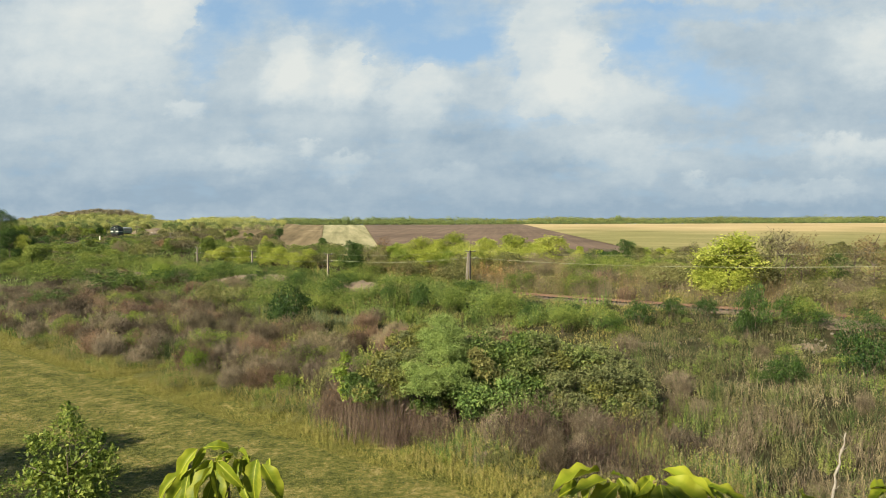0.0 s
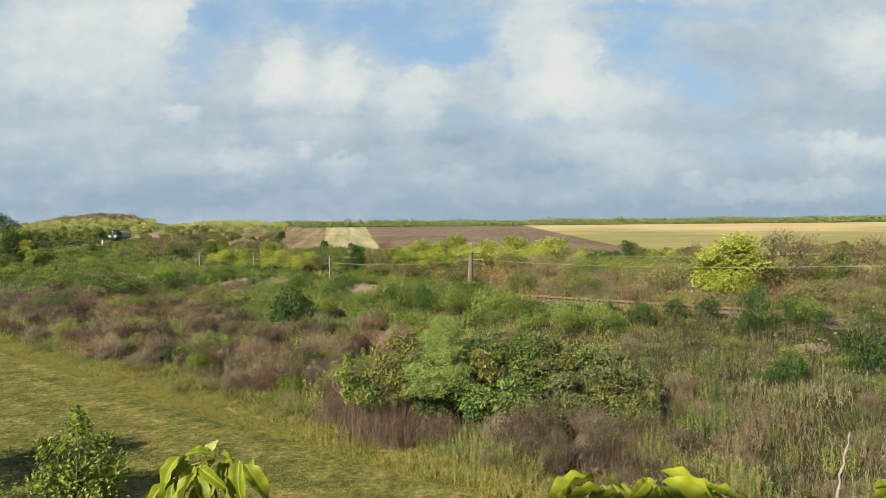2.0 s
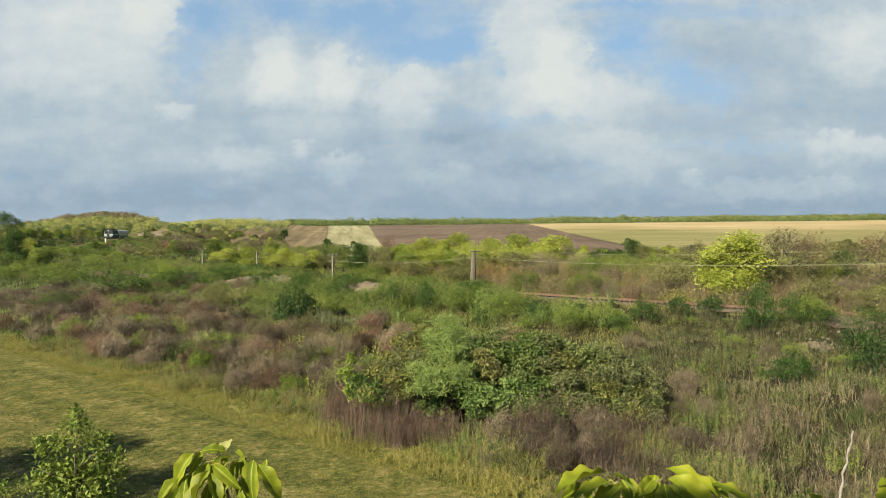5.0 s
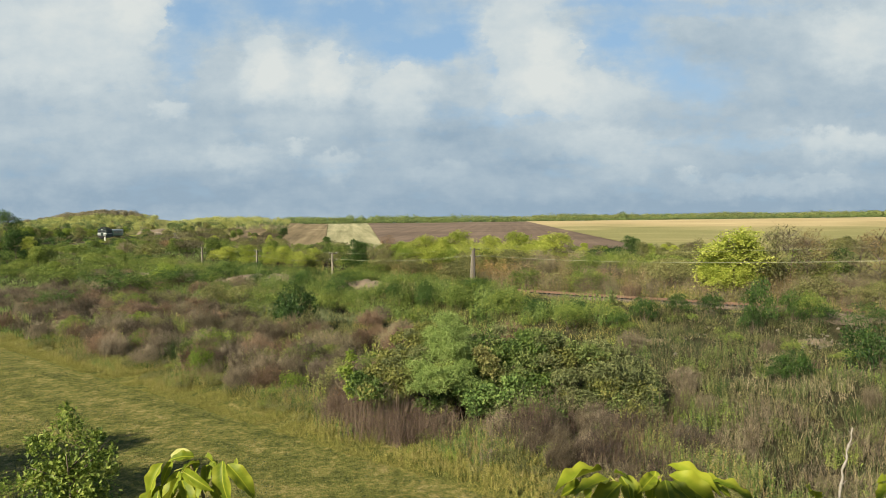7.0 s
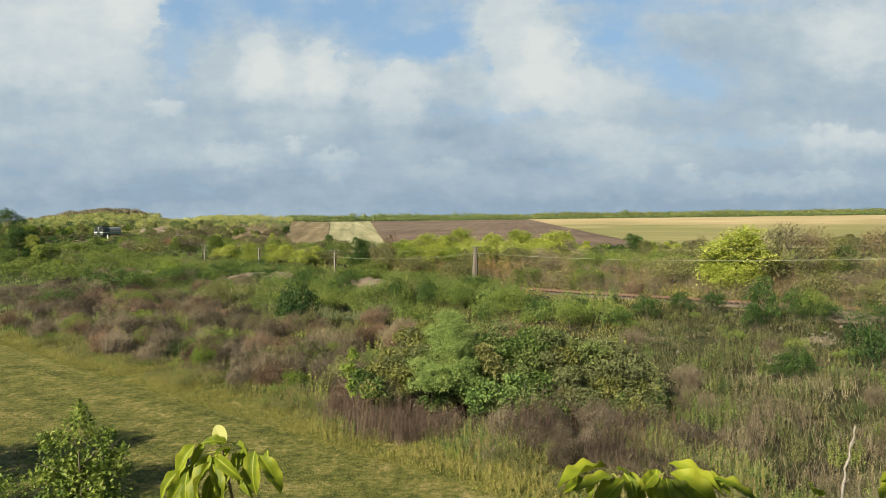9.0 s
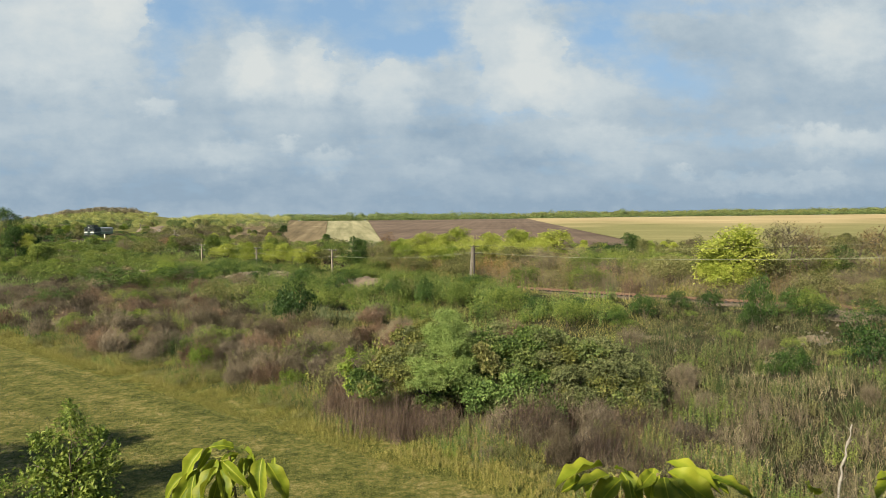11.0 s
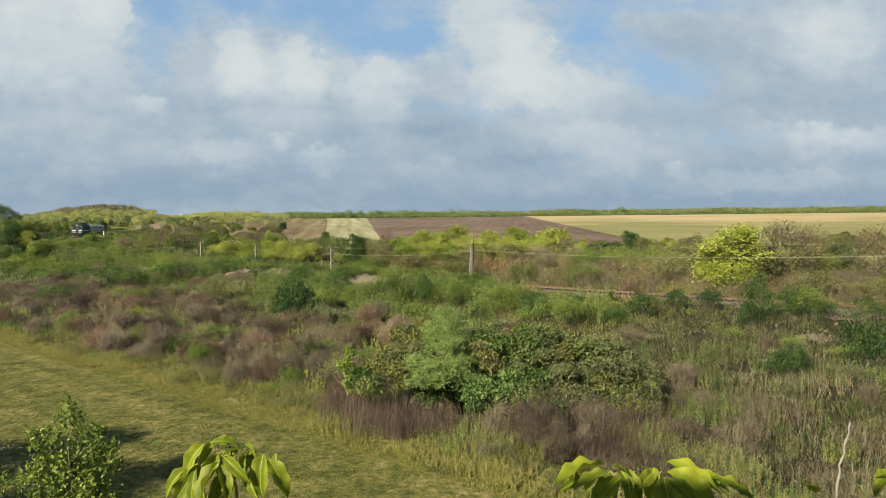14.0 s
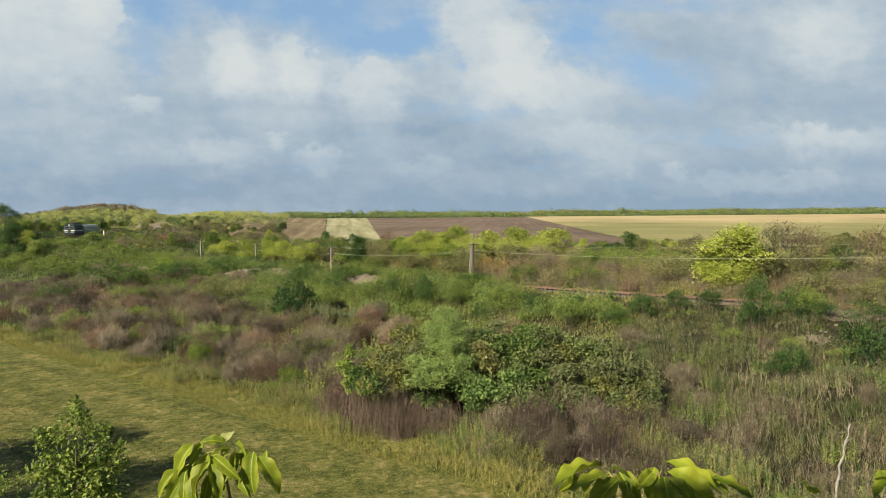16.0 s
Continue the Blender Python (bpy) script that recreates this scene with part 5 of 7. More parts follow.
stand_of_twigs("brush", "tall grey bare brush behind the railway track", 109, 2600, (45.5, 60), (-12, 36), (1.6, 3.4), TWIG["grey"], -0.4)
stand_of_twigs("brush", "tall pinkish bare brush behind the railway track", 110, 1300, (45.5, 58), (-10, 34), (1.4, 3.2), TWIG["red"], 0.5)
stand_of_twigs("dry_stalks", "tall straw-coloured stalks behind the railway track", 111, 900, (45.5, 58), (-14, 34), (1.2, 2.8), TWIG["straw"], 0.7)
stand_of_twigs("brush", "mauve-brown bare brush at the foot of the bank", 104, 3500, (4, 30), (50, 108), (0.9, 2.0), TWIG["mauve"], 0.3)


# ---- far woods ----
def build_wood(name, label, seed, spots, leaf, per, material):
    """Many small crowns of leaf clumps: x, y, height, breadth of each."""
    r = np.random.default_rng(seed)
    spots = np.asarray(spots)
    k = np.repeat(np.arange(len(spots)), per)
    n = len(k)
    d = unit(r.normal(size=(n, 3)))
    rad = (0.72 + 0.28 * r.random(n))[:, None]
    h, w = spots[k, 2], spots[k, 3]
    c = np.c_[spots[k, 0], spots[k, 1], ground_z(spots[k, 0], spots[k, 1]) + h * 0.55]
    at = c + d * rad * np.c_[w / 2, w / 2, h * 0.46]
    face = unit(d + (0, 0, 0.6) + r.normal(size=(n, 3)) * 0.25)
    v, t = leaf_array(at, np.cross(face, r.normal(size=(n, 3))), face, leaf * r.uniform(0.6, 1.4, n), leaf * 0.8 * r.uniform(0.6, 1.4, n))
    ob = new(name, raw_mesh(name, v, tris=t, mats=[material]))
    tagged(ob, label, "woodland", kind="stuff")


def belt_spots(seed, n, x0, x1, y0, y1, h0, h1, where=None):
    """Trees of a belt; where gives the share of them that stands at a stretch of it."""
    r = np.random.default_rng(seed)
    x = r.uniform(x0, x1, n)
    y = r.uniform(y0, y1, n)
    h = r.uniform(h0, h1, n) * (1 + 0.14 * np.sin(x * 0.047 + 1.0) * np.sin(x * 0.013)) * np.where(r.random(n) < 0.05, 1.22, 1.0)
    spots = np.c_[x, y, h, h * r.uniform(0.75, 1.25, n)]
    return spots if where is None else spots[r.random(n) < where(x)]


def dark_share(x):
    return np.clip(0.12 + 0.7 * smooth(110, 20, x) + 0.35 * np.sin(x * 0.031 + 2.0) * np.sin(x * 0.083), 0.05, 0.92)


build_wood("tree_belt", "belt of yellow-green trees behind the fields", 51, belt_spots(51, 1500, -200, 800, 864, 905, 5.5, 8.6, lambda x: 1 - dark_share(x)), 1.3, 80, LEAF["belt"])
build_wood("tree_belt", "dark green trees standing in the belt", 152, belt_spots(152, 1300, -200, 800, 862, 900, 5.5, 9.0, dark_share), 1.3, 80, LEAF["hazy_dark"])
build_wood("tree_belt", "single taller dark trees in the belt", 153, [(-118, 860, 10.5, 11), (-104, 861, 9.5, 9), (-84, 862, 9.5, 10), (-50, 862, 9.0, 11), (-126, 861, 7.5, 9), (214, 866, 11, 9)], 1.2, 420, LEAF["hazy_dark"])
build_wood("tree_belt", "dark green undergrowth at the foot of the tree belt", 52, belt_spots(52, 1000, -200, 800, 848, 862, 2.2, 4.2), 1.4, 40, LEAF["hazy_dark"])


def hill_spots(seed, n, cx, cy, wx, wy, h0, h1, broad=1.0):
    r = np.random.default_rng(seed)
    out = []
    while len(out) < n:
        x, y = r.normal(cx, wx), r.normal(cy, wy)
        if abs(x + 0.398 * y) < 6 or y < 318 or x > -0.215 * y - 6:
            continue
        if near_track(x, y)[0] < 9 or (y < 380 and -0.43 < x / y < -0.38) or (y < 318 and -0.56 < x / y < -0.43):
            continue
        h = r.uniform(h0, h1)
        out.append((x, y, h, broad * h * r.uniform(0.8, 1.2)))
    return out


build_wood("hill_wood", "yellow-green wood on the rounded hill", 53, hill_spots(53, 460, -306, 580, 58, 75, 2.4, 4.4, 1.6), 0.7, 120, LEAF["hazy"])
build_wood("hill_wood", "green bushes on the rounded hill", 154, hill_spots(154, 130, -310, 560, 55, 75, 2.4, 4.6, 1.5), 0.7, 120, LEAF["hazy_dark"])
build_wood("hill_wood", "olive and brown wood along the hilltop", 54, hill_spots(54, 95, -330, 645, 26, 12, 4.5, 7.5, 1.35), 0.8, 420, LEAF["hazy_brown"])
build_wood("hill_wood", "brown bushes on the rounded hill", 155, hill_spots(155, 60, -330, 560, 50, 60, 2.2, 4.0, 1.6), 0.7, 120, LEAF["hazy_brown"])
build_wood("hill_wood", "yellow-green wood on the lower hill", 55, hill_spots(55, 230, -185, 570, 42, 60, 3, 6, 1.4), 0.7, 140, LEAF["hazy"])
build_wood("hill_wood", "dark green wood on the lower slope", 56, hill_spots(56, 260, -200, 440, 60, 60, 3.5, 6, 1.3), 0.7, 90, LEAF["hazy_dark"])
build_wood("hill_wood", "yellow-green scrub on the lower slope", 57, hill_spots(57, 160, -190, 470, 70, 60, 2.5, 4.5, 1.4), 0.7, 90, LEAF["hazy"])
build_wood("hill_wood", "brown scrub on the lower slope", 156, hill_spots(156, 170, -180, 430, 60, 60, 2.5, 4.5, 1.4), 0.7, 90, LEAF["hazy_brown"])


def valley_spots(seed, n):
    r = np.random.default_rng(seed)
    x, y = r.uniform(-190, -60, n * 3), r.uniform(150, 345, n * 3)
    ok = (near_track(x, y)[0] > 3.4) & (x / y < -0.36) & (x / y > -0.68) & ~((y < 218) & (np.abs(x / y + 0.543) < 0.033)) & ~((y > 262) & (np.abs(x / y + 0.405) < 0.024)) & ~((np.abs(x / y + 0.484) < 0.009) & (y < 240))
    x, y = x[ok][:n], y[ok][:n]
    h = r.uniform(0.5, 1.1, len(x))
    return np.c_[x, y, h, h * r.uniform(1.4, 2.4, len(x))]


build_wood("valley_scrub", "low green scrub on both sides of the railway line", 58, valley_spots(58, 800), 0.36, 60, LEAF["dark"])
build_wood("valley_scrub", "low olive scrub near the railway line", 59, valley_spots(59, 330), 0.36, 60, LEAF["olive"])
build_wood("valley_scrub", "low brown scrub near the railway line", 60, valley_spots(60, 420), 0.36, 60, LEAF["brown"])

# ---- trees near the camera ----
def build_near_tree(x, y, h, seed, n, leaf, colour, label, lobes, limbs=26):
    r = np.random.default_rng(seed)
    tree = new("tree")
    tree.location = (x, y, float(ground_z(x, y)) - 0.05)
    tagged(tree, label, "tree")
    part("trunk", trunk_mesh("trunk", r, h * 0.95, 0.07, limbs, 1.1), BARK, tree)
    part("crown", crown_mesh("crown", r, n, lobes, leaf, 0.75, 0.5, 0.1, 0.6), LEAF[colour], tree)
    return tree


near_tree = build_near_tree(-7.5, 14.0, 8.5, 61, 9500, 0.092, "sapling", "slim young tree with small green leaves on the meadow",
                [(0, 0, 7.9, 0.32, 0.32, 0.5), (-0.42, 0, 7.55, 0.34, 0.34, 0.42), (0.42, 0.1, 7.6, 0.34, 0.34, 0.4), (-0.5, 0, 6.95, 0.42, 0.42, 0.45), (0.52, 0.1, 6.95, 0.42, 0.42, 0.45), (0, 0, 7.0, 0.5, 0.5, 0.5),
                 (-0.35, 0, 6.2, 0.55, 0.55, 0.6), (0.38, 0, 6.2, 0.55, 0.55, 0.6), (0, 0.2, 6.2, 0.6, 0.6, 0.6), (0, 0, 5.3, 0.8, 0.8, 0.8), (0.02, 0, 8.35, 0.14, 0.14, 0.22), (-0.75, 0, 7.75, 0.14, 0.14, 0.2), (0.8, 0, 7.5, 0.14, 0.14, 0.18)])
build_near_tree(-14.2, 20.0, 6.0, 62, 4000, 0.11, "lime", "low leafy tree beside the meadow",
                [(0, 0, 4.3, 1.5, 1.5, 1.3), (-0.9, 0.6, 3.6, 1.4, 1.4, 1.2), (0.6, -0.4, 3.2, 1.2, 1.2, 1.1)])
# trees beside the view, never seen, added to cast shade on the meadow
for x, y, k in ((-31.8, 25.0, 63), (-26.5, 20.0, 64)):
    build_near_tree(x, y, 14.0, k, 11000, 0.22, "green", "unseen broad leafy tree added to shade the meadow",
                    [(0, 0, 10.6, 2.6, 2.6, 2.0), (-1.0, 0.6, 9.0, 2.5, 2.5, 1.8), (1.0, -0.4, 8.8, 2.5, 2.5, 1.8), (0, 0, 12.4, 1.8, 1.8, 1.5)])

# ---- railway ----
def track_line(step):
    p = TRACK[::-1]
    z = TRACK_Z[::-1]
    seg = np.hypot(*np.diff(p, axis=0).T)
    cum = np.concatenate([[0], np.cumsum(seg)])
    at = np.arange(0, cum[-1], step)
    # rounded line: a running mean of the corners
    fine = np.stack([np.interp(at, cum, c) for c in (p[:, 0], p[:, 1], z)], 1)
    k = max(3, int(18 / step) | 1)
    pad = np.pad(fine, ((k // 2, k // 2), (0, 0)), mode="edge")
    return np.stack([np.convolve(pad[:, i], np.ones(k) / k, "valid") for i in range(3)], 1)


def build_railway():
    line = track_line(0.6)
    d = unit(np.gradient(line[:, :2], axis=0))
    side = np.c_[d[:, 1], -d[:, 0]]
    rail_road = new("railway_track")
    tagged(rail_road, "rusty railway track on dusty ballast along the bank", "railway track", kind="structure")
    n = len(line)
    prof = [(-2.6, -0.75), (-1.5, 0.0), (1.5, 0.0), (2.6, -0.75)]
    wob = np.sin(np.arange(n) * 0.7)[:, None] * 0.06
    v = np.stack([np.c_[line[:, :2] + side * (o + wob), line[:, 2] - 0.12 + h] for o, h in prof], 1).reshape(-1, 3)
    q = [(i * 4 + j, i * 4 + j + 1, i * 4 + j + 5, i * 4 + j + 4) for i in range(n - 1) for j in range(3)]
    part("ballast", raw_mesh("ballast", v, q), BALLAST, rail_road)
    for o in (-0.45, 0.45):
        prof = [(-0.07, -0.02), (-0.07, 0.015), (-0.035, 0.03), (-0.035, 0.15), (0.035, 0.15), (0.035, 0.03), (0.07, 0.015), (0.07, -0.02)]
        v = np.stack([np.c_[line[:, :2] + side * (o + a), line[:, 2] + 0.02 + b] for a, b in prof], 1).reshape(-1, 3)
        q = [(i * 8 + j, i * 8 + j + 1, i * 8 + j + 9, i * 8 + j + 8) for i in range(n - 1) for j in range(7)]
        part("rail", raw_mesh("rail", v, q), RUST, rail_road)
    sleeper = bpy.data.meshes.new("sleeper")
    bm = box(bmesh.new(), -0.9, 0.9, -0.11, 0.11, -0.14, 0.035)
    bm.to_mesh(sleeper)
    bm.free()
    sleeper.materials.append(TARRED)
    order = np.argsort(np.hypot(line[:, 0] - 25, line[:, 1] - 75))[:150]
    for i in sorted(order):
        ob = new("sleeper", sleeper)
        ob.parent = rail_road
        ob.matrix_basis = Matrix.Translation(line[i]) @ Matrix.Rotation(math.atan2(side[i, 1], side[i, 0]), 4, "Z")


build_railway()

# line poles: place, foot-to-top height
POLES = [(33.5, 49.0, 7.6), (3.6, 95.0, 5.3), (-17.4, 107.0, 3.95), (-32.6, 121.0, 3.5), (-45.6, 131.5, 3.4), (-61.5, 160.0, 3.6), (-72.0, 176.0, 3.6), (-103.0, 238.0, 4.5)]


def build_pole(x, y, h, strut):
    """A concrete line pole with its cross-arm, insulators and, at the corner, a leaning strut."""
    z = float(ground_z(x, y))
    pole = new("line_pole")
    pole.matrix_basis = Matrix.Translation((x, y, z)) @ Matrix.Rotation(radians(-30), 4, "Z")
    tagged(pole, "dark timber line pole with a pale leaning concrete strut" if strut else "weathered concrete line pole", "utility pole", "line poles")
    bm = box(bmesh.new(), -0.11, 0.11, -0.1, 0.1, -0.3, h, 0.02)
    for v in bm.verts:
        k = 1.25 - 0.4 * max(0, v.co.z) / h
        v.co.x *= k
        v.co.y *= k
    part("shaft", bm, TARRED if strut else CONCRETE, pole, "dark timber shaft" if strut else "")
    if strut:
        part("strut", rod(bmesh.new(), (-0.62, 0.0, -0.3), (-0.2, 0.0, h - 0.3), 0.22, 0.17, 4), CONCRETE, pole, "pale leaning concrete strut")
    arms = (h - 0.15, h - 1.15)
    for za in arms:
        part("cross_arm", box(bmesh.new(), -0.75, 0.75, 0.1, 0.2, za - 0.05, za + 0.05, 0.01), TARRED, pole)
        for o in (-0.65, 0.65):
            bm = rod(bmesh.new(), (o, 0.15, za + 0.05), (o, 0.15, za + 0.13), 0.02)
            rod(bm, (o, 0.15, za + 0.12), (o, 0.15, za + 0.24), 0.06, 0.035)
            part("insulator", bm, CERAMIC, pole)
    return [pole.matrix_basis @ Vector((o, 0.15, za + 0.22)) for za in arms for o in (-0.65, 0.65)]


TIES = [build_pole(x, y, h, i == 1) for i, (x, y, h) in enumerate(POLES)]


def build_wires():
    for i in range(len(TIES) - 1):
        for k in (0, 2, 3) if i < 2 else (0, 3):
            p, q = TIES[i][k], TIES[i + 1][k]
            me = bpy.data.curves.new("wire", "CURVE")
            me.dimensions, me.bevel_depth, me.bevel_resolution = "3D", 0.011 if k else 0.007, 1
            sp = me.splines.new("POLY")
            sp.points.add(20)
            for j in range(21):
                t = j / 20
                c = p.lerp(q, t) - Vector((0, 0, 4 * 0.55 * t * (1 - t)))
                sp.points[j].co = (*c, 1)
            me.materials.append(WIRE)
            tagged(new("wire", me), "thin pale wire strung between line poles", "wire", "line wires")


build_wires()


# ---- train ----
def build_bogie(parent, y, half=1.35, r=0.5):
    bogie = part("bogie", box(bmesh.new(), -1.15, 1.15, y - half - 0.4, y + half + 0.4, 0.55, 0.95, 0.05), LOCO_UNDER, parent)
    for w in ((-half, 0, half) if half > 1.5 else (-half, half)):
        for x in (-0.45, 0.45):
            part("wheel", rod(bmesh.new(), (x - 0.07, y + w, r), (x + 0.07, y + w, r), r, r, 20), LOCO_UNDER, bogie)
    return bogie


def hull(length, half, z0, z1, roof, nose=0.0, steps=8):
    """A rounded vehicle body with its arched roof, open underneath; the front is at -y."""
    bm = bmesh.new()
    prof = [(-half, z0), (-half, z1)] + [(-half * math.cos(math.pi * i / steps), z1 + roof * math.sin(math.pi * i / steps) ** 0.75) for i in range(1, steps)] + [(half, z1), (half, z0)]
    rings = []
    for y, sc in ((-length / 2, 1.0), (length / 2, 1.0)):
        rings.append([bm.verts.new((x * sc, y - (nose if y < 0 and 1.1 < z < 2.3 else 0), z)) for x, z in prof])
    for j in range(len(prof)):
        k = (j + 1) % len(prof)
        bm.faces.new((rings[0][j], rings[0][k], rings[1][k], rings[1][j]))
    bm.faces.new(rings[0][::-1])
    bm.faces.new(rings[1])
    bmesh.ops.recalc_face_normals(bm, faces=bm.faces)
    return bm


def build_locomotive():
    top = new("locomotive")
    tagged(top, "dark green narrow-gauge diesel locomotive with white front panels", "locomotive")
    L = 11.5
    part("body", hull(L, 1.52, 1.05, 3.4, 0.55), LOCO_GREEN, top)
    part("underframe", box(bmesh.new(), -1.45, 1.45, -L / 2 - 0.15, L / 2 + 0.15, 0.9, 1.15, 0.04), LOCO_UNDER, top)
    for x0, x1 in ((-1.54, -0.45), (0.45, 1.54)):
        part("front_panel", box(bmesh.new(), x0, x1, -L / 2 - 0.06, -L / 2 + 0.5, 1.72, 2.16, 0.03), LOCO_WHITE, top, "white painted panel")
        part("front_panel", box(bmesh.new(), x0 * 0.9, x1 * 0.9, -L / 2 - 0.05, -L / 2 + 0.1, 1.26, 1.4, 0.03), COACH_GREY, top, "narrow grey band")
    for x0, x1 in ((-1.32, -0.1), (0.1, 1.32)):
        part("windscreen_frame", box(bmesh.new(), x0 - 0.07, x1 + 0.07, -L / 2 - 0.04, -L / 2 + 0.05, 2.43, 3.27, 0.02), COACH_GREY, top, "pale window surround")
        part("windscreen", box(bmesh.new(), x0, x1, -L / 2 - 0.06, -L / 2 + 0.05, 2.5, 3.2, 0.02), PANE, top)
    part("brow", box(bmesh.new(), -1.5, 1.5, -L / 2 - 0.2, -L / 2 + 0.5, 3.34, 3.5, 0.04), LOCO_ROOF, top)
    part("side_stripe", box(bmesh.new(), 1.515, 1.535, -L / 2 + 0.6, L / 2 - 0.4, 1.85, 2.05), COACH_GREY, top, "thin pale stripe")
    for x in (-1.1, 1.1):
        part("headlight", rod(bmesh.new(), (x, -L / 2 - 0.14, 1.94), (x, -L / 2 - 0.04, 1.94), 0.17, 0.17, 16), LAMP_GLASS, top)
    part("headlight", rod(bmesh.new(), (0, -L / 2 - 0.12, 3.68), (0, -L / 2 + 0.3, 3.68), 0.19, 0.22, 16), LAMP_GLASS, top)
    part("buffer_beam", box(bmesh.new(), -1.4, 1.4, -L / 2 - 0.25, -L / 2 + 0.1, 0.75, 1.12, 0.04), LOCO_UNDER, top)
    part("coupler", rod(bmesh.new(), (0, -L / 2 - 0.7, 0.85), (0, -L / 2 - 0.2, 0.85), 0.2, 0.12, 12), LOCO_UNDER, top)
    part("snow_plough", box(bmesh.new(), -1.1, 1.1, -L / 2 - 0.35, -L / 2 - 0.15, 0.2, 0.7, 0.03), LOCO_UNDER, top)
    for y0, y1, w, h in ((-4.6, -3.2, 0.85, 0.3), (-2.6, -0.6, 1.0, 0.42), (0.2, 2.2, 0.95, 0.36), (3.0, 4.8, 0.9, 0.32)):
        part("roof_unit", box(bmesh.new(), -w, w, y0, y1, 3.7, 4.05 + h, 0.06), LOCO_ROOF, top, "dark roof hatch and fan housing")
    part("exhaust", rod(bmesh.new(), (0, -0.1, 4.1), (0, -0.1, 4.65), 0.26, 0.22, 14), LOCO_ROOF, top)
    for i in range(4):
        y = -3.0 + i * 1.9
        part("side_vent", box(bmesh.new(), 1.51, 1.545, y, y + 1.4, 2.4, 3.2), LOCO_ROOF, top)
    part("cab_window", box(bmesh.new(), 1.51, 1.545, -L / 2 + 0.5, -L / 2 + 1.6, 2.4, 3.2), PANE, top)
    for y in (-3.3, 3.3):
        build_bogie(top, y, 1.1, 0.42)
    part("fuel_tank", box(bmesh.new(), -1.3, 1.3, -1.2, 1.2, 0.35, 0.95, 0.1), LOCO_UNDER, top)
    return top


def build_coach():
    top = new("passenger_coach")
    tagged(top, "grey-green passenger coach behind the locomotive", "railway coach")
    L = 22.0
    part("body", hull(L, 1.5, 0.95, 3.0, 0.02), COACH_GREEN, top)
    part("roof", hull(L + 0.1, 1.53, 3.0, 3.04, 0.5), COACH_ROOF, top, "light grey arched roof")
    part("side_band", box(bmesh.new(), 1.495, 1.52, -L / 2 + 0.1, L / 2 - 0.1, 1.8, 2.97), COACH_GREY, top, "pale grey upper side")
    part("side_band", box(bmesh.new(), -1.52, -1.495, -L / 2 + 0.1, L / 2 - 0.1, 1.8, 2.97), COACH_GREY, top, "pale grey upper side")
    for i in range(11):
        y = -L / 2 + 2.1 + i * 1.65
        part("window", box(bmesh.new(), 1.5, 1.535, y, y + 1.05, 1.95, 2.75, 0.0), PANE, top)
        part("window", box(bmesh.new(), -1.535, -1.5, y, y + 1.05, 1.95, 2.75, 0.0), PANE, top)
    for y in (-L / 2 + 0.5, L / 2 - 1.4):
        part("door", box(bmesh.new(), 1.5, 1.54, y, y + 0.9, 1.05, 2.9, 0.0), COACH_GREEN, top)
    part("underframe", box(bmesh.new(), -1.4, 1.4, -L / 2, L / 2, 0.8, 1.0, 0.03), LOCO_UNDER, top)
    for y in (-7.6, 7.6):
        build_bogie(top, y, 1.25, 0.47)
    part("gangway", box(bmesh.new(), -0.7, 0.7, -L / 2 - 0.5, -L / 2 + 0.05, 1.0, 2.9, 0.05), LOCO_UNDER, top, "dark rubber gangway")
    return top


locomotive, coach = build_locomotive(), build_coach()


# white marker post beside the line
def build_post(x, y, h):
    z = float(ground_z(x, y))
    post = new("marker_post")
    post.location = (x, y, z)
    tagged(post, "white-painted concrete marker post beside the railway", "marker post")
    part("shaft", box(bmesh.new(), -0.16, 0.16, -0.12, 0.12, -0.2, h, 0.03), WHITE_STONE, post)
    part("cap", box(bmesh.new(), -0.18, 0.18, -0.14, 0.14, h + 0.002, h + 0.1, 0.02), TARRED, post)


build_post(-116.4, 240.5, 1.7)
build_post(-157.0, 384.0, 2.6)


# ---- stones and dead wood on the bank ----
def build_stone(x, y, r, material, label, seed, group=""):
    bm = bmesh.new()
    bmesh.ops.create_icosphere(bm, subdivisions=1, radius=1)
    for v in bm.verts:
        v.co *= 1 + 0.35 * noise.noise(v.co * 1.3 + Vector((seed, 0, 0)))
        v.co.z *= 0.6
    bm.transform(Matrix.Scale(r, 4))
    me = bpy.data.meshes.new("stone")
    bm.to_mesh(me)
    bm.free()
    me.materials.append(material)
    ob = new("stone", me)
    ob.matrix_basis = Matrix.Translation((x, y, float(ground_z(x, y)) + r * 0.25)) @ Matrix.Rotation(seed * 1.7, 4, "Z")
    tagged(ob, label, "stone", group)


build_stone(25.7, 49.9, 0.34, WHITE_STONE, "whitish stone lying on the bank", 3.0)
r = random.Random(71)
for i in range(210):
    s, a = r.uniform(25, 41), r.uniform(-27, 4)
    x, y = 0.652 * s - 0.758 * a, 34.5 + 0.758 * s + 0.652 * a
    if i % 3 == 0:
        x, y = (33.0 + r.gauss(0, 1.6), 58.3 + r.gauss(0, 1.1)) if i % 2 else (28.6 + r.gauss(0, 1.0), 55.0 + r.gauss(0, 0.6))
    build_stone(x, y, r.uniform(0.05, 0.2), STONE, "grey rubble stone on the railway bank", r.uniform(0, 30), "rubble on the bank")


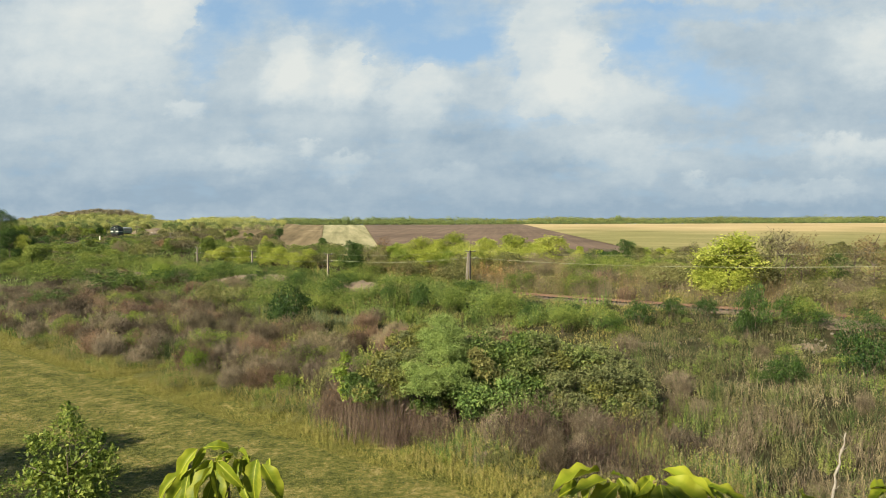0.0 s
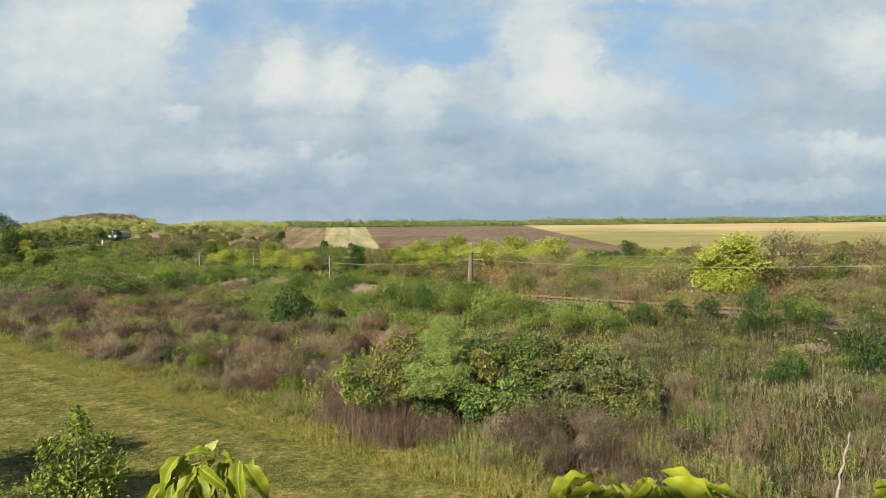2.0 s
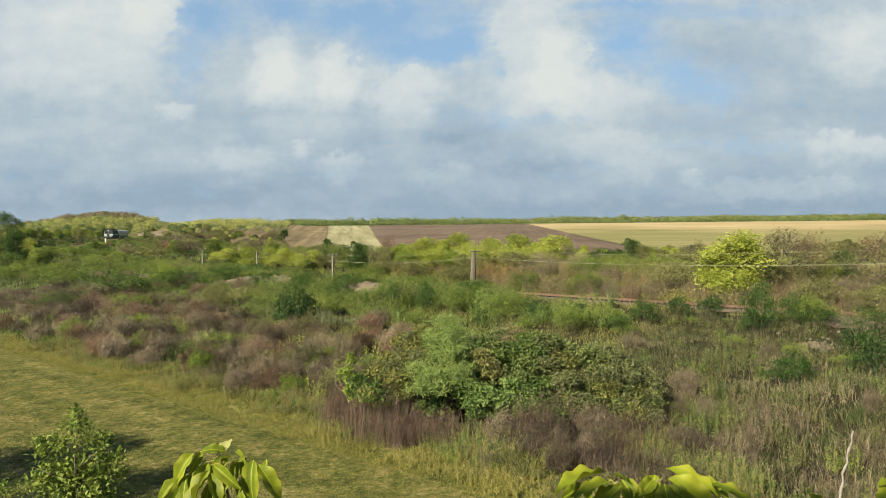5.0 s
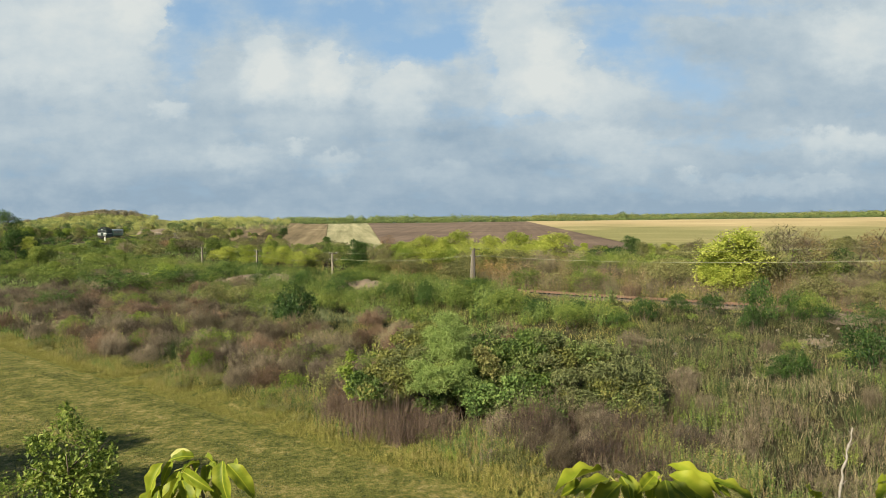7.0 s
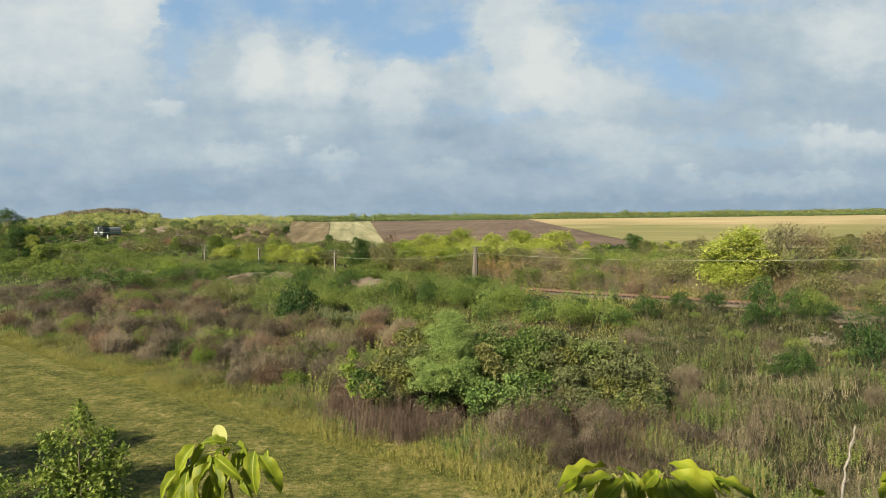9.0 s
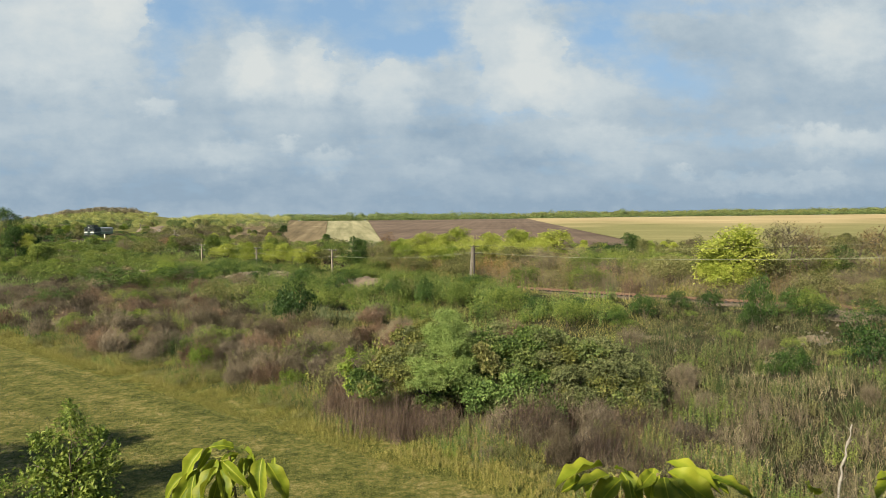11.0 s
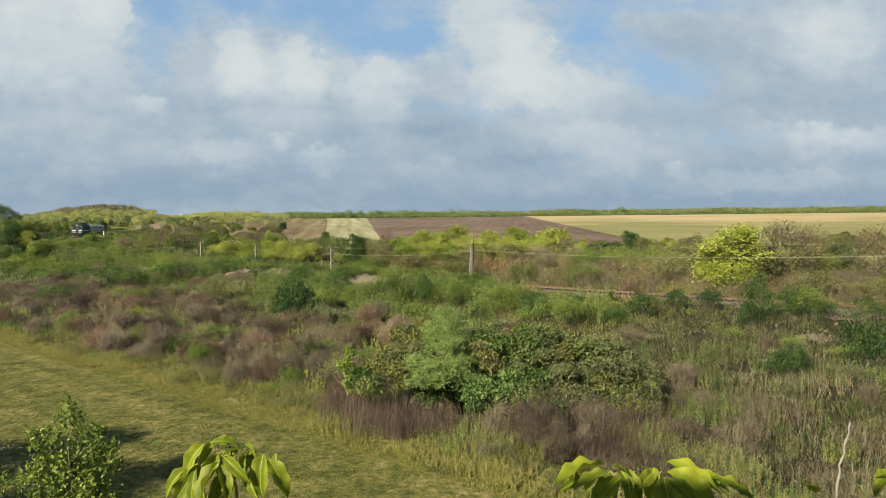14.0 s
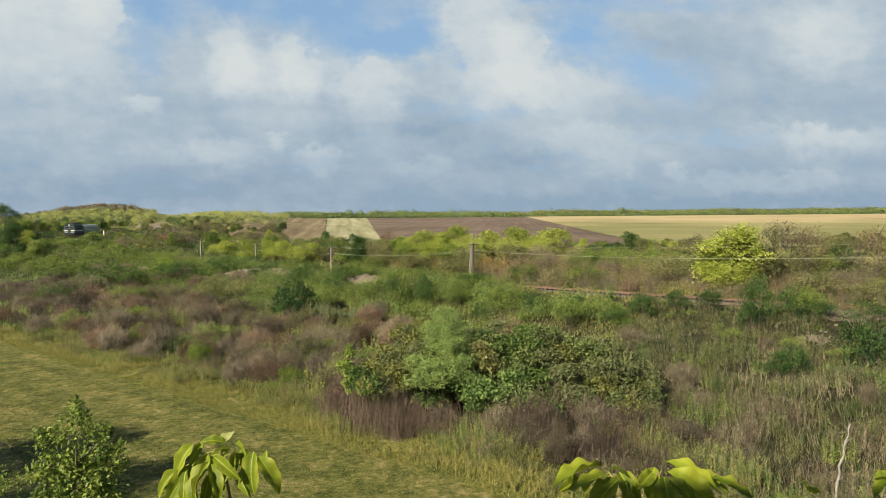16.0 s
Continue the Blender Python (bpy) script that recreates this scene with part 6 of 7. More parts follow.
def build_bare_patch(x, y, w, d, turn, seed, rise=0.36):
    """A low heap of dry soil that shows between the weeds."""
    bm = bmesh.new()
    bmesh.ops.create_grid(bm, x_segments=24, y_segments=16, size=1)
    for v in bm.verts:
        q = v.co.x ** 2 + v.co.y ** 2
        edge = 1 + 0.3 * noise.noise(v.co * 2.5 + Vector((seed, 0, 0)))
        v.co.x *= w * edge
        v.co.y *= d * edge
        v.co.z = rise * max(0.0, 1 - q * q) * (1 + 0.3 * noise.noise(v.co * 0.9 + Vector((seed, seed, 0)))) + 0.16 * noise.noise(v.co * 1.9 + Vector((0, seed, 0)))
    m = Matrix.Translation((x, y, 0)) @ Matrix.Rotation(radians(turn), 4, "Z")
    bm.transform(m)
    for v in bm.verts:
        v.co.z += float(ground_z(v.co.x, v.co.y)) - 0.12
    me = bpy.data.meshes.new("soil_mound")
    bm.to_mesh(me)
    bm.free()
    me.materials.append(SOIL)
    for p in me.polygons:
        p.use_smooth = True
    tagged(new("soil_mound", me), "mound of bare pinkish soil among weeds", "soil mound", "bare soil on the bank")


for i, row in enumerate(SOIL_SPOTS):
    build_bare_patch(*row, i * 3.1, 0.95 if i < 3 else 0.8 if i == 8 else 2.6 if i > 8 else 0.3)


def tube_mesh(name, pts, radii, seg=7):
    """One skin round a bent line."""
    v, q = [], []
    n = len(pts)
    for i, (p, r) in enumerate(zip(pts, radii)):
        d = (Vector(pts[min(i + 1, n - 1)]) - Vector(pts[max(i - 1, 0)])).normalized()
        e = d.cross(Vector((0.2, 1, 0.1))).normalized()
        f = d.cross(e)
        for j in range(seg):
            t = 6.2832 * j / seg
            k = r * (1 + 0.25 * math.sin(i * 2.7 + j * 1.9))
            v.append(tuple(Vector(p) + (e * math.cos(t) + f * math.sin(t)) * k))
    for i in range(n - 1):
        for j in range(seg):
            q.append((i * seg + j, i * seg + (j + 1) % seg, (i + 1) * seg + (j + 1) % seg, (i + 1) * seg + j))
    return raw_mesh(name, v, q, shade=True)


def build_dead_branch():
    top = new("dead_tree")
    top.location = (15.5, 27.6, float(ground_z(15.5, 27.6)))
    tagged(top, "crooked bleached dead trunk standing among dry weeds", "dead tree")
    pts = [(-0.36, 0, -0.2), (-0.3, 0, 0.4), (-0.2, 0.0, 0.9), (-0.18, 0, 1.4), (-0.14, 0, 1.75), (-0.06, 0, 2.1), (-0.1, 0.02, 2.4), (0.0, 0, 2.66), (0.1, 0, 2.93), (0.07, 0, 3.23), (0.15, 0, 3.5), (0.27, 0.02, 3.8), (0.25, 0, 4.06), (0.3, 0, 4.3)]
    pts = [(x, y, z * 0.89) for x, y, z in pts]
    part("trunk", tube_mesh("trunk", pts, [(0.058 - 0.0022 * i) * (1.35 if i % 3 == 1 else 0.85) for i in range(len(pts))], 8), PALE_WOOD, top)
    for p, q, k in ((pts[8], (-0.05, 0.1, 2.8), 0.02), (pts[10], (0.33, -0.1, 3.3), 0.016), (pts[12], (0.12, 0.1, 3.75), 0.014), (pts[4], (0.05, -0.1, 1.8), 0.016)):
        m = (Vector(p) + Vector(q)) / 2 + Vector((0.01, 0, -0.02))
        part("branch", tube_mesh("branch", [p, tuple(m), q], [k, k * 0.8, k * 0.4], 5), PALE_WOOD, top)


build_dead_branch()

# ---- walnut shoots before the window ----
def walnut_material(name, base, vein, through):
    m, n, l, p = nodes_of(name)
    own = n.new("ShaderNodeObjectInfo").outputs["Random"]
    co = n.new("ShaderNodeTexCoord").outputs["Object"]
    sep = n.new("ShaderNodeSeparateXYZ")
    l.new(co, sep.inputs[0])
    ax = math_node(n, l, "ABSOLUTE", sep.outputs[0])
    # side veins run obliquely from the midrib
    ph = math_node(n, l, "SUBTRACT", math_node(n, l, "MULTIPLY", sep.outputs[1], 520.0), math_node(n, l, "MULTIPLY", ax, 420.0))
    rib = math_node(n, l, "POWER", math_node(n, l, "ABSOLUTE", math_node(n, l, "SINE", math_node(n, l, "MULTIPLY", ph, 0.5))), 14.0)
    mid = math_node(n, l, "LESS_THAN", ax, 0.0011)
    veins = math_node(n, l, "MAXIMUM", math_node(n, l, "MULTIPLY", rib, 0.14), mid)
    spots = noise_node(n, l, co, 28, 5, 0.6)
    tone = mix_node(n, l, base[0], base[1], ramp_fac(n, l, math_node(n, l, "ADD", math_node(n, l, "MULTIPLY", own, 0.5), math_node(n, l, "MULTIPLY", spots.outputs[0], 0.5)), 0.2, 0.75))
    c = mix_node(n, l, tone, vein, veins)
    # light on the leaf edges, put into the colour as a yellow rim
    rim = ramp_fac(n, l, math_node(n, l, "ADD", ax, math_node(n, l, "MULTIPLY", spots.outputs[0], 0.006)), 0.011, 0.018)
    c = mix_node(n, l, c, base[2], math_node(n, l, "MULTIPLY", rim, 0.3))
    l.new(c, p.inputs["Base Color"])
    p.inputs["Roughness"].default_value = 0.5
    p.inputs["Specular IOR Level"].default_value = 0.15
    bump_node(n, l, math_node(n, l, "MULTIPLY", rib, -1.0), p, 0.12, 0.001)
    t, mx = n.new("ShaderNodeBsdfTranslucent"), n.new("ShaderNodeMixShader")
    l.new(mix_node(n, l, c, (0.62, 0.68, 0.05), 0.3), t.inputs["Color"])
    mx.inputs[0].default_value = through
    l.new(p.outputs[0], mx.inputs[1])
    l.new(t.outputs[0], mx.inputs[2])
    l.new(mx.outputs[0], n["Material Output"].inputs[0])
    return m


WALNUT = walnut_material("walnut_leaf", ((0.06, 0.098, 0.008), (0.185, 0.232, 0.018), (0.44, 0.43, 0.05)), (0.26, 0.28, 0.025), 0.26)
WALNUT_PALE = walnut_material("walnut_leaf_underside", ((0.38, 0.4, 0.12), (0.46, 0.46, 0.17), (0.5, 0.5, 0.2)), (0.48, 0.47, 0.2), 0.4)
SHOOT = surface("young_brown_shoot", (0.12, 0.09, 0.04), (0.26, 0.22, 0.08), 30, 0.6, 0, 0.3)
STALK = surface("yellow_green_leaf_stalk", (0.2, 0.22, 0.04), (0.3, 0.3, 0.06), 30, 0.5, 0, 0.1)


def leaflet_mesh(name, length, width, curl, fold, twist, wave, seed):
    """One oval leaflet along +y from its foot, folded at the midrib, arching down by curl, with a slightly wavy rim."""
    nl, nw = 14, 7
    v, q = [], []
    for i in range(nl):
        t = i / (nl - 1)
        half = width / 2 * (math.sin(math.pi * min(1, t ** 0.85)) ** 0.75) * (1.0 if t < 0.9 else 0.9) + 0.0006
        ang = curl * t
        y = length * (math.sin(ang) / curl if abs(curl) > 1e-3 else t)
        z = -length * ((1 - math.cos(ang)) / curl if abs(curl) > 1e-3 else 0)
        tw = twist * t
        for j in range(nw):
            u = j / (nw - 1) * 2 - 1
            x = u * half
            lift = fold * abs(x) + 1.6 * wave * half * math.sin(t * 17 + seed + (2 if u < 0 else 0)) * u * u
            v.append((x * math.cos(tw) - lift * math.sin(tw), y, z + x * math.sin(tw) + lift * math.cos(tw)))
    for i in range(nl - 1):
        for j in range(nw - 1):
            a = i * nw + j
            q.append((a, a + 1, a + nw + 1, a + nw))
    return raw_mesh(name, v, q, shade=True)


def aim(at, way, up=(0, 0, 1), roll=0.0):
    """A pose at a place, +y along way, +z as near to up as may be, then rolled about way."""
    y = Vector(way).normalized()
    x = y.cross(Vector(up)).normalized()
    z = x.cross(y)
    m = Matrix((x, y, z)).transposed().to_4x4()
    return Matrix.Translation(at) @ m @ Matrix.Rotation(radians(roll), 4, "Y")


def build_shoot(name, base, label, rows, stalks, seed, stem_to, droop=1.0):
    """A leafy walnut shoot: rows of leaflets (foot, way, length, width, curl, roll, pale)."""
    r = random.Random(seed)
    top = new(name)
    top.location = base
    tagged(top, label, "walnut shoot", "walnut shoots before the window")
    bm = bmesh.new()
    rod(bm, (0, 0, 0), (stem_to[0] * 0.5, stem_to[1] * 0.5, stem_to[2] * 0.5), 0.0035, 0.004)
    rod(bm, (stem_to[0] * 0.5, stem_to[1] * 0.5, stem_to[2] * 0.5), stem_to, 0.004, 0.006)
    part("twig", bm, SHOOT, top)
    for p, q in stalks:
        mid = (Vector(p) + Vector(q)) / 2 + Vector((0, 0, 0.012))
        bm = rod(bmesh.new(), p, mid, 0.0014, 0.0013, 6)
        rod(bm, mid, q, 0.0013, 0.001, 6)
        part("leaf_stalk", bm, STALK, top)
    leaves = []
    for at, way, ln, wd, curl, roll, pale in rows:
        me = leaflet_mesh("leaflet", ln, wd * 0.92, curl * droop, r.uniform(0.4, 0.9), r.uniform(-0.45, 0.45), 0.15, r.uniform(0, 6))
        ob = part("leaflet", me, WALNUT_PALE if pale else WALNUT, top, "pale upturned leaflet" if pale else "")
        ob.matrix_basis = aim(at, way, (0, -0.35, 1) if abs(way[2]) < 0.9 * Vector(way).length else (0, -1, 0.2), roll)
        leaves.append(ob)
    return top, leaves


LEFT_ROWS = [
    ((-0.054, -0.020, 0.014), (-0.60, -0.54, -0.60), 0.090, 0.039, 0.59, -9, 0),
    ((-0.047, 0.010, 0.007), (-0.18, -0.86, -0.47), 0.064, 0.020, 0.63, -30, 0),
    ((0.014, 0.000, 0.007), (-0.74, -0.43, 0.52), 0.063, 0.031, 0.73, -17, 0),
    ((0.029, 0.020, -0.005), (0.45, -0.66, 0.42), 0.053, 0.019, 0.80, -2, 0),
    ((0.023, 0.000, -0.009), (-0.25, -0.75, 0.4), 0.068, 0.018, 0.56, 10, 0),
    ((0.047, 0.030, -0.016), (0.21, -0.67, -0.71), 0.066, 0.036, 0.64, 26, 0),
    ((0.088, -0.020, -0.011), (-0.11, -0.68, -0.73), 0.104, 0.048, 0.68, 12, 0),
    ((0.104, -0.040, -0.016), (0.65, -0.45, -0.61), 0.108, 0.044, 0.69, 6, 0),
    ((0.108, 0.020, -0.022), (0.06, -0.61, -0.79), 0.071, 0.021, 0.36, 26, 0),
    ((0.002, -0.050, -0.009), (0.74, -0.59, -0.33), 0.091, 0.030, 0.67, 27, 0),
    ((-0.002, -0.060, -0.025), (0.44, -0.76, -0.48), 0.092, 0.034, 0.76, -7, 0),
    ((-0.011, -0.050, -0.020), (-0.50, -0.58, -0.64), 0.128, 0.046, 0.55, 30, 0),
    ((-0.065, -0.020, -0.038), (-0.46, -0.62, -0.64), 0.109, 0.045, 0.39, -25, 0),
    ((-0.106, 0.020, -0.059), (-0.77, -0.53, -0.36), 0.092, 0.031, 0.78, -4, 0),
    ((-0.088, 0.030, -0.063), (-0.32, -0.81, -0.50), 0.066, 0.026, 0.49, 1, 0),
    ((-0.068, -0.040, -0.037), (-0.08, -0.60, -0.79), 0.093, 0.024, 0.51, 6, 0),
    ((-0.018, 0.000, -0.068), (-0.14, -0.89, -0.43), 0.064, 0.031, 0.76, 13, 0),
    ((0.043, 0.020, -0.068), (0.16, -0.90, -0.41), 0.080, 0.031, 0.74, 34, 0),
    ((0.023, -0.030, -0.086), (-0.39, -0.81, -0.45), 0.065, 0.034, 0.42, 25, 0),
    ((-0.120, 0.020, -0.084), (-0.14, -0.95, -0.28), 0.072, 0.026, 0.76, 5, 0),
    ((-0.038, 0.020, -0.027), (-0.48, -0.76, -0.44), 0.073, 0.031, 0.45, 23, 0),
    ((-0.025, -0.010, -0.016), (-0.29, -0.69, -0.66), 0.081, 0.032, 0.48, -31, 0),
    ((0.011, 0.000, -0.036), (0.14, -0.85, -0.51), 0.090, 0.031, 0.80, -29, 0),
    ((0.029, 0.020, -0.023), (0.23, -0.84, -0.49), 0.073, 0.026, 0.53, -24, 0),
    ((-0.043, -0.030, -0.054), (-0.24, -0.70, -0.67), 0.076, 0.033, 0.70, 26, 0),
    ((-0.011, -0.050, -0.050), (0.00, -0.60, -0.80), 0.076, 0.032, 0.63, -32, 0),
    ((-0.084, 0.000, -0.054), (-0.07, -0.76, -0.65), 0.082, 0.029, 0.50, 27, 0),
    ((0.056, 0.030, -0.020), (0.14, -0.86, -0.49), 0.082, 0.031, 0.58, 35, 0),
    ((-0.029, 0.030, -0.041), (0.10, -0.73, -0.68), 0.057, 0.021, 0.38, 7, 0),
    ((-0.007, 0.020, -0.032), (0.24, -0.66, -0.71), 0.048, 0.021, 0.44, -6, 0),
    ((0.011, 0.030, -0.014), (-0.58, -0.69, -0.44), 0.075, 0.031, 0.42, -32, 0),]
left_shoot, left_leaves = build_shoot("walnut_shoot", (-0.532, 1.7, 11.460), "drooping yellow-green walnut shoot with a pale upturned leaflet", LEFT_ROWS, [((0, 0, -0.02), (-0.11, 0, -0.06)), ((0, 0, -0.01), (-0.07, -0.02, -0.04))], 5, (0.03, 0.12, -0.55), 1.5)
MIDDLE_ROWS = [
    ((-0.026, 0.020, 0.012), (-0.89, -0.46, 0.07), 0.136, 0.052, 0.49, 32, 0),
    ((-0.022, -0.030, 0.010), (-0.80, -0.59, 0.09), 0.101, 0.038, 0.52, -3, 0),
    ((0.000, -0.040, 0.005), (-0.78, -0.53, -0.34), 0.108, 0.052, 0.64, 7, 0),
    ((0.012, -0.050, 0.007), (-0.07, -0.78, -0.62), 0.075, 0.023, 0.63, 31, 0),
    ((0.010, 0.000, 0.005), (0.40, -0.69, -0.60), 0.079, 0.044, 0.54, 15, 0),
    ((-0.031, 0.030, 0.000), (-0.57, -0.56, -0.61), 0.077, 0.030, 0.49, 33, 0),
    ((-0.069, 0.040, -0.026), (-0.68, -0.73, -0.02), 0.062, 0.033, 0.60, -34, 0),
    ((-0.005, 0.000, 0.012), (0.47, -0.81, 0.35), 0.044, 0.016, 0.61, -34, 0),]
middle_shoot, _ = build_shoot("walnut_shoot", (0.365, 1.5, 11.463), "glossy green walnut shoot with broad leaflets", MIDDLE_ROWS, [((0, 0, -0.01), (-0.02, 0.02, -0.012))], 6, (0.02, 0.15, -0.5))
RIGHT_ROWS = [
    ((-0.012, 0.000, 0.002), (-0.59, -0.79, -0.17), 0.065, 0.033, 0.63, -31, 0),
    ((0.000, -0.040, 0.007), (0.00, -0.73, -0.68), 0.085, 0.058, 0.56, 13, 0),
    ((0.007, -0.050, 0.007), (0.66, -0.65, -0.39), 0.074, 0.033, 0.67, 17, 0),
    ((0.014, -0.020, 0.010), (0.86, -0.28, -0.43), 0.120, 0.060, 0.38, 12, 0),
    ((0.026, 0.030, 0.014), (0.83, -0.52, -0.21), 0.128, 0.052, 0.46, -3, 0),
    ((0.112, 0.000, -0.012), (0.84, -0.52, -0.15), 0.099, 0.047, 0.49, -10, 0),
    ((-0.002, 0.020, 0.005), (-0.34, -0.63, -0.70), 0.076, 0.038, 0.52, 7, 0),
    ((0.103, 0.050, -0.017), (0.77, -0.56, -0.32), 0.075, 0.038, 0.52, 19, 0),]
right_shoot, _ = build_shoot("walnut_shoot", (0.452, 1.5, 11.461), "walnut shoot with wide overlapping leaflets", RIGHT_ROWS, [((0, 0, -0.01), (0.02, 0.02, -0.012))], 7, (-0.02, 0.15, -0.5))
LOW_ROWS = [
    ((-0.084, 0.000, 0.012), (-0.35, -0.43, 0.83), 0.050, 0.038, 0.61, 16, 0),
    ((0.086, 0.000, 0.041), (-0.84, -0.52, -0.13), 0.075, 0.033, 0.45, 21, 0),
    ((0.096, 0.020, 0.036), (-0.77, -0.51, 0.37), 0.063, 0.027, 0.43, -5, 0),
    ((-0.076, 0.030, 0.005), (-0.36, -0.70, 0.61), 0.060, 0.033, 0.40, -12, 0),]
low_shoot, _ = build_shoot("walnut_shoot", (0.865, 1.5, 11.402), "low walnut shoot of which only tips rise", LOW_ROWS, [], 8, (-0.05, 0.15, -0.5))

# the leaflet that the wind lifts
flip_leaf = part("leaflet", leaflet_mesh("leaflet", 0.072, 0.032, 0.7, 0.25, 0.1, 0.08, 2.0), WALNUT_PALE, left_shoot, "pale upturned leaflet")


def build_walnut_tree():
    tree = new("walnut_tree")
    tree.location = (0.3, 2.7, 0)
    tagged(tree, "walnut tree below the window, seen by its top shoots", "tree")
    bm = rod(bmesh.new(), (0, 0.1, -0.2), (0.05, 0, 4.5), 0.17, 0.13, 12)
    rod(bm, (0.05, 0, 4.5), (0, 0, 8.6), 0.13, 0.07, 12)
    part("trunk", bm, BARK, tree)
    for shoot, stem in ((left_shoot, (0.03, 0.12, -0.55)), (middle_shoot, (0.02, 0.15, -0.5)), (right_shoot, (-0.02, 0.15, -0.5)), (low_shoot, (-0.05, 0.15, -0.5))):
        end = Vector(shoot.location) + Vector(stem) - Vector(tree.location)
        bm = rod(bmesh.new(), (0, 0, 8.4), (end.x * 0.6, end.y * 0.6, 9.6), 0.05, 0.03, 8)
        rod(bm, (end.x * 0.6, end.y * 0.6, 9.6), end + Vector((0, 0, 0.03)), 0.03, 0.01, 8)
        part("limb", bm, BARK, tree)
    r = np.random.default_rng(81)
    part("crown", crown_mesh("crown", r, 1600, [(0, 0.2, 8.4, 1.2, 1.0, 1.1), (-0.7, 0.4, 8.0, 1.1, 0.9, 1.0), (0.8, 0.4, 8.0, 1.1, 0.9, 1.0), (0, 0.6, 7.0, 1.6, 1.4, 1.0)], 0.13, 0.6, 0.4), LEAF["lime"], tree)


build_walnut_tree()

LEFT_SWAY = [(0, 0.000, 0.000), (0.3, -0.015, -0.005), (0.6, -0.041, -0.013), (0.9, -0.048, -0.008), (1.2, -0.037, -0.004), (1.5, -0.043, -0.006), (1.8, -0.056, -0.011), (2.1, -0.043, -0.001), (2.4, -0.020, -0.001), (2.7, -0.029, -0.008), (3, -0.031, -0.009), (3.3, -0.042, -0.007), (3.6, -0.029, -0.003), (3.9, -0.037, -0.004), (4.2, -0.022, -0.004), (6.3, -0.060, -0.007), (6.5, -0.081, -0.013), (6.7, -0.111, -0.025), (6.9, -0.108, -0.032), (7.1, -0.076, -0.007), (7.3, -0.023, 0.014), (7.5, -0.024, 0.014), (7.7, -0.045, 0.001), (7.9, -0.054, -0.012), (8.1, -0.041, 0.006), (8.3, -0.030, 0.003), (8.5, -0.042, -0.002), (8.7, -0.034, 0.005), (8.9, -0.026, 0.007), (9.2, -0.033, 0.004), (11.5, 0.001, -0.008), (12.3, -0.011, 0.006), (13, -0.007, 0.000), (14, 0.002, -0.003), (15, 0.009, -0.002), (16, -0.021, -0.002)]
MIDDLE_SWAY = [(0, 0.000, 0.000), (0.5, -0.001, -0.001), (1, -0.006, -0.001), (1.5, -0.014, -0.004), (2, -0.019, -0.012), (2.5, -0.020, -0.018), (3, -0.012, -0.012), (3.5, -0.006, 0.000), (4, -0.007, -0.004), (6.5, -0.007, -0.005), (7.5, -0.009, -0.004), (8.5, -0.009, -0.005), (9, -0.007, -0.002), (11.5, -0.006, -0.003), (13, -0.005, -0.005), (14.5, -0.004, -0.004), (16, -0.007, -0.006)]
RIGHT_SWAY = [(0, 0.000, 0.000), (0.5, 0.000, -0.001), (1, -0.004, 0.000), (1.5, -0.013, -0.004), (2, -0.012, -0.001), (2.5, -0.015, -0.001), (3, -0.011, -0.001), (3.5, -0.006, -0.000), (4, -0.007, -0.000), (6.5, -0.003, 0.000), (7.5, -0.005, 0.003), (8.5, -0.007, 0.002), (9, -0.006, 0.001), (11.5, -0.005, 0.001), (13, -0.003, -0.002), (14.5, -0.002, -0.003), (16, -0.001, -0.001)]
TREE_SWAY = [(0, 0.3), (1.5, 0.85), (2.5, 1.4), (3.5, 1.8), (5.2, 0.2), (6.3, -0.2), (7, -0.85), (7.7, -0.5), (8.5, 0.6), (9.2, 0.3), (11.3, -0.5), (12.5, -0.45), (13.5, -0.2), (14.5, -0.7), (16, 0.6)]
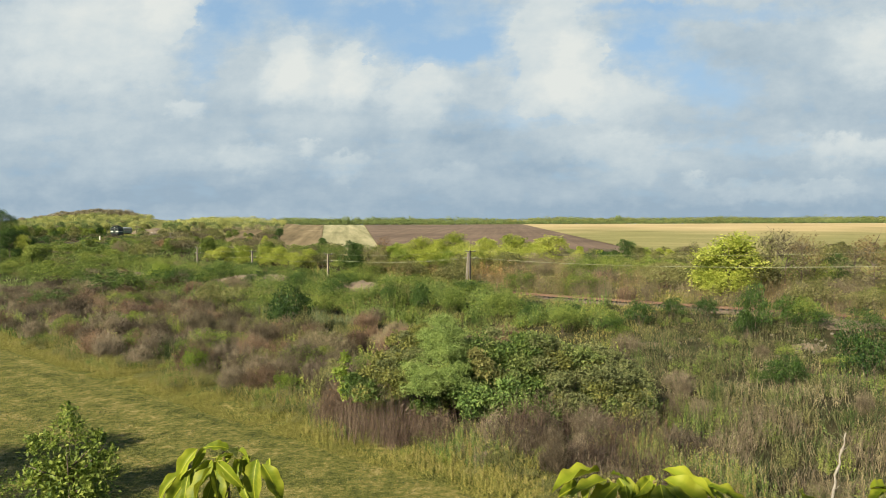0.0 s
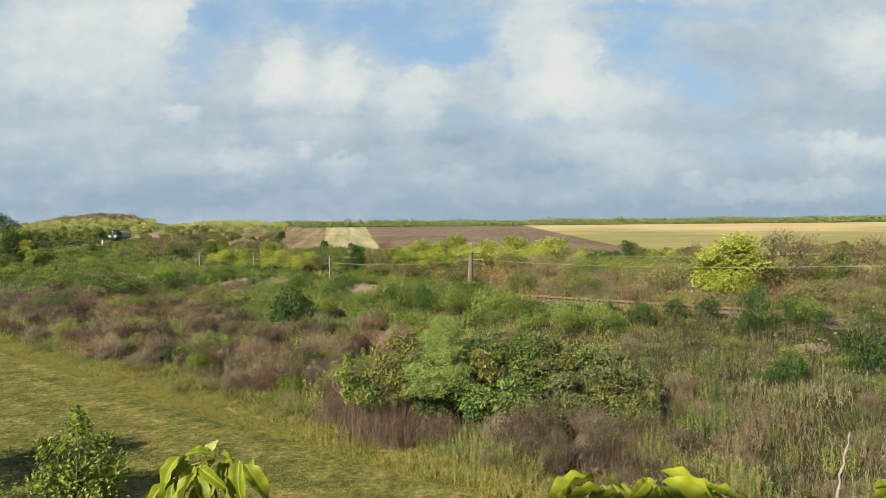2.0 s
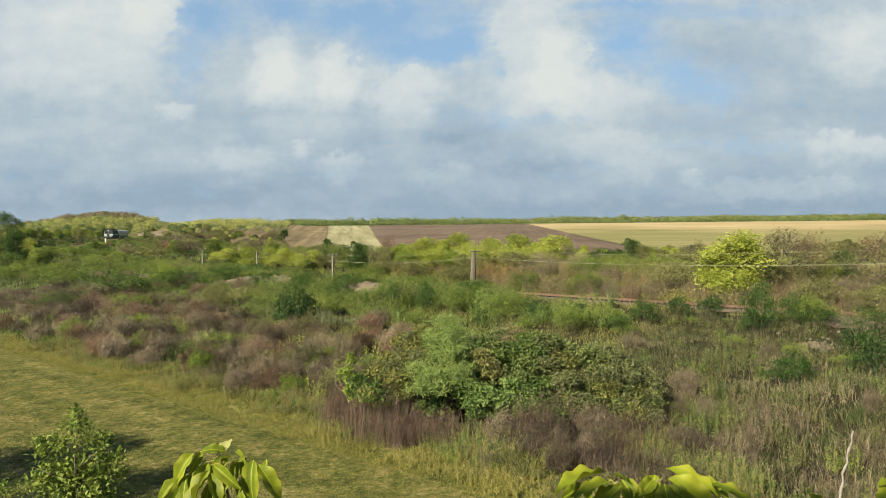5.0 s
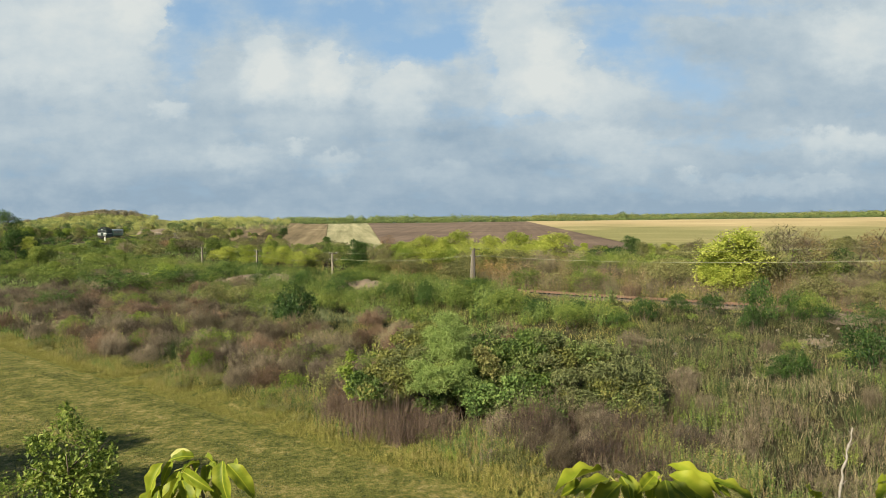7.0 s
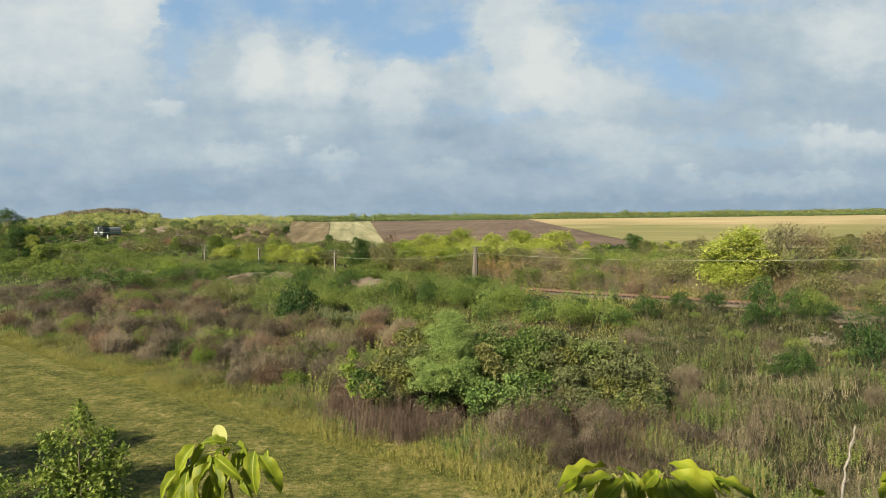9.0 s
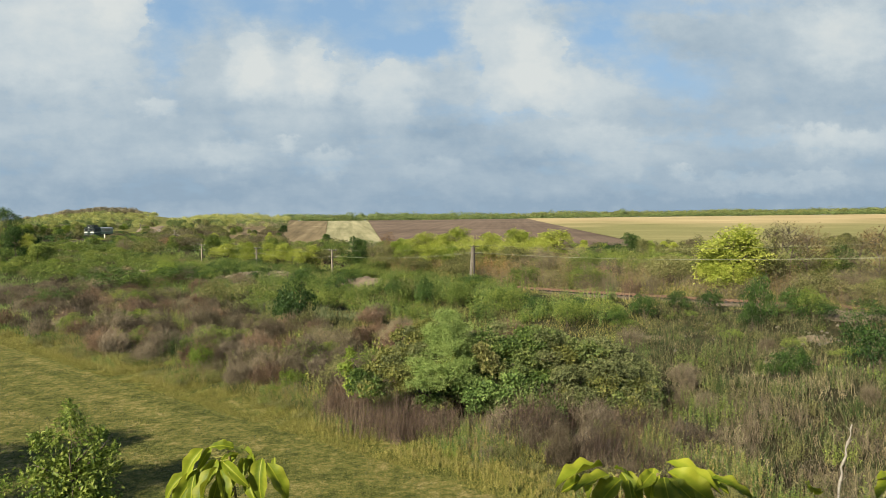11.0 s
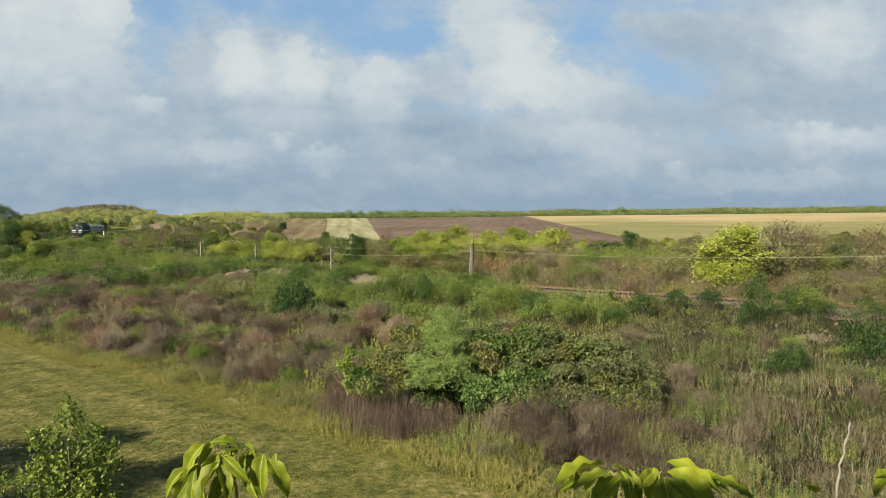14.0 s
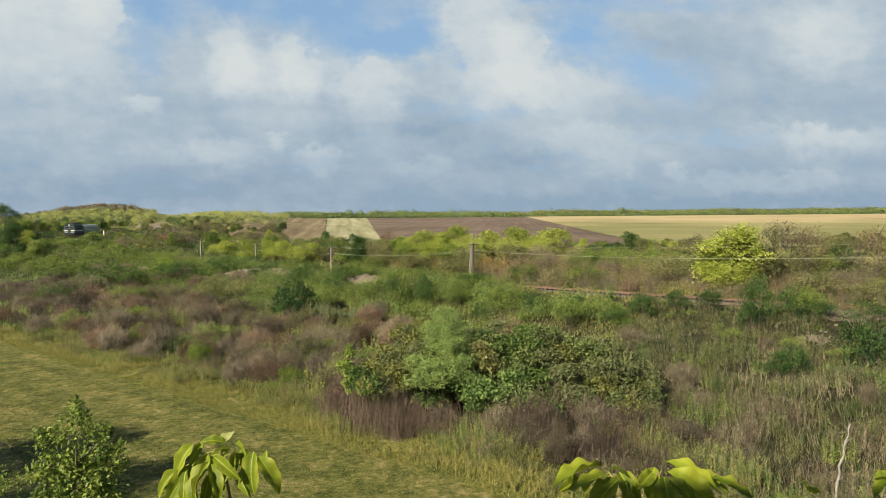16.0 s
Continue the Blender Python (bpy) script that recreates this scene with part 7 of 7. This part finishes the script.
# the share of the straight stretch that the train has run, by the second
TRAIN_RUN = [(0, 0.0), (2, 0.114), (4, 0.232), (6.5, 0.394), (9, 0.558), (11.5, 0.716), (13, 0.811), (14.5, 0.906), (16, 1.0)]
FLIP = [(0, 0, 1, -0.25), (0.3, -0.1, 0.8, 0.35), (0.6, -0.3, 0.5, 0.6), (0.9, -0.3, 0.3, 0.7), (1.5, -0.3, 0.5, 0.5), (1.8, -0.2, 0.7, 0.3), (2.4, 0, 0.6, 0.5), (3.0, 0.05, 0.7, 0.5),
        (3.6, 0, 1, 0.1), (4.2, -0.1, 0.8, 0.3), (6.3, -0.3, 0.7, 0.4), (6.5, -0.8, 0.3, 0.3), (6.7, -1, 0.1, 0.35), (7.1, -1, 0.1, 0.4), (7.5, -1, 0.1, 0.5), (7.9, -0.9, 0.2, 0.1)]
FLIP += [(8.1, -1, 0.1, 0.4), (8.3, -0.6, 0.4, 0.5), (8.5, -0.8, 0.3, 0.4), (8.7, -1, 0.1, 0.4), (8.9, -0.5, 0.4, 0.6), (9.2, -0.5, 0.4, 0.5), (10.2, -0.2, 0.8, 0.2),
         (11.3, 0, 1, -0.2), (12.3, 0.05, 0.85, 0.35), (13, 0.05, 0.9, 0.3), (14, 0, 1, -0.2), (15.3, 0, 1, -0.2), (15.7, -0.05, 0.8, 0.3), (16, -0.05, 0.8, 0.35)]


def motions():
    run = Vector((20.7, -78.0, -1.0))
    way = run.normalized()
    turn = math.atan2(way.x, -way.y)
    for thing, back in ((locomotive, 5.75), (coach, 11.5 + 1.2 + 11)):
        rows = []
        for t, k in TRAIN_RUN:
            p = Vector((-139.0, 300.0, 8.77)) + run * k - way * back
            rows.append((t, Matrix.Translation(p) @ Matrix.Rotation(turn, 4, "Z")))
        walk(thing, rows)
    walk(cloud_layer, [(0, pose(EYE[0] + 53.5, EYE[1], EYE[2])), (8, pose(*EYE)), (16, pose(EYE[0] - 53.5, EYE[1], EYE[2]))])
    for thing, sway, lean in ((left_shoot, LEFT_SWAY, 120), (middle_shoot, MIDDLE_SWAY, 60), (right_shoot, RIGHT_SWAY, 60)):
        home = Vector(thing.location)
        walk(thing, [(t, pose(home.x + dx, home.y, home.z + dz, 0, dx * lean, 0)) for t, dx, dz in sway])
    walk(flip_leaf, [(t, aim((0.012, 0.0, 0.008), way, (0, -0.8, 0.6))) for t, *way in FLIP])
    home = Vector(near_tree.location)
    walk(near_tree, [(t, pose(*home, 0, g, 0)) for t, g in TREE_SWAY])


motions()
